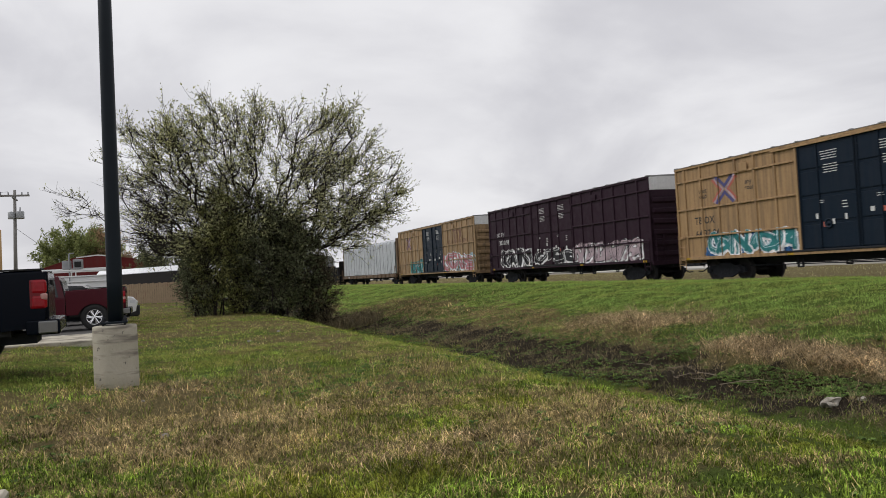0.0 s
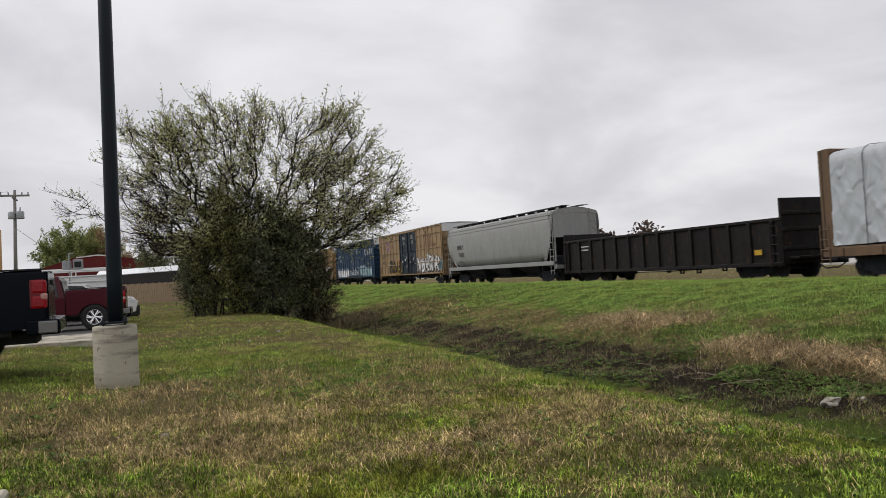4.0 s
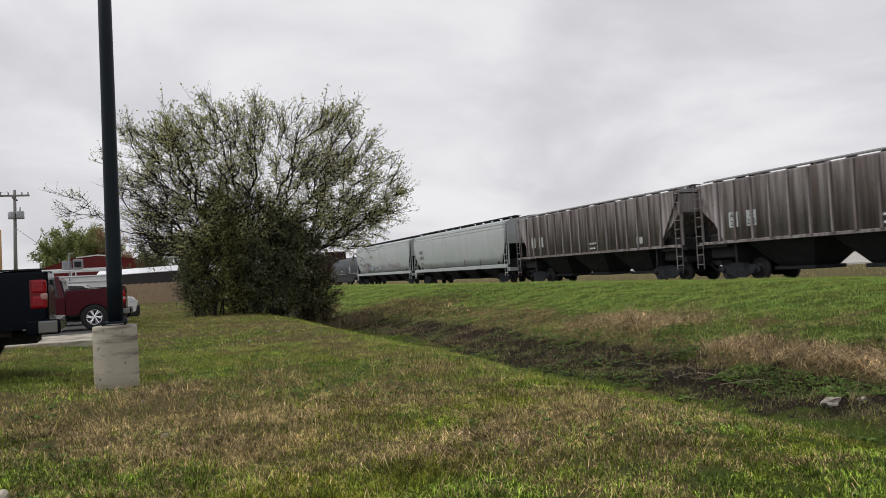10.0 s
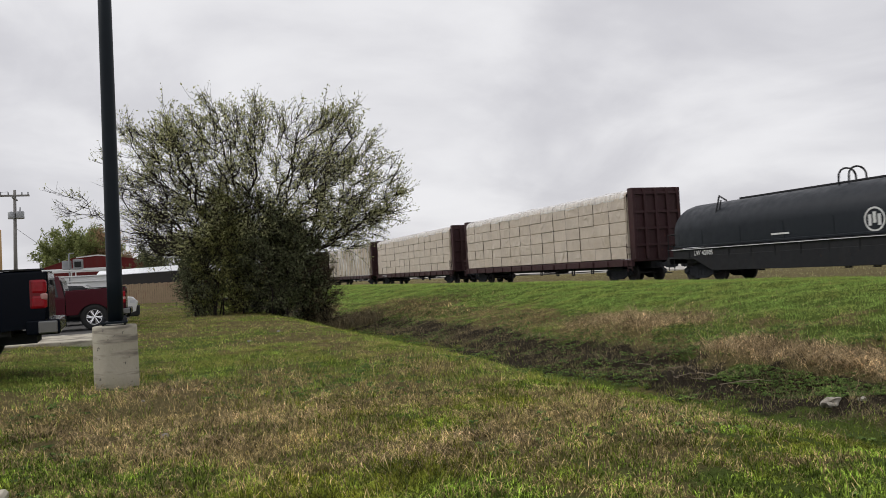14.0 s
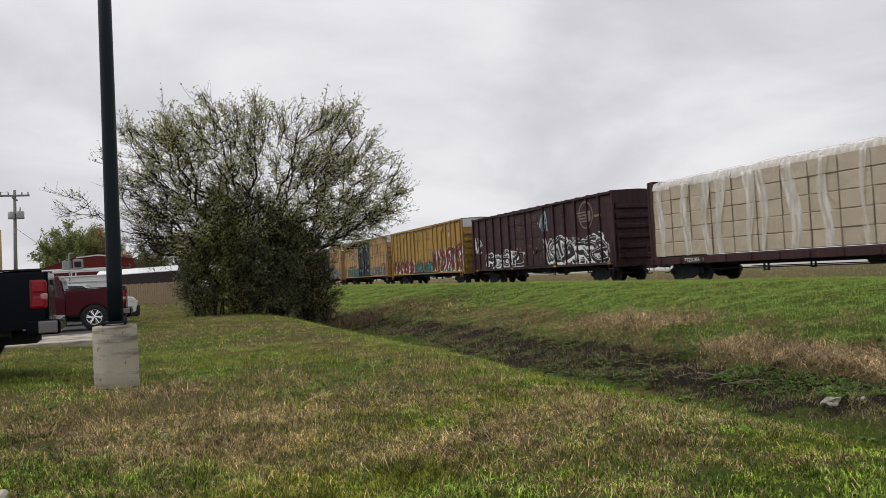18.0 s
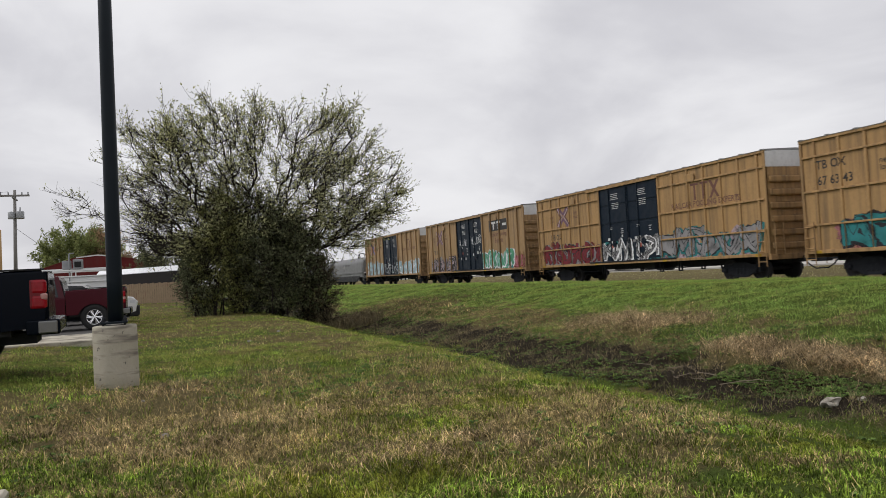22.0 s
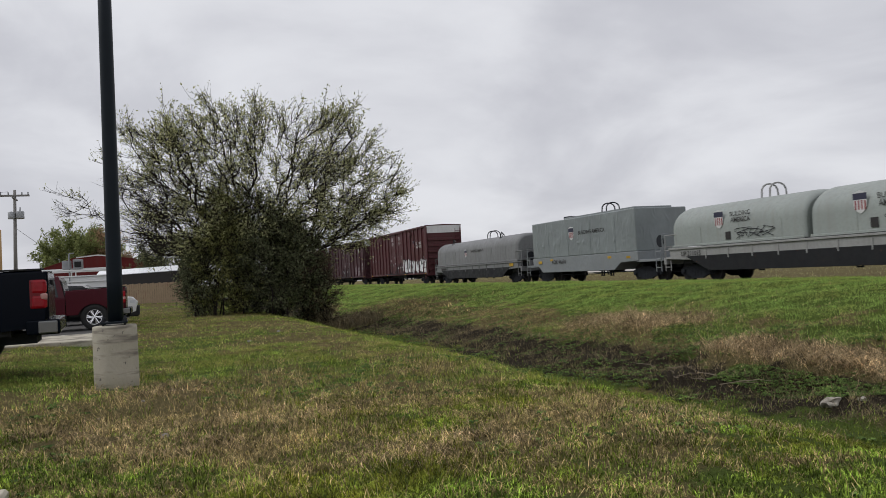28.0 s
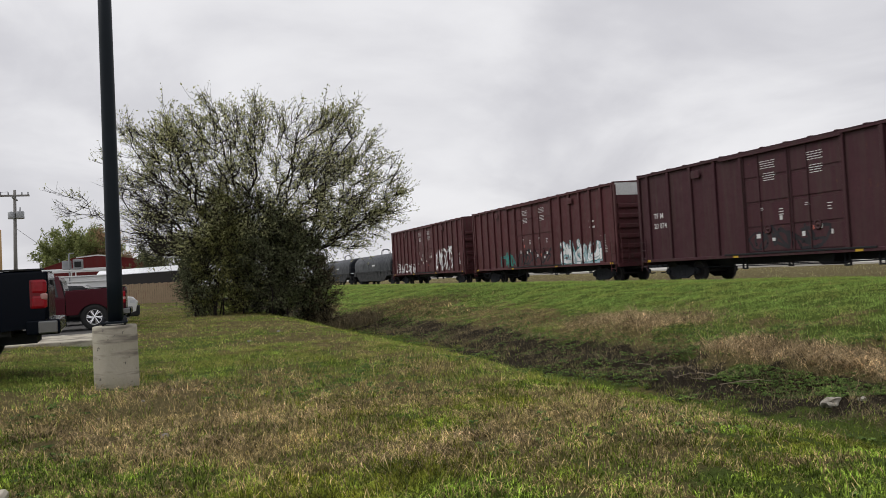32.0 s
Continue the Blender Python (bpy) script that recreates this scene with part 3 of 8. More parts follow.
blades("ditch_weeds", (-40, -4), (8.5, 10.25), 30000, 0.16, 0.014, GRASS_DEAD, 1.1, lambda x, y, d, r: r < 0.9, "dead brown weeds along the ditch bank", 1, 0.10, True)
blades("ditch_grass", (-40, -4), (5.2, 9.4), 80000, 0.10, 0.012, GRASS_GREEN, 0.9, lambda x, y, d, r: r > 0.35, "green weeds on the ditch floor", 1, 0.12)
blades("field_grass", (-190, -10), (26.5, 59), 46000, 0.13, 0.07, FIELD_STRAW, 1.3, lambda x, y, d, r: r < 0.7, "rough field grass beyond the track")


def clod(name, x, y, size, material, label, category, squash=0.6, seed=1):
    bm = B()
    bmesh.ops.create_icosphere(bm, subdivisions=3, radius=1.0)
    for v in bm.verts:
        k = 0.75 + 0.5 * noise.fractal(v.co * 1.3 + Vector((seed * 7.1, 0, 0)), 0.9, 2.0, 4)
        v.co = Vector((v.co.x * size * k, v.co.y * size * 0.7 * k, v.co.z * size * squash * k))
    ob = tagged(part(name, bm, material, None), label, category)
    ob.location = (x, y, float(ground_z(x, y)) + size * squash * 0.25)
    ob.rotation_euler = (0, 0, seed)
    return ob


ROCK = plain("pale_limestone", (0.36, 0.33, 0.28), 0.9, 0, 0.2, 4.0, 0.02, 0.2)
BURROW = plain("dark_damp_soil", (0.025, 0.02, 0.017), 0.95, 0, 0.3, 6.0, 0.03, 0.1)
clod("rock", -9.05, 9.15, 0.23, ROCK, "pale broken rock lying on the ditch floor", "rock", 0.5, 2)
clod("rock", -8.75, 9.45, 0.10, ROCK, "pale broken rock lying on the ditch floor", "rock", 0.5, 5)
clod("soil_clod", -10.35, 10.55, 0.15, BURROW, "dark heap of soil on the dry bank", "soil", 0.6, 3)
PEBBLE = plain("grey_field_stone", (0.36, 0.34, 0.31), 0.9, 0, 0.2, 9.0, 0.01, 0.2)
for i, (px, py, ps) in enumerate(((-7.7, 0.02, 0.05), (-10.2, -0.20, 0.035), (-9.1, -0.62, 0.03), (-10.9, 0.16, 0.04), (-19, 2.0, 0.07), (-22, 3.1, 0.08), (-8.5, 0.55, 0.03))):
    clod("field_stone", px, py, ps, PEBBLE, "small pale stone lying in the lawn", "stone", 0.6, 11 + i)

# fallen sticks in the ditch
for i in range(9):
    sx, sy = -11.2 - 0.25 * i + 0.5 * math.sin(i * 3), 9.2 + 0.16 * math.cos(i * 2.3)
    bm = B()
    p = Vector((0, 0, 0.04))
    d = Vector((math.cos(i * 1.1 - 0.4), 0.35 * math.sin(i * 2.1), 0.10))
    for k in range(4):
        q = p + d * 0.20 + Vector((0.05 * math.sin(i + 2 * k), 0.05 * math.cos(k * 2 + i), 0.03 * math.sin(k * 1.7 + i)))
        tube(bm, p, q, 0.009 - 0.0014 * k, 5, 0.0076 - 0.0014 * k)
        p = q
    st = tagged(part("stick", bm, plain("dry_stick_bark", (0.24, 0.19, 0.14), 0.9), None), "dry fallen stick lying in the ditch", "stick", "sticks in the ditch")
    st.location = (sx, sy, float(ground_z(sx, sy)) + 0.03)

# ---- paving ----
pave = part("pavement", bev(boxed(-23.4, -20.3, -40, -1.15, -0.45, -0.085), 0.02), CONCRETE, None)
tagged(pave, "pale concrete drive edge beside the parking lot", "pavement", kind="structure")
lot = part("parking_lot", boxed(-46, -23.4, -40, -1.15, -0.6, -0.255), ASPHALT, None)
tagged(lot, "worn asphalt parking lot", "parking lot", kind="structure")
slab = part("concrete_slab", bev(boxed(-5.95, -1.5, -5, -0.96, -0.5, -0.225), 0.02), CONCRETE, None)
tagged(slab, "pale concrete slab corner set in the grass", "pavement", kind="structure")
far_road = part("road", boxed(-900, 400, 60, 300, -0.6, -0.20), PALE_ROAD, None)
tagged(far_road, "pale gravel road beyond the railway", "road", kind="structure")

# ---- the track ----
TRACK_Y = 23.05
bm = extrude(B(), [(TRACK_Y - 2.1, -0.5), (TRACK_Y - 1.5, -0.19), (TRACK_Y + 1.5, -0.19), (TRACK_Y + 2.1, -0.5)], "x", -900, 200)
tagged(part("ballast", bm, BALLAST, None), "grey stone ballast under the railway track", "ballast", kind="structure")
track = thing("railway_track", "standard railway track with timber ties on ballast", "railway track", kind="structure")


def rail_section():
    prof = [(-0.07, -0.17), (0.07, -0.17), (0.07, -0.155), (0.012, -0.14), (0.012, -0.045), (0.036, -0.035), (0.036, -0.006), (0.030, 0), (-0.030, 0), (-0.036, -0.006), (-0.036, -0.035), (-0.012, -0.045), (-0.012, -0.14), (-0.07, -0.155)]
    return extrude(B(), prof, "x", -900, 200)


for side in (-0.7525, 0.7525):
    stock("rail", "run", rail_section, RAIL, track, (0, TRACK_Y + side, 0))
for i in range(150):
    stock("tie", "t", lambda: boxed(-0.115, 0.115, -1.3, 1.3, -0.26, -0.172), TIE, track, (-88 + 0.55 * i, TRACK_Y, 0))

# ---- the lamp post on its concrete base ----
lamp = thing("lamp_post", "tall dark square-shouldered steel lamp post bolted to a round concrete base", "lamp post", at=(-11.75, -0.545, 0))
bm = B()
lathe(bm, [(0.286, -0.55), (0.288, -0.1), (0.286, 0.3), (0.284, 0.53), (0.276, 0.555), (0.24, 0.56), (0.1, 0.56)], 40)
part("concrete_base", bm, CONCRETE, lamp, "weathered round concrete base with form lines")
bm = B()
lathe(bm, [(0.101, 0.60), (0.100, 1.2), (0.097, 2.4), (0.090, 4.5), (0.080, 7.6)], 24)
for v in bm.verts:
    v.co.y += 0.012 + 0.008 * v.co.z
part("pole", bm, POLE_PAINT, lamp, "dark painted tapering steel pole")
part("base_plate", bev(boxed(-0.17, 0.17, -0.17, 0.17, 0.585, 0.612), 0.006), POLE_PAINT, lamp)
for sx in (-1, 1):
    for sy in (-1, 1):
        bm = B()
        tube(bm, (0, 0, 0.54), (0, 0, 0.68), 0.014, 8)
        tube(bm, (0, 0, 0.612), (0, 0, 0.64), 0.028, 6)
        part("anchor_bolt", bm, STEEL, lamp, at=(0.135 * sx, 0.135 * sy, 0))
part("arm", bev(boxed(-0.05, 0.05, -0.05, 0.9, 7.45, 7.53), 0.01), POLE_PAINT, lamp)
part("lamp_head", bev(boxed(-0.18, 0.18, 0.5, 1.15, 7.38, 7.5), 0.03, 2), POLE_PAINT, lamp, "flat dark lamp head")

# ---- cars in the lot ----
GLASS = plain("dark_window_glass", (0.012, 0.014, 0.016), 0.08, 0, 0.05)
DULL_CHROME = plain("dull_bumper_chrome", (0.22, 0.22, 0.22), 0.32, 0.9, 0.05, bump=0.0002)
CHROME = plain("chrome", (0.62, 0.62, 0.63), 0.14, 1.0, 0.05)
TYRE = plain("tyre_rubber", (0.018, 0.018, 0.018), 0.85, 0, 0.2)
ALLOY = plain("alloy_wheel", (0.75, 0.75, 0.76), 0.2, 0.9, 0.05)
TAIL_RED = plain("red_lamp_lens", (0.30, 0.004, 0.012), 0.15, 0, 0.3, 14.0, spec=0.4)
TAIL_DARK = plain("dark_red_lamp_lens", (0.17, 0.004, 0.010), 0.2, 0, 0.2, spec=0.4)
TAIL_PALE = plain("pale_pink_lamp_lens", (0.50, 0.26, 0.24), 0.2, 0, 0.1)
CAR_BLACK = plain("black_car_paint", (0.003, 0.005, 0.010), 0.15, 0, 0.1, spec=0.10)
CAR_MAROON = plain("maroon_car_paint", (0.068, 0.008, 0.015), 0.2, 0, 0.1, spec=0.25)
CAR_WHITE = plain("white_car_paint", (0.72, 0.72, 0.71), 0.28, 0, 0.04)
CLEAR = plain("headlamp_lens", (0.65, 0.66, 0.68), 0.1, 0, 0.05)


def wheel_on(parent, x, y, r, side):
    hub = B()
    s = 1 if y > 0 else -1
    lathe(hub, [(r * 0.60, -0.12), (r * 0.95, -0.125), (r, -0.09), (r, 0.09), (r * 0.95, 0.125), (r * 0.60, 0.12), (r * 0.56, 0.06)], 28, "y")
    w = part("wheel", hub, TYRE, parent, "black tyre on an alloy rim", at=(x, y, r))
    bm = B()
    lathe(bm, [(r * 0.60, 0.02 * s), (r * 0.61, 0.10 * s), (r * 0.56, 0.115 * s), (r * 0.53, 0.05 * s), (0.02, 0.04 * s)], 28, "y")
    for i in range(6):
        a = i * math.pi / 3
        e = Vector((math.cos(a), 0, math.sin(a)))
        tube(bm, Vector((0, 0.10 * s, 0)), e * r * 0.56 + Vector((0, 0.11 * s, 0)), 0.045, 6, 0.03)
        tube(bm, e * 0.08 + Vector((0, 0.10 * s, 0)), Vector((math.cos(a + 0.3), 0, math.sin(a + 0.3))) * r * 0.56 + Vector((0, 0.108 * s, 0)), 0.03, 6, 0.022)
    lathe(bm, [(0.07, 0.09 * s), (0.065, 0.125 * s), (0.02, 0.13 * s)], 14, "y")
    part("rim", bm, ALLOY, w)


def prism_sides(prof, half, tumble=0.0, z_from=0.0, bevel=0.03):
    """A body from its side outline, its sides leaning in above z_from."""
    bm = B()
    extrude(bm, prof, "y", -half, half)
    for v in bm.verts:
        if v.co.z > z_from:
            v.co.y *= 1 - tumble * (v.co.z - z_from)
    bmesh.ops.bevel(bm, geom=[e for e in bm.edges if e.calc_length() > 0.1], offset=bevel, segments=2, affect="EDGES", profile=0.6)
    for f in bm.faces:
        f.smooth = False
    return bm


def pickup(label, body_mat, at, turn, lift=0.0, lens_x=-2.645, axle=-1.75, tyre=0.40, back=-0.62):
    t = thing("pickup_truck", label, "pickup truck", at=at, turn=turn)
    up = lift
    # cargo box: two sides with wheel arches, a bed floor, the tailgate
    arch = [(axle + 0.52 * math.cos(a), 0.42 + up + 0.50 * math.sin(a)) for a in [math.pi * k / 10 for k in range(10, -1, -1)]]
    side = [(-2.85, 0.62 + up)] + [p for p in arch if p[1] > 0.5 + up] + [(back, 0.58 + up), (back, 1.40 + up), (-2.82, 1.44 + up), (-2.88, 1.36 + up)]
    for s in (-1, 1):
        bm = B()
        extrude(bm, side, "y", min(0.90 * s, 1.0 * s), max(0.90 * s, 1.0 * s))
        bmesh.ops.bevel(bm, geom=[e for e in bm.edges if abs(e.verts[0].co.z - e.verts[1].co.z) < 0.1 and e.verts[0].co.z > 1.3 + up and abs(e.verts[0].co.x - e.verts[1].co.x) > 0.5], offset=0.045, segments=3, affect="EDGES", profile=0.5)
        part("box_side", bm, body_mat, t)
        part("bed_rail_cap", boxed(-2.86, back, min(0.88 * s, 1.005 * s), max(0.88 * s, 1.005 * s), 1.435 + up, 1.46 + up), TYRE, t)
        lens = part("tail_lamp", bev(boxed(-2.875, lens_x, min(0.82 * s, 1.012 * s), max(0.82 * s, 1.012 * s), 0.86 + up, 1.32 + up), 0.05, 3), TAIL_DARK, t, "tall red tail lamp")
        for za, zb in ((0.875, 1.080), (1.088, 1.305)):
            part("lens_panel", bev(boxed(-2.888, lens_x - 0.03, min(0.85 * s, 1.022 * s), max(0.85 * s, 1.022 * s), za + up, zb + up), 0.045, 3), TAIL_RED, lens)
        part("reverse_lamp", bev(boxed(-2.894, -2.80, min(0.90 * s, 1.026 * s), max(0.90 * s, 1.026 * s), 1.00 + up, 1.10 + up), 0.025, 2), TAIL_PALE, t, "clear reversing lamp")
        lamp_x = boxed(2.62, 2.86, min(0.62 * s, 0.985 * s), max(0.62 * s, 0.985 * s), 0.86 + up, 1.06 + up)
        part("headlamp", bev(lamp_x, 0.03, 2), CLEAR, t)
        for wx in (axle, 1.85):
            wheel_on(t, wx, 0.86 * s, tyre, s)
        part("mirror", bev(boxed(0.95, 1.12, min(1.0 * s, 1.22 * s), max(1.0 * s, 1.22 * s), 1.22 + up, 1.42 + up), 0.03), body_mat, t)
    part("bed_floor", boxed(-2.8, back, -0.9, 0.9, 0.70 + up, 0.76 + up), TYRE, t)
    gate = part("tailgate", bev(boxed(-2.90, -2.82, -0.82, 0.82, 0.72 + up, 1.42 + up), 0.02, 2), body_mat, t)
    part("gate_handle", bev(boxed(-2.925, -2.895, -0.14, 0.14, 1.22 + up, 1.30 + up), 0.008), TYRE, gate)
    part("rear_bumper", bev(boxed(-3.04, -2.84, -0.98, 0.98, 0.50 + up, 0.72 + up), 0.035, 3), CAR_BLACK, t, "dark rear step bumper")
    for s in (-1, 1):
        part("bumper_corner", bev(boxed(-3.05, -2.60, *sorted((0.97 * s, 1.035 * s)), 0.50 + up, 0.72 + up), 0.03, 2), CAR_BLACK, t)
        part("bumper_trim", bev(boxed(-3.02, -2.76, *sorted((1.0 * s, 1.045 * s)), 0.515 + up, 0.70 + up), 0.02, 2), DULL_CHROME, t, "chrome bumper corner")
    part("front_bumper", bev(boxed(2.72, 2.98, -0.97, 0.97, 0.48 + up, 0.74 + up), 0.04, 3), CHROME, t)
    part("grille", bev(boxed(2.74, 2.90, -0.60, 0.60, 0.78 + up, 1.06 + up), 0.02), TYRE, t)
    bm = prism_sides([(back + 0.02, 0.45 + up), (1.36, 0.45 + up), (1.46, 0.82 + up), (1.85, 0.94 + up), (2.24, 0.82 + up), (2.36, 0.50 + up), (2.84, 0.52 + up), (2.84, 1.04 + up), (1.45, 1.16 + up), (back + 0.02, 1.16 + up)], 0.985)
    part("body", bm, body_mat, t)
    part("cab", prism_sides([(back + 0.02, 1.14 + up), (1.42, 1.14 + up), (0.78, 1.86 + up), (back + 0.20, 1.88 + up)], 0.97, 0.20, 1.16 + up), body_mat, t)
    for s in (-1, 1):
        for x0, x1, x2, x3 in ((back + 0.22, 0.26, 0.22, back + 0.32), (0.34, 1.16, 0.68, 0.32)):
            bm = B()
            za, zb = 1.20 + up, 1.76 + up
            ya, yb = 0.972 * s * (1 - 0.2 * 0.05), 0.972 * s * (1 - 0.2 * 0.61)
            vs = [bm.verts.new(p) for p in ((x0, ya + 0.008 * s, za), (x1, ya + 0.008 * s, za), (x2, yb + 0.008 * s, zb), (x3, yb + 0.008 * s, zb))]
            vs2 = [bm.verts.new(Vector(v.co) - Vector((0, 0.03 * s, 0))) for v in vs]
            bm.faces.new(vs)
            bm.faces.new(vs2[::-1])
            for i in range(4):
                bm.faces.new((vs[i], vs[(i + 1) % 4], vs2[(i + 1) % 4], vs2[i]))
            bmesh.ops.recalc_face_normals(bm, faces=bm.faces[:])
            part("side_window", bm, GLASS, t, "dark side window")
    for name, pts in (("windscreen", ((1.36, 1.22), (0.86, 1.79))), ("rear_window", ((back + 0.03, 1.24), (back + 0.14, 1.76)))):
        bm = B()
        o = 0.012 if name == "windscreen" else -0.012
        (xa, za), (xb, zb) = pts
        vs = [bm.verts.new(p) for p in ((xa + o, -0.82, za + up + 0.01), (xa + o, 0.82, za + up + 0.01), (xb + o, 0.74, zb + up), (xb + o, -0.74, zb + up))]
        r = bmesh.ops.extrude_face_region(bm, geom=[bm.faces.new(vs)])
        for v in r["geom"]:
            if isinstance(v, bmesh.types.BMVert):
                v.co.x -= o * 2
        part(name, bm, GLASS, t)
    part("chassis", boxed(-2.7, 2.5, -0.5, 0.5, 0.36 + up, 0.52 + up), STEEL, t)
    part("wheel_well", boxed(-2.4, -1.1, -0.88, 0.88, 0.50 + up, 1.0 + up), TYRE, t)
    return t


LOT_Z = -0.25
pickup("black full-size pickup truck parked on the grass edge", CAR_BLACK, (-13.62, -4.42, float(ground_z(-13, -4)) + 0.07), -math.pi / 2 + 0.055)
pickup("maroon pickup truck with alloy wheels parked in the lot", CAR_MAROON, (-30.0, -3.86, LOT_Z), -math.pi / 2, -0.04, -2.76, -1.90, 0.43, -1.05)

# a white sport utility car with its nose to the lawn
sal = thing("sport_utility_car", "white sport utility car with dark windows and a dark lower bumper", "car", at=(-34.6, -3.0, LOT_Z), turn=math.pi / 2)
part("body", prism_sides([(-2.25, 0.35), (-1.85, 0.30), (-1.75, 0.55), (-1.4, 0.68), (-1.05, 0.55), (-0.95, 0.28), (0.95, 0.28), (1.05, 0.55), (1.4, 0.68), (1.75, 0.55), (1.85, 0.30), (2.25, 0.42), (2.3, 0.78), (2.1, 0.98), (1.05, 1.08), (-1.5, 1.12), (-2.25, 1.08)], 0.88), CAR_WHITE, sal)
part("cab", prism_sides([(-2.0, 1.08), (1.15, 1.05), (0.40, 1.58), (0.0, 1.62), (-1.75, 1.60)], 0.82, 0.22, 1.1), CAR_WHITE, sal)
for s in (-1, 1):
    bm = extrude(B(), [(-1.75, 1.14), (0.90, 1.12), (0.34, 1.52), (-0.05, 1.55), (-1.55, 1.52)], "y", *sorted((0.70 * s, 0.80 * s)))
    for v in bm.verts:
        v.co.y *= 1.035 - 0.22 * (v.co.z - 1.1)
    part("side_window", bm, GLASS, sal, "dark side window")
    part("headlamp", bev(boxed(2.02, 2.24, *sorted((0.52 * s, 0.885 * s)), 0.74, 0.88), 0.03, 2), CLEAR, sal)
    for wx in (-1.4, 1.4):
        wheel_on(sal, wx, 0.76 * s, 0.36, s)
part("windscreen", extrude(B(), [(1.10, 1.09), (0.44, 1.56), (0.40, 1.55), (1.04, 1.08)], "y", -0.68, 0.68), GLASS, sal)
part("front_bumper", bev(boxed(2.0, 2.36, -0.87, 0.87, 0.22, 0.64), 0.06, 3), TYRE, sal, "dark plastic front bumper")
part("chassis", boxed(-2.0, 2.0, -0.5, 0.5, 0.2, 0.35), STEEL, sal)

# a work truck with service boxes and an overhead pipe rack
svc = thing("service_truck", "white service truck with tool boxes and an overhead rack of pipes", "truck", at=(-39.5, -4.75, LOT_Z), turn=-math.pi / 2)
part("service_body", bev(boxed(-2.9, 0.2, -1.1, 1.1, 0.7, 1.42), 0.03), CAR_WHITE, svc)
for i in range(4):
    part("tool_door", bev(boxed(-2.8 + 0.76 * i, -2.12 + 0.76 * i, 1.10, 1.125, 0.80 + 0.25 * (i == 1), 1.36), 0.01), CAR_WHITE, svc)
part("cab", prism_sides([(0.3, 0.6), (2.9, 0.6), (2.9, 1.2), (1.9, 1.3), (1.35, 2.0), (0.3, 2.05)], 1.0, 0.1, 1.3), CAR_WHITE, svc)
part("chassis", boxed(-2.9, 2.7, -0.5, 0.5, 0.4, 0.6), STEEL, svc)
for wx in (-1.7, 2.0):
    for s in (-1, 1):
        wheel_on(svc, wx, 0.95 * s, 0.42, s)
for i in range(4):
    for s in (-1, 1):
        bm = B()
        tube(bm, (0, 0, 1.4), (0, 0, 2.25), 0.03, 6)
        part("rack_post", bm, CAR_WHITE, svc, at=(-2.8 + 1.5 * i, 1.0 * s, 0))
for s in (-1, 1):
    for z in (1.75, 1.99, 2.25):
        bm = B()
        tube(bm, (-3.0, 1.0 * s, z), (2.4, 1.0 * s, z), 0.035, 6)
        part("rack_rail", bm, CAR_WHITE, svc)
for i in range(5):
    bm = B()
    tube(bm, (-2.9, -0.7 + 0.35 * i, 2.31), (2.2, -0.7 + 0.35 * i, 2.31), 0.04, 6)
    part("pipe", bm, CAR_WHITE, svc, "pale plastic pipe")
part("side_board", bev(boxed(-2.9, 0.2, 0.92, 0.97, 1.42, 2.0), 0.01), CAR_WHITE, svc, "pale side board under the rack")
GREY_BOX = plain("grey_enamel", (0.30, 0.31, 0.32), 0.5)
part("machine_box", bev(boxed(-1.27, -0.92, 0.5, 0.9, 2.33, 2.71), 0.02), GREY_BOX, svc, "grey machine box on the rack")
part("machine_box", bev(boxed(-1.75, -1.36, 0.4, 0.9, 2.33, 2.75), 0.02), GREY_BOX, svc, "grey machine box on the rack")
part("dark_panel", bev(boxed(-1.70, -1.42, 0.90, 0.925, 2.40, 2.65), 0.01), TYRE, svc)
bm = B()
tube(bm, (-1.22, 0.95, 1.4), (-1.22, 0.95, 3.01), 0.035, 6)
tube(bm, (-1.22, 0.95, 3.01), (-1.42, 0.95, 3.03), 0.025, 6)
part("mast", bm, GREY_BOX, svc, "thin grey mast")

# ---- fence, carport, barn ----
WOOD = plain("weathered_fence_wood", (0.40, 0.30, 0.205), 0.9, 0, 0.25, 5.0, 0.01, 0.15)
fence = thing("fence", "weathered vertical-board timber fence", "fence")
for i in range(34):
    bh = 1.74 + 0.025 * (i % 3)
    stock("board", "%.1f" % (i % 3), lambda: bev(boxed(-0.012, 0.012, -0.07, 0.07, 0, bh), 0.004), WOOD, fence, (-61.0 + 0.02 * (i % 2), -3.2 + 0.152 * i, -0.36))
for z in (0.2, 1.0):
    part("fence_rail", boxed(-61.07, -61.02, -3.3, 1.95, z, z + 0.09), WOOD, fence)
TIN = plain("white_corrugated_roofing", (0.90, 0.91, 0.93), 0.35, 0, 0.06, 1.5)
carport = thing("carport", "open carport with a pale corrugated metal roof", "carport")
bm = B()
n = 60
prev = None
for i in range(n + 1):
    y = -4.0 + 5.75 * i / n
    dz = 0.012 * math.cos(i * math.pi)
    z0 = 2.12 + 0.03 * (y + 4.0)
    cur = [bm.verts.new(p) for p in ((-62.0, y, z0 + dz), (-66.5, y, z0 + 0.46 + dz), (-66.5, y, z0 + 0.41 + dz), (-62.0, y, z0 - 0.05 + dz))]
    if prev:
        for a in range(4):
            bm.faces.new((prev[a], cur[a], cur[(a + 1) % 4], prev[(a + 1) % 4]))
    prev = cur
bmesh.ops.recalc_face_normals(bm, faces=bm.faces[:])
part("roof", bm, TIN, carport, "pale corrugated metal roof")
DARK_WOOD = plain("dark_stained_wood", (0.035, 0.032, 0.032), 0.8)
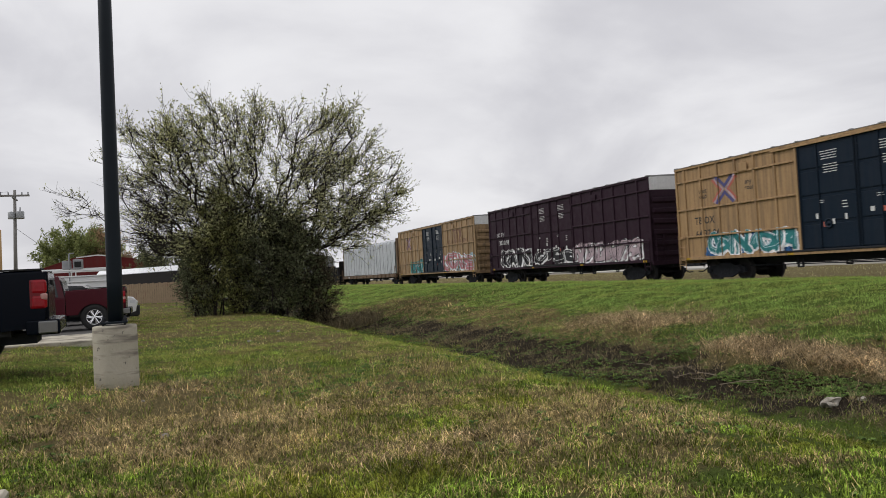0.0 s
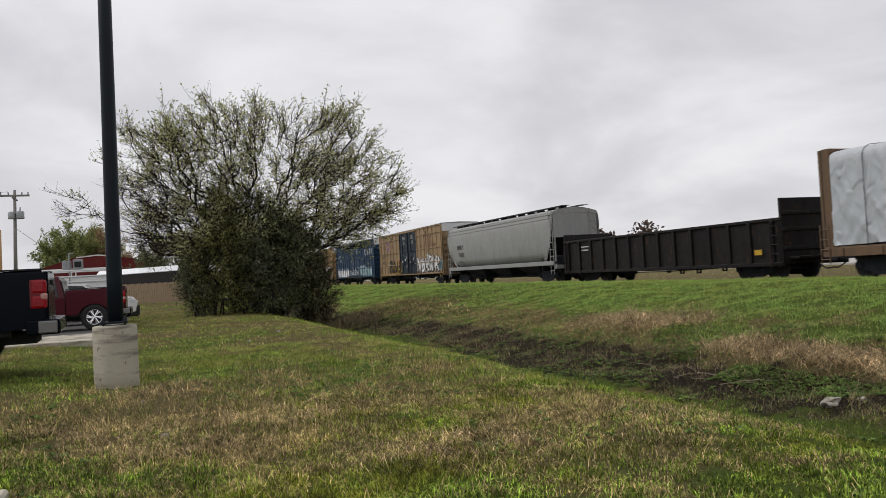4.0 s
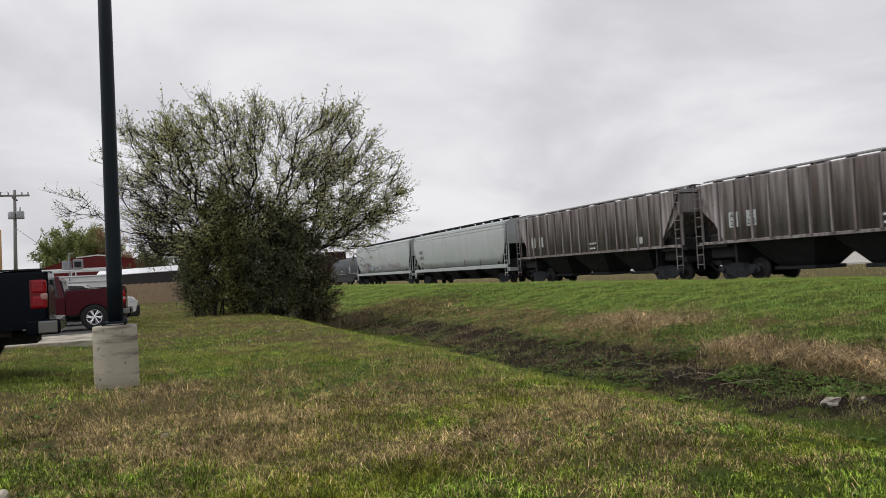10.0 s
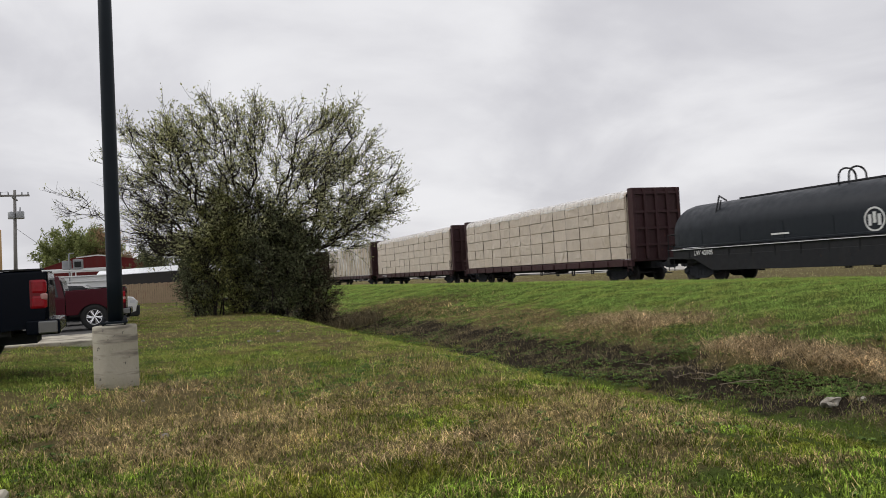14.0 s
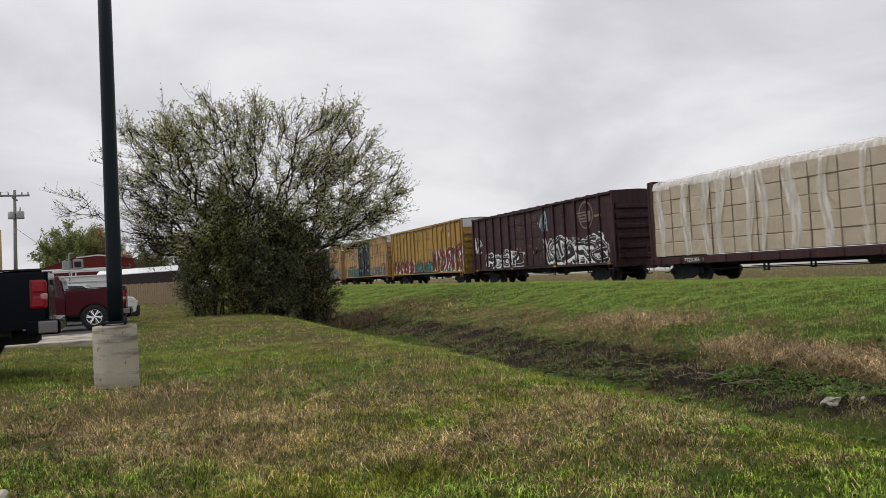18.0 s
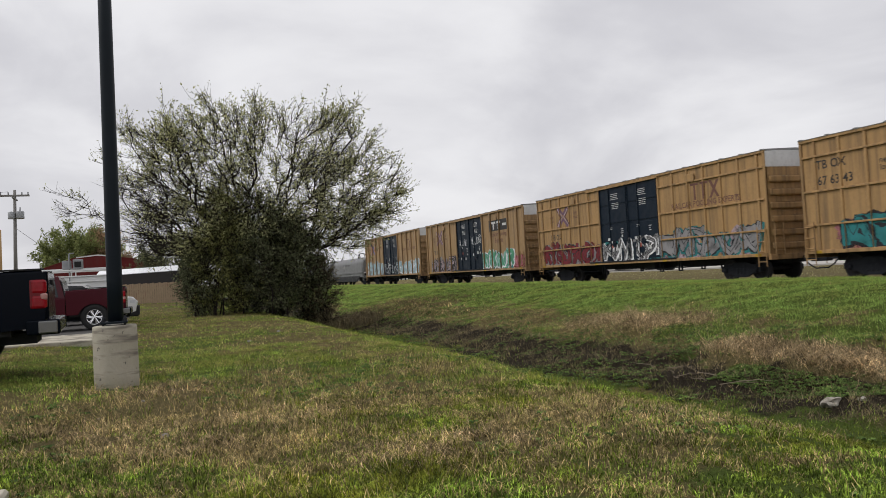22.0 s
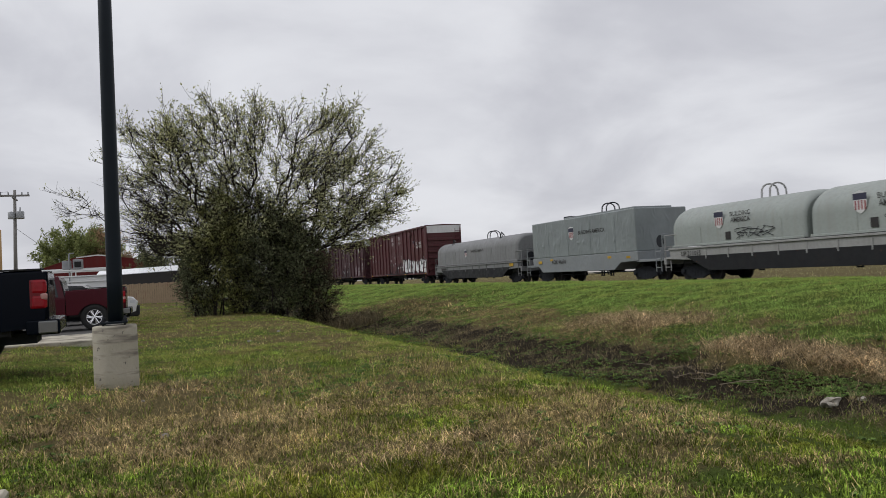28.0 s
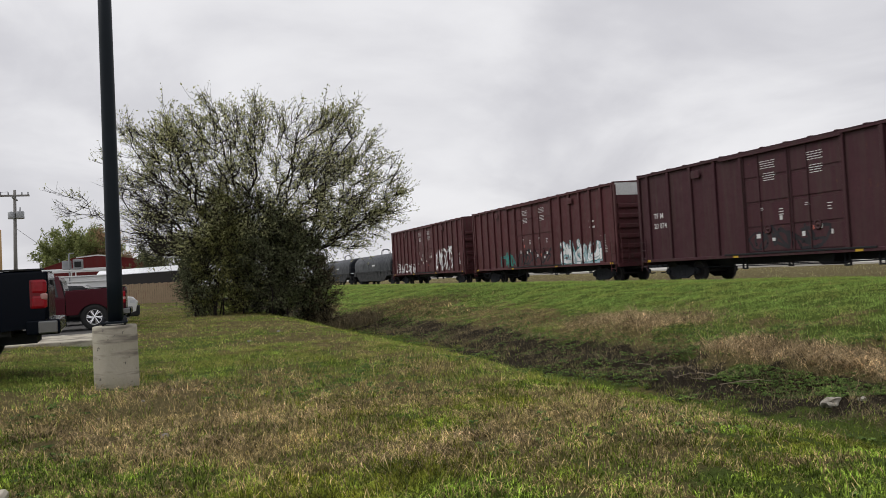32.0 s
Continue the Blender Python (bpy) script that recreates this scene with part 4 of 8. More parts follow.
# one dark panel stands for the fascia and the shade beneath the roof
extr = [(-4.0, 1.26), (1.50, 1.42), (1.72, 2.24), (-4.0, 2.07)]
part("fascia", extrude(B(), extr, "x", -62.05, -61.93), DARK_WOOD, carport, "dark fascia and shade below the roof edge")
for y in (-3.8, -1.0, 1.6):
    for x in (-62.1, -66.3):
        part("post", bev(boxed(x - 0.06, x + 0.06, y - 0.06, y + 0.06, -0.3, 2.05 + 0.03 * (y + 4)), 0.008), DARK_WOOD, carport)

BARN_RED = paint("barn_red_sheeting", (0.20, 0.022, 0.022), grime=0.2)
barn = thing("barn", "long low red metal barn with white roof trim", "barn")
eaves = [(-11.6, 2.75), (-6.9, 4.25), (-5.0, 4.42), (-4.1, 4.30), (0.5, 3.45)]
part("wall", extrude(B(), [(-11.6, -0.3)] + [(0.5, -0.3)] + eaves[::-1], "x", -98, -82), BARN_RED, barn)
for k, (a, b) in enumerate(zip(eaves, eaves[1:])):
    part("roof_trim", extrude(B(), [(a[0], a[1]), (b[0], b[1]), (b[0], b[1] + 0.11), (a[0], a[1] + 0.11)], "x", -82.1, -81.96), CAR_WHITE if k in (1, 2) else BARN_RED, barn, "white roof edge trim" if k in (1, 2) else "")
    part("roof", extrude(B(), [(a[0], a[1] + 0.02), (b[0], b[1] + 0.02), (b[0], b[1] + 0.12), (a[0], a[1] + 0.12)], "x", -98.2, -82.1), BARN_RED, barn)
part("corner_trim", boxed(-81.99, -81.9, -4.25, -4.05, -0.3, 3.95), CAR_WHITE, barn, "white upright trim")
part("lean_to", extrude(B(), [(0.51, -0.3), (4.0, -0.3), (4.0, 2.65), (0.51, 3.30)], "x", -97, -83), BARN_RED, barn, "red side wing")

# ---- utility pole and wires ----
POLE_WOOD = plain("grey_pole_timber", (0.21, 0.20, 0.19), 0.9, 0, 0.25, 4.0)
up = thing("utility_pole", "grey timber utility pole with crossarm and transformer", "utility pole", at=(-73.0, -10.76, -0.2))
bm = B()
tube(bm, (0.0, 0, 0), (0.2, 0.27, 9.9), 0.17, 12, 0.11)
part("pole", bm, POLE_WOOD, up)
part("crossarm", bev(boxed(0.2, 0.34, -0.85, 1.35, 9.35, 9.5), 0.01), POLE_WOOD, up)
part("crossarm", bev(boxed(-0.9, 1.4, 0.20, 0.32, 9.1, 9.22), 0.01), POLE_WOOD, up)
for y in (-0.75, -0.2, 0.8, 1.25):
    bm = B()
    lathe(bm, [(0.03, 9.5), (0.06, 9.56), (0.045, 9.62), (0.06, 9.68), (0.02, 9.74)], 10, at=(0.27, y, 0))
    part("insulator", bm, GREY_BOX, up)
bm = B()
lathe(bm, [(0.30, 7.5), (0.31, 7.55), (0.31, 8.05), (0.27, 8.12), (0.05, 8.15)], 18, at=(0.35, 0.62, 0))
part("transformer", bm, GREY_BOX, up, "grey can transformer")
bm = B()
lathe(bm, [(0.24, 7.5), (0.25, 7.55), (0.25, 8.05), (0.05, 8.12)], 18, at=(0.40, -0.02, 0))
part("transformer", bm, GREY_BOX, up, "grey can transformer")
bm = B()
tube(bm, (0.35, 0.62, 8.12), (0.35, 0.64, 8.45), 0.05, 8)
part("bushing", bm, GREY_BOX, up)


def wire(name, p, q, sag, parent):
    bm = B()
    p, q = Vector(p), Vector(q)
    last = p
    for i in range(1, 13):
        k = i / 12
        c = p.lerp(q, k) - Vector((0, 0, 4 * sag * k * (1 - k)))
        tube(bm, last, c, 0.014, 4, caps=False)
        last = c
    part(name, bm, STEEL, parent)


wire("wire", (0.3, 0.1, 6.9), (-10.0, 7.0, 2.2), 0.5, up)
wire("wire", (0.27, -0.75, 9.75), (8, -45, 9.2), 1.0, up)
wire("wire", (0.27, -0.2, 9.75), (8, -45, 9.0), 1.0, up)
gp = thing("gate_post", "yellow painted steel post", "post", at=(-69.5, -11.2, -0.2))
bm = B()
tube(bm, (0, 0, 0), (0.1, 0.06, 6.4), 0.10, 10)
part("post", bm, plain("ochre_post_paint", (0.42, 0.26, 0.10), 0.6), gp)


# ---- trees and shrubs ----
class Wood:
    """Grows a branching skeleton and gathers its tubes and leaves."""

    def __init__(self, seed):
        self.r = random.Random(seed)
        self.v, self.f, self.tips = [], [], []

    def limb(self, pts, radii, n):
        base = len(self.v)
        for i, (p, rad) in enumerate(zip(pts, radii)):
            d = (pts[min(i + 1, len(pts) - 1)] - pts[max(i - 1, 0)]).normalized()
            a = d.orthogonal().normalized()
            b = d.cross(a)
            for k in range(n):
                t = 2 * math.pi * k / n
                self.v.append(tuple(p + rad * (math.cos(t) * a + math.sin(t) * b)))
        for i in range(len(pts) - 1):
            for k in range(n):
                k2 = (k + 1) % n
                self.f.append((base + i * n + k, base + i * n + k2, base + (i + 1) * n + k2, base + (i + 1) * n + k))


def leaves_on(tips, per, size, seed, spread=0.12, aspect=0.38, droop=0.25, tip=0.7, keep=lambda p, r: True):
    r = np.random.default_rng(seed)
    c, d = [], []
    for pts, level in tips:
        for k in range(per):
            f = r.random() ** tip * (len(pts) - 1)
            i = min(int(f), len(pts) - 2)
            p = pts[i].lerp(pts[i + 1], f - i)
            if keep(p, r):
                c.append(p)
                d.append((pts[i + 1] - pts[i]).normalized())
    c, d = np.array(c), np.array(d)
    n = len(c)
    d = d + r.normal(0, 0.7, (n, 3)) - np.array([0, 0, droop])
    d /= np.linalg.norm(d, axis=1)[:, None]
    s = np.cross(d, r.normal(0, 1, (n, 3)))
    s /= np.linalg.norm(s, axis=1)[:, None]
    L = size * r.uniform(0.55, 1.3, n)[:, None]
    c = c + r.normal(0, spread, (n, 3))
    v = np.stack([c, c + d * L * 0.45 + s * L * aspect * 0.5, c + d * L, c + d * L * 0.45 - s * L * aspect * 0.5], 1).reshape(-1, 3)
    return v, np.arange(4 * n).reshape(n, 4)


def dome_points(r, n, rad, hollow, floor, square=1.0):
    """Points in the outer part of a lumpy dome."""
    out = []
    while len(out) < n:
        u = Vector((r.gauss(0, 1), r.gauss(0, 1), r.gauss(0, 1))).normalized()
        u = Vector([math.copysign(abs(c) ** square, c) for c in u])
        k = hollow + (1 - hollow) * r.random() ** 0.6
        lump = 0.90 + 0.20 * noise.noise(u * 2.2 + Vector((n * 0.01, 3, 7)))
        p = Vector((u.x * rad[0], u.y * rad[1], u.z * rad[2])) * k * lump
        if p.z > floor:
            out.append(p)
    return out


def tree(label, at, blobs, roots, rad, leaf_mat, twigs, per, size, seed, name="tree", category="tree", twig_len=0.9, hollow=0.45, droop=0.25, sub=4, spread=0.06, tip=0.7, square=1.0, fan=0.45, trim=lambda p: True, stout=0.0095, keep=lambda p, r: True):
    """Limbs reach for points spread through the crown; twigs and leaves sit at their ends."""
    w = Wood(seed)
    r = w.r
    targets = []
    for (cx, cy, cz), rr, n, floor in blobs:
        targets += [(Vector((cx, cy, cz)) + p, Vector((cx, cy, cz))) for p in dome_points(r, n, rr, hollow, floor, square) if trim(Vector((cx, cy, cz)) + p)]
    nodes, up_of, far, trunk_r = [], [], [], []
    runs = []
    for x, y in roots:
        a = Vector((x, y, -0.3))
        d = Vector((x * 0.25 + r.gauss(0, 0.1), y * 0.25 + r.gauss(0, 0.1), 1)).normalized()
        pts, rads = [a], [rad]
        for k in range(4):
            d = (d + Vector((r.gauss(0, 0.12), r.gauss(0, 0.12), 0))).normalized()
            pts.append(pts[-1] + d * blobs[0][0][2] * 0.16)
            rads.append(rad * (1 - 0.1 * (k + 1)))
            up_of.append(len(nodes) - 1 if k else -1)
            far.append(blobs[0][0][2] * 0.16 * (k + 1))
            nodes.append(pts[-1])
            trunk_r.append(rads[-1])
        w.limb(pts, rads, 8)
    targets.sort(key=lambda tc: (tc[0] - Vector((0, 0, 0.5))).length)
    N = np.array([tuple(p) for p in nodes])
    for p, c in targets:
        # the node that gives the shortest new limb and the straightest way back to the root
        d = np.linalg.norm(N - np.array(p), axis=1) + fan * np.array(far) + 0.9 * np.maximum(0, N[:, 2] - p.z)
        i = int(np.argmin(d))
        a, length = nodes[i], (p - nodes[i]).length
        segs = max(2, min(6, int(length / 0.45)))
        side = Vector((r.gauss(0, 1), r.gauss(0, 1), r.gauss(0, 0.6))) * 0.10 * length
        up = Vector((0, 0, 0.12 * length))
        pts, fresh = [a], []
        for k in range(1, segs + 1):
            f = k / segs
            q = a.lerp(p, f) + (side - up) * math.sin(math.pi * f) * (1 - 0.3 * f) + Vector((r.gauss(0, 0.03), r.gauss(0, 0.03), r.gauss(0, 0.03)))
            pts.append(q)
            fresh.append(len(nodes))
            up_of.append(i if k == 1 else len(nodes) - 1)
            far.append(far[up_of[-1]] + (q - pts[-2]).length)
            nodes.append(q)
        runs.append((i, fresh))
        N = np.vstack([N, np.array([tuple(nodes[j]) for j in fresh])])
        out = (p - c).normalized()
        for _ in range(twigs):
            base = pts[-1 - (_ % 2)]
            d = (out * 1.0 + (pts[-1] - pts[-2]).normalized() * 0.6 + Vector((r.gauss(0, 0.48), r.gauss(0, 0.48), r.gauss(0, 0.4) + 0.3))).normalized()
            L = twig_len * r.uniform(0.5, 1.2)
            tp = [base]
            for k in range(3):
                d = (d + Vector((r.gauss(0, 0.12), r.gauss(0, 0.12), r.gauss(0, 0.12)))).normalized()
                tp.append(tp[-1] + d * L / 3)
            w.limb(tp, [0.014, 0.011, 0.008, 0.005], 3)
            w.tips.append((tp, 0))
            for _k in range(sub):
                j = r.randint(0, 2)
                q = tp[j].lerp(tp[j + 1], r.random())
                e = (d + Vector((r.gauss(0, 0.7), r.gauss(0, 0.7), r.gauss(0, 0.6)))).normalized()
                sp = [q, q + e * L * 0.25, q + (e + Vector((0, 0, 0.1))).normalized() * L * r.uniform(0.4, 0.65)]
                w.limb(sp, [0.008, 0.007, 0.004], 3)
                w.tips.append((sp, 1))
    # limbs thicken with the number of tips that they carry
    load = [0] * len(nodes)
    for _, fresh in runs:
        j = fresh[-1]
        while j >= 0:
            load[j] += 1
            j = up_of[j]
    girth = [stout * max(1, n) ** 0.50 for n in load]
    for i, fresh in runs:
        first = min(girth[i], 1.25 * girth[fresh[0]])
        w.limb([nodes[i]] + [nodes[j] for j in fresh], [first] + [girth[j] for j in fresh], 6 if first > 0.04 else 4)
    t = thing(name, label, category, at=at)
    part("branchwork" if category == "shrub" else "trunk", mesh_from("trunk", w.v, w.f, BARK), None, t)
    v, f = leaves_on(w.tips, per, size, seed, spread=spread, droop=droop, tip=tip, keep=keep)
    part("crown", mesh_from("crown", v, f, leaf_mat), None, t)["kind"] = "stuff"
    return t


LEAF_OLIVE = leafy("dull_olive_shrub_leaves", (0.080, 0.092, 0.032), (0.40, 0.40, 0.145), pass_on=0.38)
TREE_AT = (-39.5, 4.6, float(ground_z(-39.5, 4.6)))


def leafed(p, r):
    """Leaves stand in clusters towards the crown's skin; the lawn side of the tree is nearly bare."""
    rim = math.sqrt((p.x / 5.2) ** 2 + ((p.y - 0.75) / 7.2) ** 2 + ((p.z - 5.6) / 4.5) ** 2)
    k = 0.46 + 0.9 * (noise.noise(p * 0.75 + Vector((3, 8, 1))) + 0.15) + 0.5 * (rim - 0.8)
    k *= 0.30 if p.y < -3.6 and p.z < 6.6 else 1.0
    k += 0.15 if abs(p.y - 0.9) < 2.6 and p.z < 7.0 else 0.0
    return r.random() < k


tree("broad many-stemmed tree with thin twigs and sparse olive leaves", TREE_AT,
     [((0, 0.75, 5.9), (5.0, 6.7, 4.4), 450, -2.9), ((0, 0.9, 5.8), (2.4, 3.0, 1.7), 70, -1.7), ((0, -4.1, 7.3), (3.0, 2.3, 2.3), 50, -2.0), ((0, 5.3, 5.5), (3.0, 2.7, 1.8), 50, -1.3), ((0, -3.2, 4.4), (2.6, 2.6, 1.8), 70, -1.5), ((0, -6.0, 5.3), (1.6, 2.5, 0.8), 14, -0.8)],
     [(0, 0), (0.5, 0.4), (-0.4, 0.7), (0.3, -0.7), (-0.5, -0.5), (0.1, 1.1)], 0.20, LEAF, 5, 5, 0.135, 4, twig_len=1.0, hollow=0.58, tip=0.35, droop=0.1, square=0.80, fan=0.42, trim=lambda p: p.z < 9.75 - 0.07 * max(0.0, p.y - 1.0) ** 2, stout=0.0115, keep=leafed)
tree("evergreen undergrowth tree with dense dark leaves", (-38.0, 4.0, float(ground_z(-38, 4.0))),
     [((0, 0.3, 3.1), (2.0, 2.6, 2.9), 160, -2.9)], [(0, 0), (0.4, 0.5), (-0.3, 0.4), (0.3, -0.6)], 0.07, LEAF_DARK, 5, 4, 0.14, 41, twig_len=0.8, hollow=0.3, droop=0.5)


def shrub(label, at, spread, height, n, mat, per, size, seed):
    r = random.Random(seed)
    roots = [(r.uniform(-0.6, 0.6) * spread, r.uniform(-0.6, 0.6) * spread) for _ in range(5)]
    z = height * 0.46
    return tree(label, (at[0], at[1], float(ground_z(*at))), [((0, 0, z), (spread, spread, height * 0.54), n, -z + 0.15)], roots, 0.045, mat, 5, per, size, seed, "shrub", "shrub", 0.7, 0.35, 0.5)


shrub("dense dark evergreen shrub under the tree", (-37.0, 4.9), 2.0, 5.0, 130, LEAF_DARK, 5, 0.13, 11)
shrub("dense dark evergreen shrub under the tree", (-37.8, 6.3), 1.6, 5.2, 110, LEAF_DARK, 5, 0.13, 12)
shrub("olive shrub growing against the tree", (-37.2, 3.1), 1.4, 5.9, 110, LEAF_OLIVE, 5, 0.12, 13)
shrub("browning shrub beside the ditch", (-37.4, 7.2), 0.75, 3.4, 60, LEAF_BROWN, 4, 0.11, 14)
shrub("dark shrub at the edge of the lawn", (-37.4, 2.2), 1.0, 3.3, 60, LEAF_DARK, 4, 0.13, 15)
shrub("dark twiggy shrub behind the carport", (-70.0, 1.0), 3.1, 5.7, 130, LEAF_DARK, 6, 0.20, 16)
blades("brown_weeds", (-40.5, -36.0), (7.6, 10.2), 5200, 0.55, 0.020, GRASS_DEAD, 0.8, lambda x, y, d, r: r < np.clip(1.15 - (y - 7.6) / 2.8, 0, 1), "tall brown dead weeds at the foot of the bush", 2, 0.18, True)


def far_tree(label, at, size, mat, seed, per=5):
    return tree(label, (at[0], at[1], -0.3), [((0, 0, size * 0.6), (size * 0.36, size * 0.36, size * 0.42), 90, -size * 0.36)], [(0, 0), (0.2, 0.2)], 0.2, mat, 4, per, 0.36, seed, twig_len=1.3, hollow=0.3, sub=3, spread=0.15)


far_tree("round green tree behind the barn", (-104, -9.6), 8.7, LEAF_FAR, 31, 9)
far_tree("round green tree behind the barn", (-107, -6.6), 8.3, LEAF_FAR, 32, 9)
far_tree("tree with rusty autumn leaves behind the barn", (-106, -5.6), 8.0, LEAF_RUST, 33, 4)
far_tree("green tree behind the barn", (-112, -7.2), 8.4, LEAF_FAR, 34, 6)


def far_woods():
    """A belt of trees on the far side of the field: leaf clumps heaped into uneven crowns."""
    r = np.random.default_rng(77)
    cs, ss = [], []
    for i in range(46):
        k = i / 45
        x, y = -420 + 165 * k + r.normal(0, 6), 120 + 48 * k + r.normal(0, 5)
        h = (9.5 + 5.5 * k) * r.uniform(0.6, 1.1)
        w = h * r.uniform(0.35, 0.55)
        m = 900
        u = r.normal(0, 1, (m, 3))
        u /= np.linalg.norm(u, axis=1)[:, None]
        rad = r.random(m)[:, None] ** 0.4
        lump = 1 + 0.3 * np.sin(u[:, :1] * 5 + i) * np.cos(u[:, 2:] * 4 + i)
        cs.append(np.array([x, y, h * 0.52]) + u * rad * lump * np.array([w, w, h * 0.52]))
        ss.append(np.full(m, 1.0))
    c, s = np.concatenate(cs), np.concatenate(ss)[:, None]
    n = len(c)
    a, b = r.normal(0, 1, (n, 3)), r.normal(0, 1, (n, 3))
    v = np.stack([c, c + a * s * 0.6, c + a * s * 0.6 + b * s * 0.6, c + b * s * 0.6], 1).reshape(-1, 3)
    return tagged(new("far_woods", mesh_from("far_woods", v, np.arange(4 * n).reshape(n, 4), leafy("bare_brown_woods", (0.06, 0.045, 0.04), (0.15, 0.105, 0.085)))), "dark brown belt of trees beyond the field", "woods", kind="stuff")


far_woods()


# ---- the train ----
CARS = []          # (thing, place along the train at its middle)
HALF = 1.58        # half width over the side posts
DEEP = {"on": False}  # whether the car in hand has deep side posts


def car(label, category, left, right, group="freight cars of the train"):
    t = tagged(new("_".join(category.split())), label, category, group)
    t.location = (0.5 * (left + right), TRACK_Y, 0)
    DEEP["on"] = False
    CARS.append((t, 0.5 * (left + right)))
    return t, 0.5 * (right - left)


def sideframe():
    bm = B()
    prof = [(-1.15, 0.38), (-0.95, 0.33), (-0.62, 0.30), (-0.30, 0.16), (0.30, 0.16), (0.62, 0.30), (0.95, 0.33), (1.15, 0.38), (1.15, 0.56), (0.95, 0.64), (0.55, 0.66), (0.32, 0.76), (-0.32, 0.76), (-0.55, 0.66), (-0.95, 0.64), (-1.15, 0.56)]
    return extrude(bm, prof, "y", -0.06, 0.06)


def wheelset():
    bm = B()
    tube(bm, (0, -0.95, 0), (0, 0.95, 0), 0.075, 10)
    for s in (-1, 1):
        lathe(bm, [(0.20, 0.66 * s), (0.47, 0.665 * s), (0.475, 0.69 * s), (0.457, 0.70 * s), (0.455, 0.80 * s), (0.40, 0.805 * s), (0.38, 0.77 * s), (0.20, 0.775 * s), (0.18, 0.80 * s), (0.05, 0.81 * s)], 24, "y")
    return bm


def coil_spring():
    bm = B()
    for x in (-0.2, 0, 0.2):
        lathe(bm, [(0.075, 0.28), (0.09, 0.32), (0.075, 0.36), (0.09, 0.40), (0.075, 0.44), (0.09, 0.48), (0.075, 0.52)], 10, at=(x, 0, 0))
    return bm


WHEELS = []        # (wheelset, the middle of its car in the train, its own offset)


def trucks(t, half, inset=2.25):
    for s in (-1, 1):
        x = s * (half - inset)
        tk = stock("truck", "bolster", lambda: bev(boxed(-0.19, 0.19, -1.0, 1.0, 0.42, 0.70), 0.02), STEEL, t, (x, 0, 0), label="cast steel four-wheel truck")
        for k in (-1, 1):
            stock("sideframe", "sf", sideframe, STEEL, tk, (0, k * 0.98, 0))
            stock("spring", "sp", coil_spring, STEEL, tk, (0, k * 0.98, 0))
            WHEELS.append((stock("wheelset", "ws", wheelset, WHEEL, tk, (k * 0.89, 0, 0.457)), x + k * 0.89, len(CARS) - 1))
        for k in (-1, 1):
            stock("bearing_cap", "bc", lambda: lathe(B(), [(0.10, 0), (0.11, -0.05), (0.07, -0.10), (0.03, -0.105)], 12, "y"), STEEL, tk, (k * 0.89, -1.03, 0.457))


def coupler_shape():
    bm = B()
    box(bm, -0.45, 0.55, -0.075, 0.075, 0.72, 0.90)
    box(bm, 0.45, 0.90, -0.16, 0.14, 0.66, 0.97)
    box(bm, 0.80, 0.98, 0.05, 0.20, 0.68, 0.95)
    return bev(bm, 0.02)


def hose_shape():
    bm = B()
    pts = [Vector((0.5, -0.35, 0.75)), Vector((0.7, -0.33, 0.55)), Vector((0.95, -0.28, 0.40)), Vector((1.15, -0.2, 0.42))]
    for a, b in zip(pts, pts[1:]):
        tube(bm, a, b, 0.025, 6)
    return bm


def running_gear(t, half, inset=2.25, gap=1.0, low=0.62, stub=0.0):
    trucks(t, half, inset)
    for s in (-1, 1):
        stock("coupler", "c", coupler_shape, STEEL, t, (s * (half + gap - 0.98), 0, 0), 0 if s > 0 else math.pi)
        stock("air_hose", "h", hose_shape, STEEL, t, (s * (half + gap - 1.1), 0, 0), 0 if s > 0 else math.pi)
    if stub:
        # hoppers carry a short sill at each end only
        for s in (-1, 1):
            part("stub_sill", boxed(*sorted((s * (half - 0.2), s * (half - stub))), -0.32, 0.32, 0.66, 1.0), BLACK, t)
        return
    part("centre_sill", boxed(-half + 0.2, half - 0.2, -0.32, 0.32, 0.66, 1.0), BLACK, t)
    # brake rigging hung along the near and far sides
    bm = B()
    span = half - inset - 1.6
    for y in (-1.15, 1.15):
        tube(bm, (-span, y, low), (span * 0.1, y, low - 0.02), 0.022, 5)
        tube(bm, (span * 0.1, y, low - 0.02), (span, y, low + 0.06), 0.022, 5)
        for k in (-0.55, 0.35, 0.6):
            box(bm, span * k - 0.03, span * k + 0.03, y - 0.03, y + 0.03, low - 0.12, 1.0)
            box(bm, span * k + 0.19, span * k + 0.25, y - 0.03, y + 0.03, low - 0.12, 1.0)
            box(bm, span * k - 0.03, span * k + 0.25, y - 0.03, y + 0.03, low - 0.14, low - 0.09)
    part("brake_rigging", bm, STEEL, t, "hanging brake rigging")
    bm = B()
    tube(bm, (-0.9, 0.75, 0.72), (0.2, 0.75, 0.72), 0.22, 12)
    part("air_reservoir", bm, BLACK, t)
    stock("brake_valve", "v", lambda: bev(boxed(0.6, 1.3, -1.0, -0.4, 0.62, 0.95), 0.03), BLACK, t)


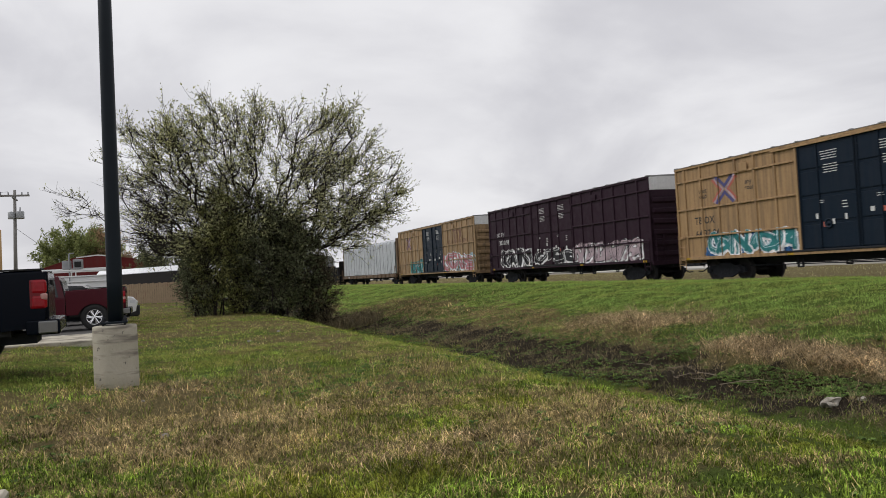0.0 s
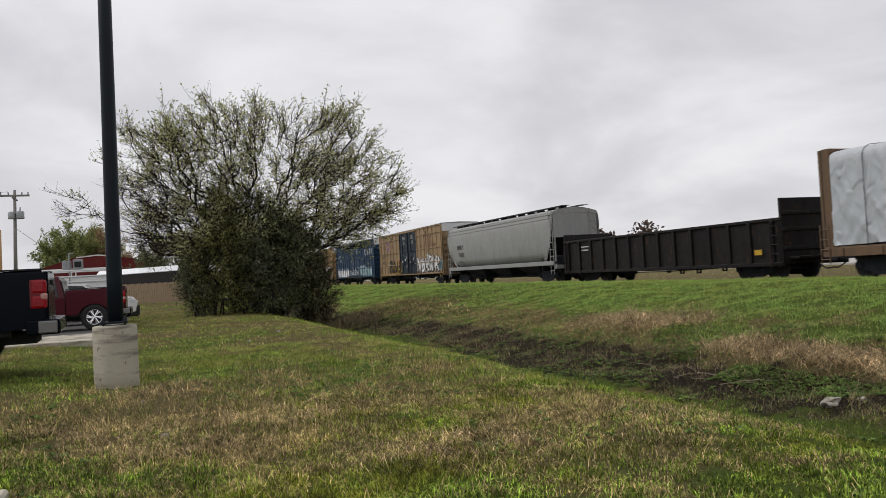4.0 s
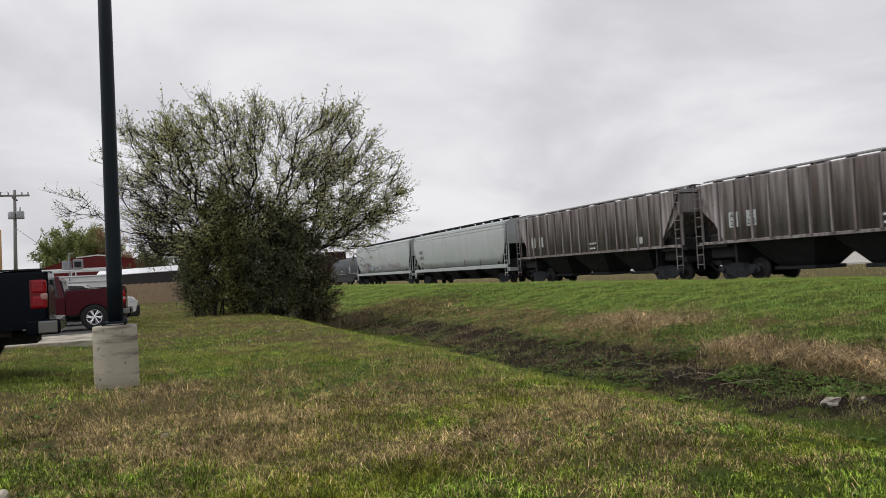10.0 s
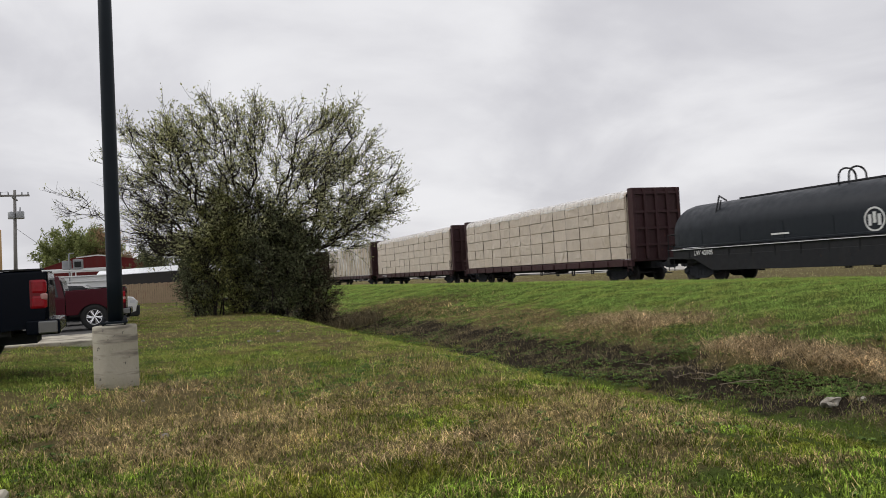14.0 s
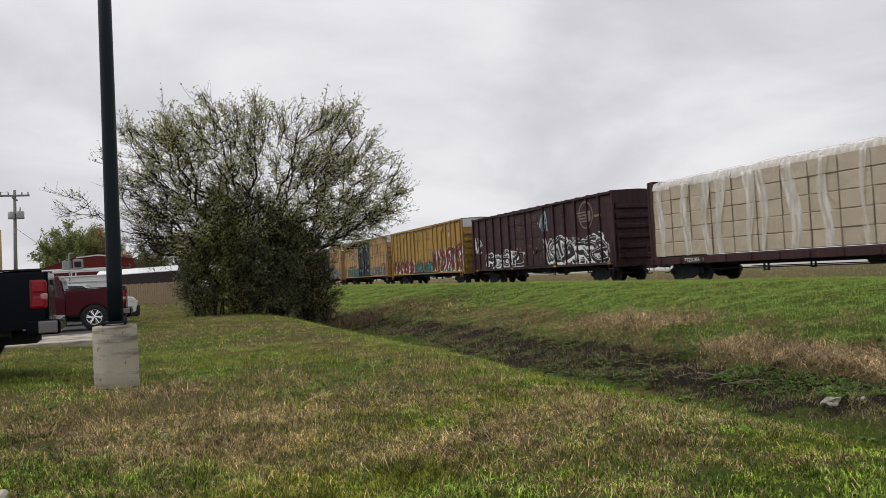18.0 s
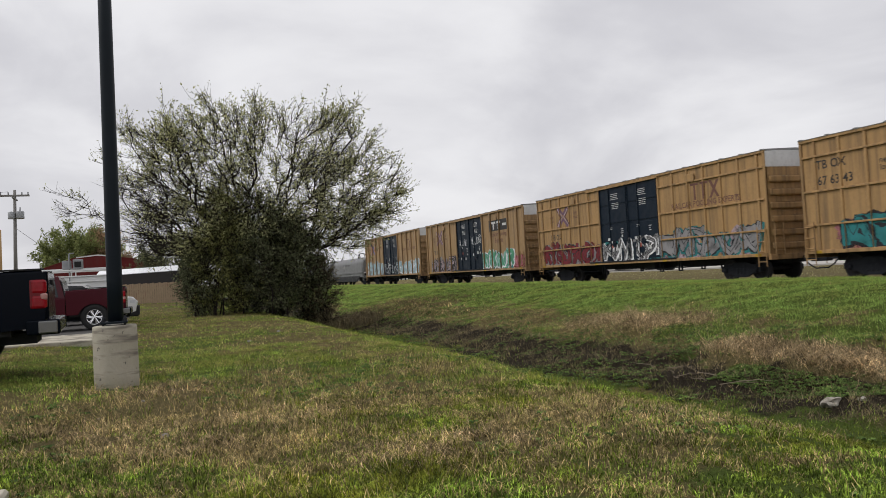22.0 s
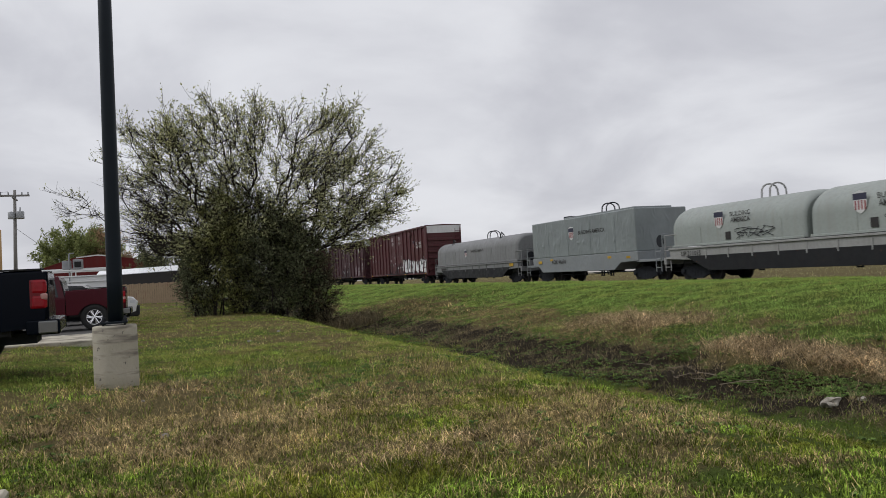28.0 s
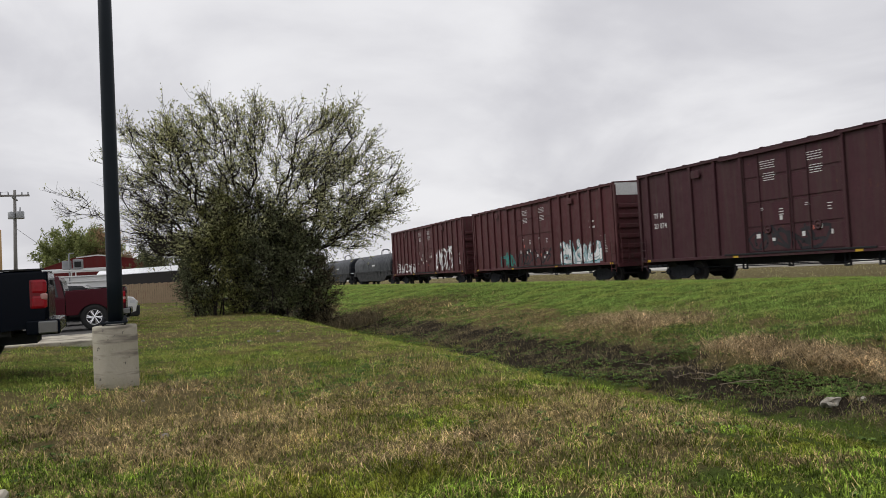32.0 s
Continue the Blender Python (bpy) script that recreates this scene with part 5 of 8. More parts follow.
def ladder(t, x, y, z0, z1, mat, w=0.42, n=None, along="x", name="ladder"):
    n = n or max(2, int((z1 - z0) / 0.42) + 1)

    def make():
        bm = B()
        for k in (-0.5, 0.5):
            p = (k * w, 0) if along == "x" else (0, k * w)
            tube(bm, (p[0], p[1], 0), (p[0], p[1], z1 - z0), 0.022, 5)
        for i in range(n):
            h = (i + 0.5) * (z1 - z0) / n
            a, b = ((-0.5 * w, 0, h), (0.5 * w, 0, h)) if along == "x" else ((0, -0.5 * w, h), (0, 0.5 * w, h))
            tube(bm, a, b, 0.020, 5)
        return bm
    return stock(name, "%s%.2f%.2f" % (along, z1 - z0, w), make, mat, t, (x, y, z0))


LETTERS = {}


def letters(text, size, bold=True):
    """A flat bmesh of a word, standing in the x-z plane, centred, facing -y."""
    if text not in LETTERS:
        cu = bpy.data.curves.new("word", "FONT")
        cu.body, cu.align_x, cu.align_y = text, "CENTER", "CENTER"
        cu.resolution_u = 2
        cu.offset = 0.012 if bold else 0.0
        tmp = bpy.data.objects.new("word", cu)
        scene.collection.objects.link(tmp)
        LETTERS[text] = bpy.data.meshes.new_from_object(tmp)
        bpy.data.objects.remove(tmp)
    bm = B()
    bm.from_mesh(LETTERS[text])
    for v in bm.verts:
        v.co = Vector((v.co.x * size, 0, v.co.y * size))
    return bm


def conform(bm, x, z, y, ribs, rib_w, depth):
    """Moves paint to its place on a side and lays it over the posts there, facing -y."""
    if DEEP["on"]:
        y, rib_w, depth = y + 0.045, 0.16, 0.095
    for v in bm.verts:
        v.co += Vector((x, y, z))
    xs = [v.co.x for v in bm.verts]
    lo, hi = min(xs), max(xs)
    used = [r for r in ribs if lo - rib_w < r < hi + rib_w]
    for r in used:
        for e in (r - rib_w / 2, r + rib_w / 2):
            bmesh.ops.bisect_plane(bm, geom=bm.verts[:] + bm.edges[:] + bm.faces[:], plane_co=(e, 0, 0), plane_no=(1, 0, 0))
    if used:
        bmesh.ops.split_edges(bm, edges=[e for e in bm.edges if any(abs(abs(e.verts[0].co.x - r) - rib_w / 2) < 1e-4 and abs(e.verts[0].co.x - e.verts[1].co.x) < 1e-4 for r in used)])
        moved = set()
        for f in bm.faces:
            c = f.calc_center_median().x
            if any(abs(c - r) < rib_w / 2 for r in used):
                for v in f.verts:
                    if v not in moved:
                        moved.add(v)
                        v.co.y -= depth
    return bm


# open shapes in a unit square, as runs of (across, up)
FORMS = (
    (((0, 0), (0.05, 1)), ((0.0, 1), (0.9, 0.88), (0.9, 0.55), (0.1, 0.45)), ((0.35, 0.45), (0.95, 0))),
    (((0.9, 0.9), (0.3, 1.0), (0.05, 0.7), (0.5, 0.5), (0.95, 0.3), (0.6, 0.0), (0.05, 0.1)),),
    (((0, 0), (0.15, 1)), ((0.15, 1), (0.85, 0)), ((0.85, 0), (1, 1))),
    (((0.5, 0), (0.05, 0.3), (0.1, 0.8), (0.5, 1), (0.95, 0.75), (0.95, 0.25), (0.5, 0)),),
    (((0, 0), (0.45, 1), (0.95, 0)), ((0.2, 0.35), (0.8, 0.35))),
    (((0.9, 1), (0.1, 0.95), (0.05, 0.05), (0.95, 0)), ((0.1, 0.5), (0.75, 0.5))),
    (((0.05, 1), (0.1, 0.25), (0.5, 0), (0.9, 0.3), (0.95, 1)), ((0.95, 0.6), (1.0, 0))),
    (((0, 1), (0.3, 0), (0.5, 0.7), (0.75, 0), (1, 1)),),
)


def graffiti(t, x0, x1, z0, z1, colors, seed, y, ribs=(), rib_w=0.12, depth=0.05, fat=0.26, count=None, cloud=True, label="painted graffiti"):
    """Sprayed lettering-like shapes: a backing cloud, dark outlines and a filled stroke on top of them."""
    r = random.Random(seed)
    h = z1 - z0
    n = count or max(2, round((x1 - x0) / (h * 0.85)))
    bold = cloud or fat > 0.2
    fat = fat * (0.75 if bold else 1.0)
    w = (x1 - x0) / n
    bm = B()
    lay = [0]

    def curve(pts):
        out = []
        for k in range(len(pts) - 1):
            a, b, c, d = (Vector(pts[max(k - 1, 0)]), Vector(pts[k]), Vector(pts[k + 1]), Vector(pts[min(k + 2, len(pts) - 1)]))
            for q in (0.0, 0.34, 0.67):
                out.append(0.5 * ((2 * b) + (c - a) * q + (2 * a - 5 * b + 4 * c - d) * q * q + (3 * b - a - 3 * c + d) * q ** 3))
        return out + [Vector(pts[-1])]

    def ribbon(pts, wide, mi, base, swell=0.0, phase=0.0):
        pts = curve(pts)
        full = wide
        for k, (a, b) in enumerate(zip(pts, pts[1:])):
            a, b = Vector(a), Vector(b)
            wide = full + swell * (abs(math.sin(0.7 * k + phase)) - 0.45)
            d = (b - a)
            if d.length < 1e-4:
                continue
            d.normalize()
            s = Vector((-d.y, d.x)) * wide / 2
            a, b = a - d * wide * 0.22, b + d * wide * 0.22
            lay[0] += 1
            yy = -base - 0.00002 * lay[0]
            m = (a + b) / 2 + s * r.uniform(-0.3, 0.3)
            vs = [a + s * 0.8, a - s * 0.8, m - s * 1.08, b - s * 0.8, b + s * 0.8, m + s * 1.08]
            bm.faces.new([bm.verts.new((p.x, yy, p.y)) for p in vs]).material_index = mi

    if cloud:
        for i in range(n * 5):
            cx, cz = r.uniform(x0, x1), r.uniform(z0 + 0.1 * h, z0 + 0.75 * h)
            rx, rz = w * r.uniform(0.35, 0.7), h * r.uniform(0.15, 0.36)
            rz = min(rz, cz - z0 + 0.05 * h)
            lay[0] += 1
            k = 12
            ring = [(cx + rx * math.cos(2 * math.pi * j / k) * r.uniform(0.8, 1.1), -0.001 - 0.00002 * lay[0], cz + rz * math.sin(2 * math.pi * j / k) * r.uniform(0.8, 1.1)) for j in range(k)]
            bm.faces.new([bm.verts.new(p) for p in ring]).material_index = 2
    lay[0] = 0
    u = min(w, h)
    wide = u * fat * (1.15 if bold else 0.9)
    # block forms of hooks, wedges and bars, each laid down whole, the next one over it
    order = list(range(n))
    r.shuffle(order)
    for i in order:
        form = r.choice(FORMS)
        lean, flip, mirror = r.uniform(-0.25, 0.3), r.random() < 0.4, r.random() < 0.4
        low, tall = z0 + r.uniform(0.0, 0.12) * h + wide * 0.4, h * r.uniform(0.72, 1.0) - wide * 0.8
        left, span = x0 + w * (i - 0.2), w * r.uniform(1.2, 1.65)
        strokes = []
        for line in form + (((r.uniform(0, 1), r.uniform(-0.1, 0.2)), (r.uniform(0.2, 0.8), 0.5), (r.uniform(0, 1), r.uniform(0.8, 1.05))),):
            pts = []
            for px, pz in line:
                px, pz = (1 - px if mirror else px) + r.uniform(-0.2, 0.2), (1 - pz if flip else pz) + r.uniform(-0.14, 0.14)
                pts.append((min(max(left + span * (px + lean * (pz - 0.5)), x0), x1), low + tall * min(max(pz, 0.0), 1.05)))
            strokes.append(pts)
        edge = max(0.05, min(0.11, 0.10 * h))
        if bold:
            for q in strokes:
                ribbon([(px + 0.5 * edge, pz - 0.4 * edge) for px, pz in q], wide + 1.7 * edge, 3 if colors[3] != colors[0] else 1, 0.004, wide * 0.3, i)
        for q in strokes:
            ribbon(q, wide + (0.75 * edge if bold else 0.35 * wide), 1, 0.004, wide * 0.3, i)
        for q in strokes:
            ribbon(q, wide, 0, 0.004, wide * 0.3, i)
        if bold:
            ribbon([(px + wide * 0.18, pz + wide * 0.15) for px, pz in strokes[0]], max(0.03, wide * 0.11), 1, 0.004)
    if z0 < 1.3:
        bmesh.ops.bisect_plane(bm, geom=bm.verts[:] + bm.edges[:] + bm.faces[:], plane_co=(0, 0, z0), plane_no=(0, 0, -1), clear_outer=True)
    conform(bm, 0, 0, y, ribs, rib_w, depth)
    bmesh.ops.recalc_face_normals(bm, faces=bm.faces[:])
    ob = part("graffiti", bm, [haze(c) if i == 2 else SPRAY[c] for i, c in enumerate(colors)], t, label)
    ob["kind"] = "stuff"
    return ob


def bars(t, x, z, w, h, rows, mat, y, seed=0, name="stencil"):
    """Small unreadable stencilling, as plain bars."""
    r = random.Random(seed)
    bm = B()
    rh = h / rows
    fill = 0.13 if rows > 1 else 0.4
    y += 0.045 if DEEP["on"] else 0
    for i in range(rows):
        ww = w * r.uniform(0.7, 1.0)
        zz = z + h / 2 - rh * (i + 0.5)
        if rows == 1:
            box(bm, x - ww / 2, x + ww / 2, y - 0.004, y - 0.001, zz - rh * fill, zz + rh * fill)
            continue
        a = x - ww / 2
        while a < x + ww / 2 - 0.03:
            b = min(a + r.uniform(0.10, 0.24), x + ww / 2)
            box(bm, a, b, y - 0.004, y - 0.001, zz - rh * fill * 1.3, zz + rh * fill * 1.3)
            a = b + 0.035
    ob = part(name, bm, mat, t)
    if rows > 1:
        ob["kind"] = "stuff"


def word(t, text, x, z, size, mat, y, ribs=(), depth=0.05, rib_w=0.12):
    bm = conform(letters(text, size), x, z, y - 0.005, ribs, rib_w, depth)
    ob = part("lettering", bm, mat, t)
    ob["kind"] = "stuff"
    return ob


def emblem_x(t, x, z, s, y, ribs, faded=False):
    """A crossing-arms emblem in red and blue."""
    bm = B()

    def arm(pts, mi, off):
        bm.faces.new([bm.verts.new((p[0] * s * 1.18, -off, p[1] * s * 0.88)) for p in pts]).material_index = mi
    for sx in (-1, 1):
        for sz in (-1, 1):
            red = [(0.03 * sx, 0.0), (0.21 * sx, 0.0), (0.60 * sx, 0.42 * sz), (0.49 * sx, 0.53 * sz)]
            blue = [(0.0, 0.04 * sz), (0.0, 0.22 * sz), (0.32 * sx, 0.60 * sz), (0.45 * sx, 0.55 * sz)]
            pale = [(0.02 * sx, 0.0), (0.10 * sx, 0.0), (0.53 * sx, 0.50 * sz), (0.46 * sx, 0.56 * sz)]
            arm(pale if sx * sz > 0 else pale[::-1], 2, 0.012)
            arm(blue if sx * sz > 0 else blue[::-1], 1, 0.006)
            arm(red if sx * sz > 0 else red[::-1], 0, 0.009)
    bmesh.ops.recalc_face_normals(bm, faces=bm.faces[:])
    conform(bm, x, z, y, ribs, 0.12, 0.05)
    part("emblem", bm, [LETTER_FADED if faded else LOGO_RED, LOGO_FADED if faded else LOGO_BLUE, SPRAY["lilac"]], t, "red and blue crossed-arms emblem")


def shield(t, x, z, s, y, ribs=()):
    """A shield with a blue head and red and white stripes, as plain shapes."""
    bm = B()
    out = [(-0.5, 0.5), (-0.25, 0.55), (0, 0.6), (0.25, 0.55), (0.5, 0.5), (0.45, -0.25), (0.25, -0.5), (0, -0.62), (-0.25, -0.5), (-0.45, -0.25)]
    bm.faces.new([bm.verts.new((p[0] * s * 0.9, 0, p[1] * s)) for p in out])
    for i in range(4):
        a = -0.34 + 0.2 * i
        bm.faces.new([bm.verts.new(p) for p in ((a * s, -0.003, -0.42 * s), ((a + 0.1) * s, -0.003, -0.42 * s), ((a + 0.1) * s, -0.003, 0.08 * s), (a * s, -0.003, 0.08 * s))]).material_index = 1
    bm.faces.new([bm.verts.new(p) for p in ((-0.44 * s, -0.003, 0.12 * s), (0.44 * s, -0.003, 0.12 * s), (0.44 * s, -0.003, 0.46 * s), (-0.44 * s, -0.003, 0.46 * s))]).material_index = 2
    bmesh.ops.recalc_face_normals(bm, faces=bm.faces[:])
    conform(bm, x, z, y - 0.004, ribs, 0.12, 0.05)
    part("emblem", bm, [LETTER_W, SHIELD_RED, SHIELD_BLUE], t, "striped shield emblem")


FLOOR = 1.02


def boxcar(label, left, right, mat, style="belt", door_mat=None, doors=(-2.4, 2.6), eave=4.90, end_top=True, posts=1.05, roof=None, stencil=None):
    """A steel boxcar: framed sides with posts, plug doors, ribbed ends, a seamed roof and ladders."""
    t, half = car(label, "boxcar", left, right)
    door_mat = door_mat or mat
    DEEP["on"] = style == "post"
    wall = HALF - (0.10 if DEEP["on"] else 0.055)
    d0, d1 = doors
    part("underframe", boxed(-half + 0.1, half - 0.1, -1.45, 1.45, 0.92, 1.02), BLACK, t)
    for s in (-1, 1):
        y0, y1 = sorted((s * wall, s * (wall - 0.05)))
        for a, b in ((-half, d0), (d1, half)):
            part("side_panel", boxed(a, b, y0, y1, 1.0, eave - 0.02), mat, t)
        yo0, yo1 = sorted((s * (HALF + 0.01), s * (wall - 0.06)))
        part("side_sill", bev(boxed(-half, half, yo0, yo1, 0.93, 1.06), 0.012), mat, t)
        part("top_chord", bev(boxed(-half, half, yo0, yo1, eave - 0.10, eave), 0.012), mat, t)
        # doors: two plug leaves with frames, lock rods and crank
        mid = 0.5 * (d0 + d1) + 0.0
        for k, (a, b) in enumerate(((d0, mid), (mid, d1))):
            bm = B()
            ya, yb = sorted((s * (wall - 0.02), s * (wall - 0.07)))
            box(bm, a + 0.02, b - 0.02, ya, yb, 1.08, eave - 0.12)
            door = part("door", bm, door_mat, t, "plug door leaf")

            hz, dw = eave - 0.12 - 1.08, b - a - 0.04
            if s < 0:
                for j in range(4):
                    stock("door_panel", "%.2f%.2f" % (b - a, eave), lambda: bev(boxed(0.07, dw - 0.07, -0.025, 0.0, 0.05, hz / 4 - 0.05), 0.018), door_mat, door, (a + 0.02, -wall + 0.02, 1.08 + hz * j / 4))
                for xx in (a + 0.06, b - 0.06, a + (b - a) * 0.36):
                    stock("lock_rod", "%.2f" % eave, lambda: tube(B(), (0, 0, 1.1), (0, 0, eave - 0.14), 0.022, 6), door_mat, door, (xx, -wall - 0.03, 0))
                stock("door_crank", "k", lambda: lathe(B(), [(0.17, 0), (0.17, -0.03), (0.13, -0.03), (0.12, -0.01), (0.04, -0.01), (0.04, -0.06), (0.02, -0.06)], 14, "y"), door_mat, door, (a + 0.5 * (b - a), -wall - 0.02, 1.95))
        if s < 0:
            for zz in (1.07, eave - 0.13):
                part("door_track", bev(boxed(d0 - 1.2, d1 + 1.2 if zz < 2 else d1 + 0.1, -HALF - 0.035, -HALF + 0.02, zz - 0.04, zz + 0.03), 0.01), mat if zz > 2 else BLACK, t)
    # posts
    xs = []
    x = d0 - 0.06
    while x > -half + 0.2:
        xs.append(x)
        x -= posts
    x = d1 + 0.06
    while x < half - 0.2:
        xs.append(x)
        x += posts
    pw = 0.12 if style == "belt" else 0.16
    ends = [-half + 0.06, half - 0.06]
    for x in xs + ends:
        for s in (-1, 1):
            stock("side_post", "%.2f%s" % (eave, style), lambda: bev(boxed(-pw / 2, pw / 2, -0.055, 0.055, 1.05, eave - 0.09), 0.02), mat, t, (x, s * (HALF - 0.055), 0))
    if style == "belt":
        for a, b in ((-half + 0.12, d0 - 0.12), (d1 + 0.12, half - 0.12)):
            for z in (4.28, 3.08, 1.92):
                for s in (-1, 1):
                    y0, y1 = sorted((s * wall, s * (HALF + 0.012)))
                    part("side_belt", bev(boxed(a, b, y0, y1, z - 0.035, z + 0.035), 0.01), mat, t)
    # ends: a frame, deep horizontal ribs, a light top panel
    for s in (-1, 1):
        x0, x1 = sorted((s * half, s * (half - 0.06)))
        end = part("end_wall", boxed(x0, x1, -HALF + 0.06, HALF - 0.06, 0.95, eave - 0.62), mat, t)
        for i in range(6):
            stock("end_rib", "r%.2f" % eave, lambda: bev(boxed(0, 0.09, -HALF + 0.14, HALF - 0.14, -0.13, 0.13), 0.06, 2), mat, end, (s * half - (0 if s > 0 else 0.09), 0, 1.32 + 0.50 * i))
        part("end_top_panel", extrude(B(), [(-HALF + 0.05, eave - 0.62), (HALF - 0.05, eave - 0.62), (HALF - 0.05, eave - 0.02), (0, eave + 0.03), (-HALF + 0.05, eave - 0.02)], "x", x0 - 0.01, x1 + 0.01), WHITE if end_top else mat, t, "pale upper end panel" if end_top else "")
        part("end_sill", bev(boxed(x0 - 0.05, x1 + 0.05, -HALF, HALF, 0.80, 1.0), 0.015), mat, t)
        for yy in (-1.2, 1.2):
            ladder(t, s * (half + 0.13), yy, 0.95, 4.7 if yy * s > 0 else 2.2, mat, along="y", w=0.40)
        ladder(t, s * (half - 0.32), -HALF - 0.07, 0.55, 2.05, mat)
        ladder(t, s * (half - 0.32), HALF + 0.07, 0.55, 2.05, mat)
    stock("brake_wheel", "bw", lambda: lathe(B(), [(0.27, 0), (0.29, 0.02), (0.27, 0.04), (0.24, 0.03), (0.06, 0.05), (0.05, 0.02)], 16, "y"), STEEL, t, (-half - 0.15, 0.4, 2.3), math.pi / 2)
    # roof: shallow peak with cross seams
    rm = roof or ROOF
    rf = part("roof", extrude(B(), [(-HALF - 0.02, eave), (HALF + 0.02, eave), (HALF + 0.02, eave + 0.02), (0, eave + 0.075), (-HALF - 0.02, eave + 0.02)], "x", -half - 0.02, half + 0.02), rm, t)
    n = int(2 * half / 1.15)
    for i in range(n + 1):
        stock("roof_seam", "s%.2f" % eave, lambda: extrude(B(), [(-HALF - 0.03, eave + 0.012), (0, eave + 0.07), (HALF + 0.03, eave + 0.012), (HALF + 0.03, eave + 0.05), (0, eave + 0.11), (-HALF - 0.03, eave + 0.05)], "x", -0.06, 0.06), rm, rf, (-half + 0.1 + i * (2 * half - 0.2) / n, 0, 0))
    running_gear(t, half)
    stencil = stencil or LETTER_W
    sr = random.Random(int(-left))
    for i, xx in enumerate((0.72 * d0 + 0.28 * d1, 0.25 * d0 + 0.75 * d1)):
        bars(t, xx, eave - 0.62, 0.78, 0.34, 4, stencil, -HALF + 0.043, i + sr.randint(0, 9))
        bars(t, xx + 0.05, eave - 1.08, 0.72, 0.34, 4, stencil, -HALF + 0.043, i + 3)
        bars(t, xx - 0.42, 2.72, 0.26, 0.14, 2, stencil, -HALF + 0.043, i + 8)
        bars(t, xx + 0.55, 2.55, 0.22, 0.30, 3, stencil, -HALF + 0.043, i + 5)
        for k in range(4):
            bars(t, xx - 0.7 + 0.42 * k + sr.uniform(-0.1, 0.1), sr.uniform(1.55, 2.35), sr.uniform(0.10, 0.22), sr.uniform(0.14, 0.24), 1, stencil if k != 1 else LOGO_RED, -HALF + 0.043, k, "placard")
    bars(t, half - 1.3, 1.75, 0.5, 0.40, 5, LETTER_FADED if stencil is LETTER_W and door_mat is not mat else stencil, -wall - 0.004 + (-0.045 if DEEP["on"] else 0), 3)
    for k in range(4):
        stock("reflector", "y", lambda: boxed(-0.15, 0.15, -0.004, 0, -0.05, 0.05), SPRAY["yellow"], t, (-half + 0.6 + k * (2 * half - 1.2) / 3, -HALF - 0.012, 0.995))
    # route board on a side
    part("tack_board", bev(boxed(d0 - 3.0, d0 - 2.45, -HALF - 0.03, -HALF + 0.0, eave - 0.62, eave - 0.30), 0.01), mat, t)
    part("tack_board", bev(boxed(d1 + 2.2, d1 + 2.7, -HALF - 0.03, -HALF + 0.0, eave - 0.62, eave - 0.30), 0.01), mat, t)
    return t, half, sorted(xs + ends)


WY = -(HALF - 0.055)          # the near wall face of a boxcar


def slogan(t, half, ribs, faded=False, dx=0.0):
    half -= dx
    emblem_x(t, -half + 3.1, 3.72, 1.10, WY, ribs, faded)
    m = LETTER_FADED if faded else LETTER_K
    for text, x, z in (("next", -half + 1.75, 3.78), ("load", -half + 1.75, 3.55), ("any", -half + 4.45, 3.86), ("road", -half + 4.5, 3.63)):
        word(t, text, x, z, 0.27, m, WY, ribs)


def marks(t, half, ribs, top, low, x=1.75, z=2.55, size=0.42, mat=None):
    word(t, top, -half + x, z, size, mat or LETTER_K, WY, ribs)
    word(t, low, -half + x + 0.15, z - 0.55, size, mat or LETTER_K, WY, ribs)


def experts(t, half, ribs, mat=None):
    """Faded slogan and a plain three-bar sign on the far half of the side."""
    m = mat or LETTER_FADED
    bm = B()
    for k in range(2):
        box(bm, -0.75 + 0.62 * k, -0.25 + 0.62 * k, -0.004, 0, 0.26, 0.36)
        box(bm, -0.55 + 0.62 * k, -0.43 + 0.62 * k, -0.004, 0, -0.36, 0.26)
    for s in (-1, 1):
        bm.faces.new([bm.verts.new((0.75 + p * s, -0.002 - 0.002 * s, q)) for p, q in ((-0.32, 0.36), (-0.16, 0.36), (0.32, -0.36), (0.16, -0.36))])
    bmesh.ops.recalc_face_normals(bm, faces=bm.faces[:])
    conform(bm, half - 3.7, 3.82, WY - 0.003, ribs, 0.12, 0.05)
    part("sign", bm, m, t, "faded painted sign")
    word(t, "RAILCAR POOLING EXPERTS", half - 3.6, 3.30, 0.34, m, WY, ribs)


# the cars, from the front of the train to its tail
t, h, rb = boxcar("tan steel boxcar with dark doors and faded graffiti", -25.42, -6.70, TAN, door_mat=NAVY)
slogan(t, h, rb)
marks(t, h, rb, "TB OX", "64 37 84")
graffiti(t, -h + 2.0, -h + 6.6, 1.05, 2.0, ("teal", "sky", "blue", "white"), 1, WY, rb)

t, h, rb = boxcar("dark plum steel boxcar with white graffiti along the sill", -46.10, -27.40, PURPLE, doors=(-2.9, 2.0))
word(t, "UC RY", -h + 1.8, 3.2, 0.42, LETTER_W, WY, rb)
word(t, "30 00 93", -h + 2.3, 2.7, 0.42, LETTER_W, WY, rb)
graffiti(t, -h + 1.8, -3.3, 1.05, 2.35, ("black", "white", "grey", "black"), 2, WY, rb, fat=0.40, count=4)
graffiti(t, -2.6, 1.9, 1.15, 2.0, ("black", "white", "black", "black"), 3, WY, fat=0.36, count=4)
graffiti(t, 2.2, 8.4, 1.05, 2.15, ("lilac", "black", "lilac", "white"), 4, WY, rb, fat=0.3)

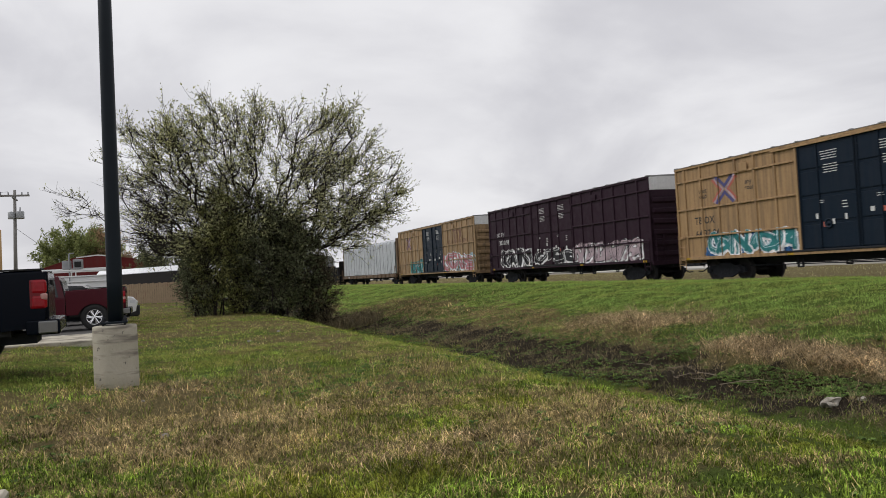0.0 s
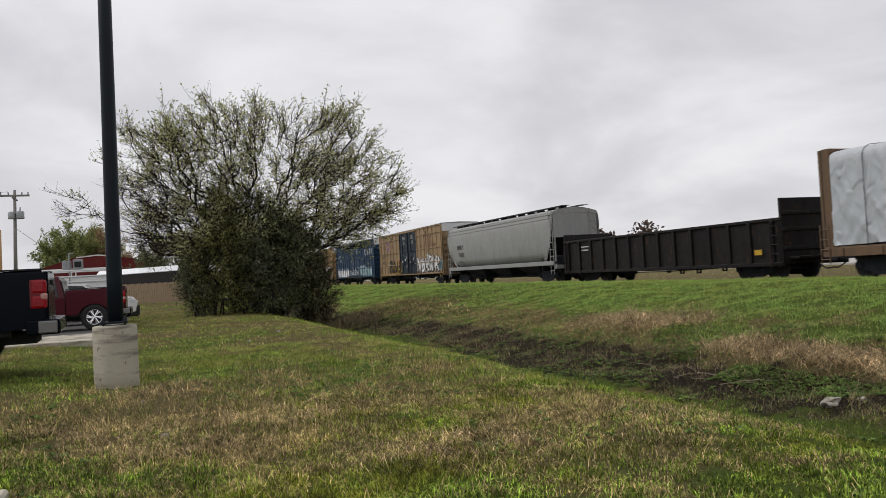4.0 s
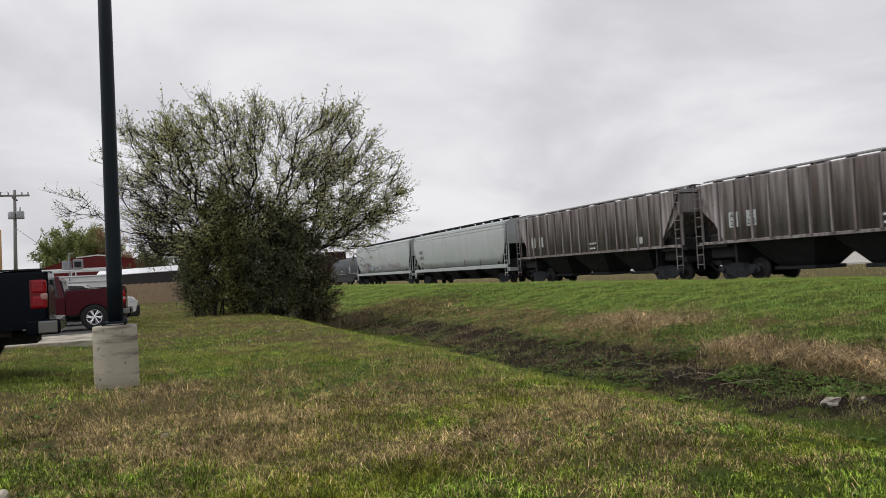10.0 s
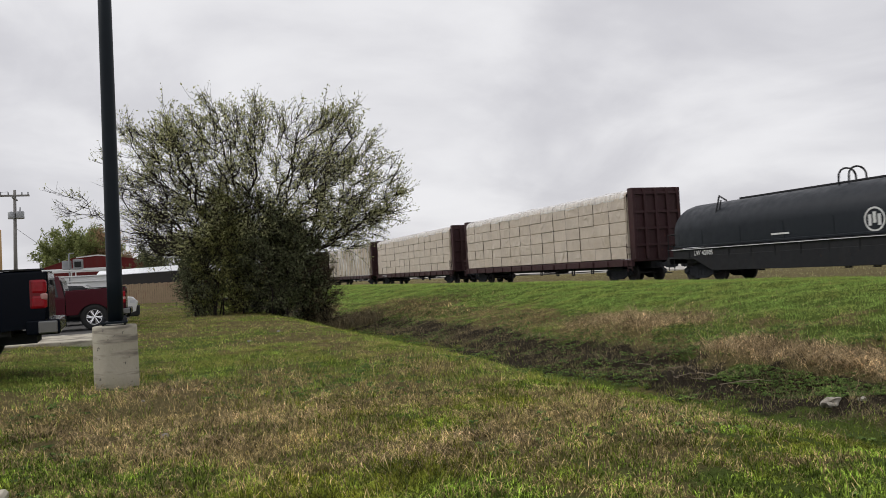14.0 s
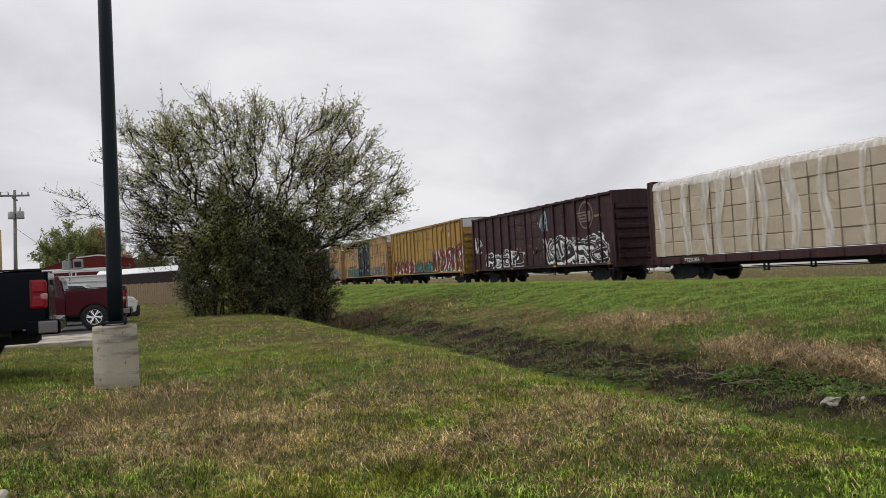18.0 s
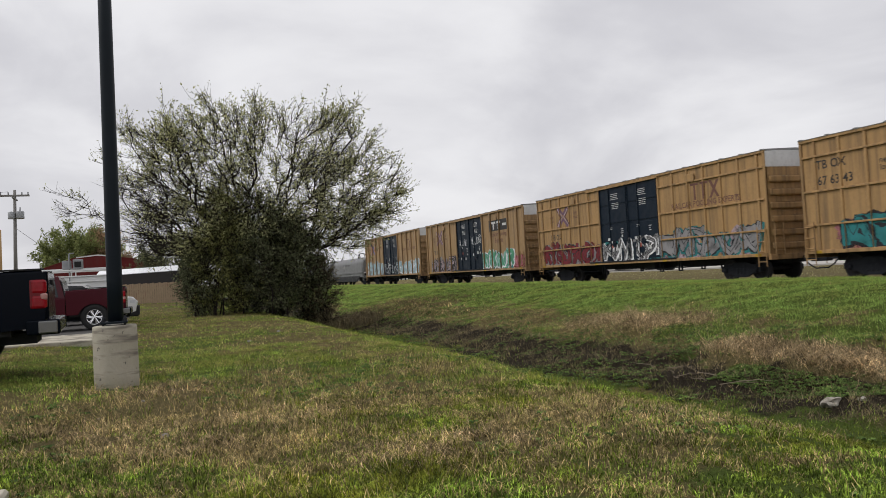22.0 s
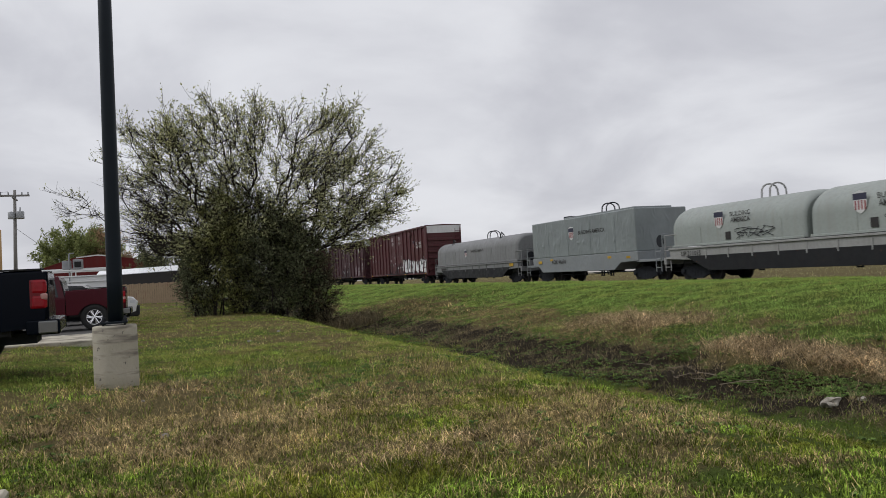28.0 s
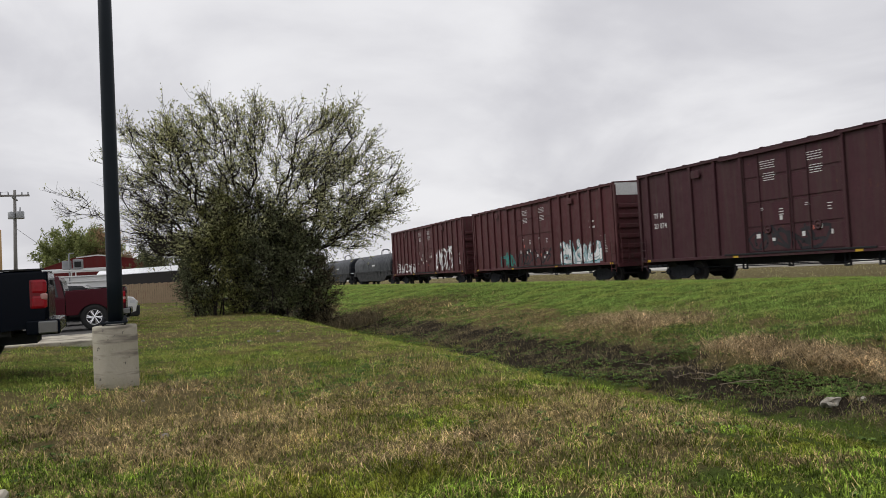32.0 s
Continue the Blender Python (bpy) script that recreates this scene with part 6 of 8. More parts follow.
t, h, rb = boxcar("tan steel boxcar with dark doors and pink and teal graffiti", -67.50, -48.68, TAN2, door_mat=NAVY)
slogan(t, h, rb, True)
experts(t, h, rb)
graffiti(t, -h + 3.6, -2.5, 1.05, 2.3, ("teal", "black", "green", "sky"), 5, WY, rb, fat=0.2)
graffiti(t, 2.7, 8.6, 1.05, 2.45, ("pink", "sky", "sky", "white"), 6, WY, rb, fat=0.3)


def film():
    """Milky clear plastic film: mostly see-through, glossy, with dusty streaks."""
    m = Mat("clear_plastic_film")
    m.done((0.80, 0.78, 0.74), 0.25)
    tp = m.node("ShaderNodeBsdfTransparent")
    ms = m.node("ShaderNodeMixShader")
    m.link(m.ramp(m.noise(3.0, 4, (2.0, 1, 0.25)), 0.30, 0.7, (0.22,) * 3, (0.75,) * 3), ms.inputs[0])
    m.link(tp.outputs[0], ms.inputs[1])
    m.link(m.b.outputs[0], ms.inputs[2])
    m.link(ms.outputs[0], m.n["Material Output"].inputs[0])
    return m.m


FILM = film()


def wrapped_flat(label, left, right, frame_mat, load_mat, top, bulk_mat, seed, loose, bundles=True, straps=9, folds=0):
    """A bulkhead flatcar carrying a wrapped load."""
    t, half = car(label, "flatcar", left, right)
    r = random.Random(seed)
    part("deck", bev(boxed(-half, half, -1.42, 1.42, 1.02, 1.14), 0.01), frame_mat, t)
    for s in (-1, 1):
        y0, y1 = sorted((s * 1.52, s * 1.38))
        part("side_sill", bev(extrude(B(), [(-half, 0.80), (half, 0.80), (half, 1.10), (-half, 1.10)], "y", y0, y1), 0.01), frame_mat, t)
        x0, x1 = sorted((s * half, s * (half - 0.35)))
        bk = part("bulkhead", bev(boxed(x0 if s > 0 else x0, x1, -1.34, 1.34, 1.12, top + 0.02), 0.02), bulk_mat, t)
        for yy in (-1.28, -0.65, 0, 0.65, 1.28):
            stock("bulkhead_post", "%.2f" % top, lambda: bev(boxed(0, 0.12, -0.08, 0.08, 1.12, top), 0.012), bulk_mat, bk, (s * half - (0 if s > 0 else 0.12), yy, 0))
        for zz in (1.8, 2.6, 3.4, top - 0.25):
            stock("bulkhead_rail", "r", lambda: bev(boxed(0, 0.09, -1.26, 1.26, -0.06, 0.06), 0.01), bulk_mat, bk, (s * half - (0 if s > 0 else 0.09), 0, zz))
        ladder(t, s * (half - 0.15), -1.56, 0.55, 1.9, bulk_mat, w=0.36)
    n = 15
    for i in range(n):
        stock("stake_pocket", "p", lambda: bev(boxed(-0.10, 0.10, -0.04, 0.02, 0.82, 1.10), 0.01), frame_mat, t, (-half + 0.8 + i * (2 * half - 1.6) / (n - 1), -1.53, 0))
    lo, hi, z0 = -half + 0.42, half - 0.42, 1.15
    # the load cover: a sheet with folds, sloped shoulders and a soft crown
    nx, prof = 420, []
    hw = 1.40
    prof = [(-hw, z0 + 0.02)] + [(-hw, z0 + 0.14 * q) for q in range(1, 17)] + [(-hw, top - 0.75), (-hw, top - 0.50), (-hw + 0.015, top - 0.34), (-hw + 0.07, top - 0.22), (-hw + 0.25, top - 0.12), (-hw + 0.7, top - 0.04), (-0.3, top), (0.3, top), (hw - 0.7, top - 0.04), (hw - 0.25, top - 0.12), (hw - 0.07, top - 0.22), (hw - 0.015, top - 0.40), (hw, z0 + 2.0), (hw, z0 + 1.0), (hw, z0 + 0.02)]
    V, F = [], []
    for i in range(nx + 1):
        x = lo + (hi - lo) * i / nx
        for j, (y, z) in enumerate(prof):
            k = min(1.0, (z - z0) / 2.5)
            fold = noise.noise(Vector((x * 1.4 + seed, z * 0.45, seed))) * 0.6 + noise.noise(Vector((x * 3.6 + z * 1.3, z * 0.8, seed + 3))) * 0.5 + abs(noise.noise(Vector((x * 2.1 - z * 1.6, z * 0.5, seed + 5)))) * 0.5
            crease = max(0.0, 1 - 7 * abs(noise.noise(Vector((x * 0.9 - z * 0.7, z * 0.5 + x * 0.2, seed + 11))))) + max(0.0, 1 - 8 * abs(noise.noise(Vector((x * 1.3 + z * 0.6, z * 0.35, seed + 17)))))
            dy = (loose * fold * (1.2 - 0.5 * k) + 0.5 * loose * crease) * (1 if y < 0 else -1)
            if not bundles:
                # sharp slanting pleats of the tarpaulin
                q1 = (x * 1.05 + 0.45 * z + 0.9 * noise.noise(Vector((x * 0.5, z * 0.6, seed + 21)))) % 1.0
                q2 = (x * 0.62 - 0.30 * z + 1.2 * noise.noise(Vector((x * 0.35, z * 0.5, seed + 25)))) % 1.0
                amp = 0.35 + 0.65 * abs(noise.noise(Vector((x * 0.3, z * 0.4, seed + 31))))
                dy += (0.12 * max(0.0, 1 - 8 * abs(q1 - 0.5)) + 0.10 * max(0.0, 1 - 7 * abs(q2 - 0.4))) * amp * (1.15 - 0.6 * k) * (1 if y < 0 else -1)
            dz = loose * 0.8 * noise.noise(Vector((x * 0.8, y * 2, seed + 9))) * (1 if z > top - 0.5 else 0.0)
            if j == 0:
                dz += loose * 1.6 * (noise.noise(Vector((x * 0.5, 3, seed))) + 0.2)
            V.append((x, y - dy if y < 0 else y + dy, z + dz))
    m = len(prof)
    for i in range(nx):
        for j in range(m - 1):
            F.append((i * m + j, (i + 1) * m + j, (i + 1) * m + j + 1, i * m + j + 1))
    me = mesh_from("load_cover", V, F, load_mat)
    me.polygons.foreach_set("use_smooth", np.ones(len(me.polygons), bool))
    cover = part("load_cover", me, None, t, "wrapped load cover")
    for xx in (lo, hi):
        part("load_end", extrude(B(), [(-hw + 0.05, z0), (hw - 0.05, z0), (hw - 0.05, top - 0.7), (0.6, top - 0.1), (-0.6, top - 0.1), (-hw + 0.05, top - 0.7)], "x", xx - 0.03, xx + 0.03), load_mat, cover)
    if bundles:
        # wrapped packs in tiers and columns, a strap over each joint
        tiers = 5
        hz = (top - 0.36 - z0) / tiers
        w = (hi - lo - 0.1) / straps
        for k in range(tiers):
            for i in range(straps):
                stock("lumber_pack", "%.2f" % w + "%.2f" % hz, lambda: bev(boxed(0.010, w - 0.010, -0.5, 0.0, 0.014, hz - 0.014), 0.022, 2), load_mat, cover, (lo + 0.05 + i * w, -hw + 0.47 - r.uniform(0, 0.05), z0 + k * hz))
        V, F = [], []
        rows = ((-hw - 0.07, top - 0.48), (-hw - 0.05, top - 0.30), (-hw + 0.05, top - 0.13), (-hw + 0.35, top - 0.02), (-0.5, top + 0.06))
        for i in range(161):
            x = lo + 0.02 + (hi - lo - 0.04) * i / 160
            for j, (y, z) in enumerate(rows):
                n_ = noise.noise(Vector((x * 1.7, j * 0.8, seed))) + 0.5 * noise.noise(Vector((x * 5.0, j * 1.1, seed + 4)))
                V.append((x, y - 0.03 * n_ * (j < 3), z + 0.07 * n_ + (0.10 * noise.noise(Vector((x * 0.9, 2, seed))) if j == 0 else 0)))
        for i in range(160):
            for j in range(4):
                F.append((i * 5 + j, (i + 1) * 5 + j, (i + 1) * 5 + j + 1, i * 5 + j + 1))
        me = mesh_from("film_cap", V, F, FILM)
        me.polygons.foreach_set("use_smooth", np.ones(len(me.polygons), bool))
        part("film_cap", me, None, cover, "loose milky film over the top of the load")
    for i in range(1, straps):
        x = lo + 0.05 + (hi - lo - 0.1) * i / straps + (r.uniform(-0.02, 0.02) if bundles else r.uniform(-0.25, 0.25))
        bm = B()
        o = 0.035 + 0.6 * loose if bundles else 0.075
        pts = [(-hw - o, z0 - 0.1), (-hw - o, top - 0.40), (-hw + 0.03, top - 0.20), (-hw + 0.25, top - 0.08), (0, top + 0.03)]
        for a, b in zip(pts, pts[1:]):
            tube(bm, (x, *a), (x, *b), 0.012, 4)
        part("strap", bm, STRAP, cover)
    # loose film hanging in pale folds over the packs
    for i in range(folds):
        x = lo + (hi - lo) * (i + 0.5) / folds + r.uniform(-0.5, 0.5)
        V, F = [], []
        wide = r.uniform(0.25, 0.7)
        for j in range(15):
            z = z0 + (top - 0.35 - z0) * j / 14
            sway = 0.25 * math.sin(j * 0.4 + i) * wide
            for q in range(6):
                V.append((x + sway + wide * (q / 5 - 0.5) * (0.6 + 0.5 * j / 14), -hw - 0.05 - 0.05 * math.sin(q * 1.9 + i + 0.3 * j) - 0.03, z))
        for q in range(6):
            V.append((x + wide * (q / 5 - 0.5) * 1.1, -hw + 0.45, top - 0.05))
        for j in range(15):
            for q in range(5):
                F.append((j * 6 + q, j * 6 + q + 1, (j + 1) * 6 + q + 1, (j + 1) * 6 + q))
        me = mesh_from("film_fold", V, F, FILM)
        me.polygons.foreach_set("use_smooth", np.ones(len(me.polygons), bool))
        part("film_fold", me, None, cover, "loose clear plastic film")
    running_gear(t, half, 2.0, 1.25, 0.55)
    return t, half


t, h = wrapped_flat("flatcar with a load under a creased silver tarpaulin", -91.6, -68.9, DECK_TAN, TARP, 4.48, DECK_TAN, 5, 0.040, False, 17)
word(t, "TTZ 86494", -h + 3.2, 0.95, 0.24, LETTER_W, -1.53)

# the gondola
t, h = car("rusty black open gondola with tall end bulkheads", "gondola", -109.8, -93.4)
part("floor", boxed(-h + 0.05, h - 0.05, -1.42, 1.42, 0.85, 0.97), GONDOLA, t)
for s in (-1, 1):
    y0, y1 = sorted((s * 1.45, s * 1.50))
    part("side_wall", boxed(-h, h, y0, y1, 0.62, 2.28), GONDOLA, t)
    y0, y1 = sorted((s * 1.42, s * 1.58))
    part("top_rail", bev(boxed(-h, h, y0, y1, 2.22, 2.34), 0.02), GONDOLA, t)
    part("bottom_rail", bev(boxed(-h, h, y0, y1, 0.55, 0.70), 0.02), GONDOLA, t)
    for i in range(14):
        stock("side_stake", "g", lambda: bev(boxed(-0.08, 0.08, -0.05, 0.05, 0.68, 2.24), 0.02), GONDOLA, t, (-h + 0.5 + i * (2 * h - 1.0) / 13, s * 1.55, 0))
    top = 3.05 if s > 0 else 2.7
    x0, x1 = sorted((s * h, s * (h - 0.12)))
    bk = part("end_wall", bev(boxed(x0, x1, -1.55, 1.55, 0.62, top), 0.02), GONDOLA, t)
    for zz in (1.2, 1.9, 2.5):
        stock("end_rib", "gr", lambda: bev(boxed(-0.07, 0.07, -1.5, 1.5, -0.07, 0.07), 0.02), GONDOLA, bk, (s * h, 0, zz))
    ladder(t, s * (h - 0.3), -1.64, 0.5, 2.2, GONDOLA)
    part("end_platform", bev(boxed(*sorted((s * h, s * (h + 0.5))), -1.3, 1.3, 0.80, 0.90), 0.02), GONDOLA, t)
bars(t, -h + 2.4, 1.85, 1.0, 0.35, 2, LETTER_W, -1.61, 3)
bars(t, h - 1.2, 1.1, 0.5, 0.25, 1, SPRAY["yellow"], -1.61, 4)
for i in range(9):
    part("scrap_heap", bev(boxed(-6.5 + 1.5 * i, -5.2 + 1.5 * i, -1.3, 1.3, 0.97, 1.9 + 0.25 * math.sin(i * 2.2)), 0.08), GONDOLA, t, "rusty scrap load")
running_gear(t, h, 2.0, 0.85, 0.5)


def hopper(label, left, right, mat, style, top=4.05, sill=1.3, bays=4, low_mat=None):
    """A covered hopper. style: 'smooth' bulging sides, or 'ribbed' flat sides with posts."""
    t, half = car(label, "hopper car", left, right)
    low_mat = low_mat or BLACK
    # side sheets with cut-away lower corners over the slope sheets
    c = 1.25 if style == "smooth" else 1.55
    z1 = top
    if style == "smooth":
        secs = [(1.36, sill), (1.50, sill + 0.55), (1.57, sill + 1.3), (1.58, top - 0.75), (1.53, top - 0.25), (1.44, top)]
    else:
        secs = [(1.52, sill), (1.52, top - 0.06), (1.52, top)]
    for s in (-1, 1):
        V, F = [], []
        cols = 60
        for i in range(cols + 1):
            x = -half + 2 * half * i / cols
            for y, z in secs:
                V.append((x, s * y, z))
        m = len(secs)
        for i in range(cols):
            xm = -half + 2 * half * (i + 0.5) / cols
            edge = half - abs(xm)
            for j in range(m - 1):
                F.append((i * m + j, (i + 1) * m + j, (i + 1) * m + j + 1, i * m + j + 1))
        # pull the end columns in along the curved end of the tank
        V = np.array(V)
        ed = half - np.abs(V[:, 0])
        frac = np.clip((V[:, 2] - sill) / (top - sill), 0, 1)
        curve = c * (1 - np.clip(frac / 0.62, 0, 1)) ** (1.6 if style == "smooth" else 1.0)
        lim = half - curve
        V[:, 0] = np.sign(V[:, 0]) * np.minimum(np.abs(V[:, 0]), lim)
        me = mesh_from("side_sheet", V, F, mat)
        if style == "smooth":
            me.polygons.foreach_set("use_smooth", np.ones(len(me.polygons), bool))
        sd = part("side_sheet", me, None, t)
        sol = sd.modifiers.new("thick", "SOLIDIFY")
        sol.thickness, sol.offset = 0.04, 0
        y0, y1 = sorted((s * (1.46 if style == "smooth" else 1.5), s * (1.60 if style == "smooth" else 1.57)))
        part("side_sill", bev(boxed(-half + 0.02, half - 0.02, y0, y1, sill - (0.22 if style == "smooth" else 0.09), sill + 0.03), 0.015), mat, t)
        if style == "ribbed":
            for i in range(16):
                stock("side_post", "h%.2f" % top, lambda: bev(boxed(-0.05, 0.05, -0.06, 0.06, sill, top - 0.02), 0.015), mat, t, (-half + 1.35 + i * (2 * half - 2.7) / 15, s * 1.56, 0))
        else:
            part("roof_ridge", bev(boxed(-half + 0.03, half - 0.03, *sorted((s * 1.40, s * 1.56)), top - 0.20, top - 0.10), 0.02), mat, t)
            part("roof_ridge", bev(boxed(-half + 0.03, half - 0.03, *sorted((s * 1.46, s * 1.585)), top - 0.40, top - 0.34), 0.015), mat, t)
    # the roof
    rise = 0.28 if style == "smooth" else 0.16
    arc = [(-1.5 + 3.0 * i / 10, top - 0.03 + rise * math.sin(math.pi * i / 10) ** 0.8) for i in range(11)]
    part("roof", extrude(B(), [(-1.5, top - 0.10)] + arc + [(1.5, top - 0.10)], "x", -half + 0.02, half - 0.02), mat if style == "smooth" else ROOF, t)
    # slope sheets and end walls
    for s in (-1, 1):
        # on smooth hoppers the sheet's black puts the end's shade into its colour
        bm = extrude(B(), [(s * (half - 0.05), top - 0.15), (s * (half - 0.05), sill + (top - sill) * 0.60), (s * (half - c - 0.35), sill), (s * (half - c - 0.6), sill), (s * (half - 0.3), top - 0.15)], "y", -1.44, 1.44)
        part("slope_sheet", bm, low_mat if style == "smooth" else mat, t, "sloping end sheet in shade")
        if style == "smooth":
            part("end_wall", boxed(*sorted((s * (half - 0.10), s * (half - 0.04))), -1.44, 1.44, sill + (top - sill) * 0.48, top - 0.02), mat, t)
        # added dark plates and a block that close the sky gaps under the end
        part("draft_web", extrude(B(), [(s * (half - c - 0.5), sill - 0.12), (s * (half - 0.15), sill - 0.12), (s * (half - 0.15), sill + (top - sill) * 0.42), (s * (half - c - 0.3), sill + 0.05)], "y", -0.06, 0.06), BLACK, t)
        part("end_bulkhead", boxed(*sorted((s * (half - c - 0.45), s * (half - c - 0.55))), -1.40, 1.40, 0.75, sill + 0.1), BLACK, t)
        part("air_tank", bev(boxed(*sorted((s * (half - 1.75), s * (half - 0.3))), -1.2, 1.2, 0.95, sill + 0.35), 0.08, 2), BLACK, t)
        for yy in (-1.35, 1.35):
            bm = B()
            tube(bm, (s * (half - 0.08), yy, sill), (s * (half - 0.08), yy, top - 0.3), 0.05, 6)
            part("corner_post", bm, mat, t)
        ladder(t, s * (half - 0.10), -1.58, 0.55, top + 0.05, mat, w=0.40)
        ladder(t, s * (half + 0.12), 1.1, 0.9, top + 0.05, mat, w=0.4, along="y")
        part("end_platform", bev(boxed(*sorted((s * (half - 1.6), s * (half + 0.25))), -1.45, 1.45, sill - 0.22, sill - 0.12), 0.01), BLACK, t)
        part("end_sill", bev(boxed(*sorted((s * half, s * (half + 0.25))), -1.5, 1.5, 0.86, 1.1), 0.015), mat if style == "smooth" else BLACK, t)
    # running board on the roof
    part("running_board", boxed(-half - 0.15, half + 0.15, -0.85, -0.35, top + rise + 0.05, top + rise + 0.07), BLACK if style == "smooth" else ROOF, t)
    part("running_board", boxed(-half - 0.15, half + 0.15, 0.35, 0.85, top + rise + 0.05, top + rise + 0.07), BLACK if style == "smooth" else ROOF, t)
    for i in range(13):
        x = -half + 0.3 + i * (2 * half - 0.6) / 12
        stock("board_stand", "%.2f" % rise, lambda: bev(boxed(-0.02, 0.02, -0.86, -0.34, -0.16, 0.04), 0.005), BLACK if style == "smooth" else ROOF, t, (x, 0, top + rise))
    bm = B()
    tube(bm, (-half - 0.1, -1.02, top + rise + 0.0), (half + 0.1, -1.02, top + rise + 0.0), 0.03, 6)
    part("roof_rail", bm, BLACK if style == "smooth" else ROOF, t)
    for i in range(5):
        x = -half + 2.0 + i * (2 * half - 4.0) / 4
        stock("hatch_cover", "%.2f" % rise, lambda: lathe(B(), [(0.38, 0), (0.38, 0.10), (0.30, 0.16), (0.05, 0.18)], 16), mat, t, (x, 0, top + rise - 0.05))
    # discharge bays
    span = half - (c + 0.55) - 0.2
    bw = 2 * span / bays
    for i in range(bays):
        cx = -span + bw * (i + 0.5)

        def bay():
            bm = B()
            v0 = [bm.verts.new(p) for p in ((-bw * 0.41, -1.42, sill - 0.05), (bw * 0.41, -1.42, sill - 0.05), (bw * 0.41, 1.42, sill - 0.05), (-bw * 0.41, 1.42, sill - 0.05))]
            v1 = [bm.verts.new(p) for p in ((-bw * 0.20, -0.6, 0.52), (bw * 0.20, -0.6, 0.52), (bw * 0.20, 0.6, 0.52), (-bw * 0.20, 0.6, 0.52))]
            for k in range(4):
                bm.faces.new((v0[k], v0[(k + 1) % 4], v1[(k + 1) % 4], v1[k]))
            bm.faces.new(v0[::-1])
            bm.faces.new(v1)
            bmesh.ops.recalc_face_normals(bm, faces=bm.faces[:])
            return bm
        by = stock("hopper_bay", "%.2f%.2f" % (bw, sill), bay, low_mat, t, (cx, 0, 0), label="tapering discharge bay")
        stock("outlet_gate", "%.2f" % bw, lambda: bev(boxed(-bw * 0.24, bw * 0.24, -0.75, 0.75, 0.40, 0.53), 0.02), STEEL, by)
    running_gear(t, half, 1.75, 0.95, 0.62, 3.0)
    return t, half


t, h = hopper("light grey covered hopper with faded stencilling", -128.2, -111.1, HOPPER_GREY, "smooth", 4.15, 1.28, 3)
word(t, "MBKX", -h + 2.6, 2.75, 0.46, LETTER_K, -1.605)
word(t, "15003", -h + 2.7, 2.2, 0.46, LETTER_K, -1.600)
bars(t, -h + 2.7, 1.7, 1.0, 0.2, 2, LETTER_K, -1.605, 3)

t, h, rb = boxcar("tan steel boxcar with dark doors and bold white graffiti", -148.2, -129.6, TAN2, door_mat=NAVY)
slogan(t, h, rb)
marks(t, h, rb, "TB OX", "64 28 52", 1.3, 2.75)
experts(t, h, rb)
graffiti(t, 2.75, 8.2, 1.05, 2.45, ("white", "black", "lilac", "white"), 7, WY, rb, fat=0.34, count=8)
graffiti(t, 8.1, 9.1, 1.2, 2.1, ("teal", "blue", "teal", "sky"), 8, WY, rb, count=2)
graffiti(t, -h + 3.3, -2.4, 1.05, 2.3, ("black", "black", "red", "yellow"), 9, WY, rb, fat=0.26, count=4)

t, h, rb = boxcar("dark blue steel boxcar with pale graffiti along the sill", -168.95, -150.5, BLUE, doors=(-2.2, 2.8))
word(t, "LR S", -h + 2.2, 3.50, 0.42, LETTER_W, WY, rb)
word(t, "13 74 31", -h + 2.6, 3.0, 0.42, LETTER_W, WY, rb)
for i in range(4):
    bm = bev(boxed(-0.28, 0.28, -0.004, 0, -0.38, 0.38), 0.001)
    q = B()
    if i in (0,):
        for k in range(10):
            a0, a1 = 0.6 + k * 0.5, 0.6 + (k + 1) * 0.5
            q.faces.new([q.verts.new((rr * math.cos(a), -0.004, rr * math.sin(a) * 1.2)) for rr, a in ((0.20, a0), (0.34, a0), (0.34, a1), (0.20, a1))])
    elif i == 1:
        for sx in (-1, 1):
            q.faces.new([q.verts.new((sx * p, -0.004 - 0.001 * sx, z)) for p, z in ((0.0, 0.40), (0.10, 0.40), (0.34, -0.40), (0.20, -0.40))])
        q.faces.new([q.verts.new((p, -0.007, z)) for p, z in ((-0.2, -0.18), (0.2, -0.18), (0.2, -0.06), (-0.2, -0.06))])
    elif i == 2:
        box(q, -0.32, 0.32, -0.004, -0.001, 0.28, 0.40)
        box(q, -0.07, 0.07, -0.008, -0.005, -0.40, 0.40)
    else:
        for s in (-1, 1):
            q.faces.new([q.verts.new((p * s, -0.004 - 0.001 * s, z)) for p, z in ((-0.32, 0.40), (-0.16, 0.40), (0.32, -0.40), (0.16, -0.40))])
    bm.free()
    bmesh.ops.recalc_face_normals(q, faces=q.faces[:])
    for v in q.verts:
        v.co.x, v.co.z = v.co.x * 0.78, v.co.z * 0.85
    conform(q, 5.45 + 0.92 * i, 3.62, WY - 0.003, rb, 0.12, 0.05)
    part("sign", q, LETTER_W, t, "large white painted sign shape")
graffiti(t, -h + 0.9, -h + 6.8, 1.05, 2.1, ("white", "grey", "grey", "sky"), 10, WY, rb, fat=0.42)
graffiti(t, 3.0, 8.0, 1.05, 2.15, ("sky", "grey", "grey", "teal"), 11, WY, rb, fat=0.3)
graffiti(t, -2.0, 2.6, 1.2, 1.8, ("white", "white", "white", "white"), 12, WY, fat=0.07, cloud=False, count=6)

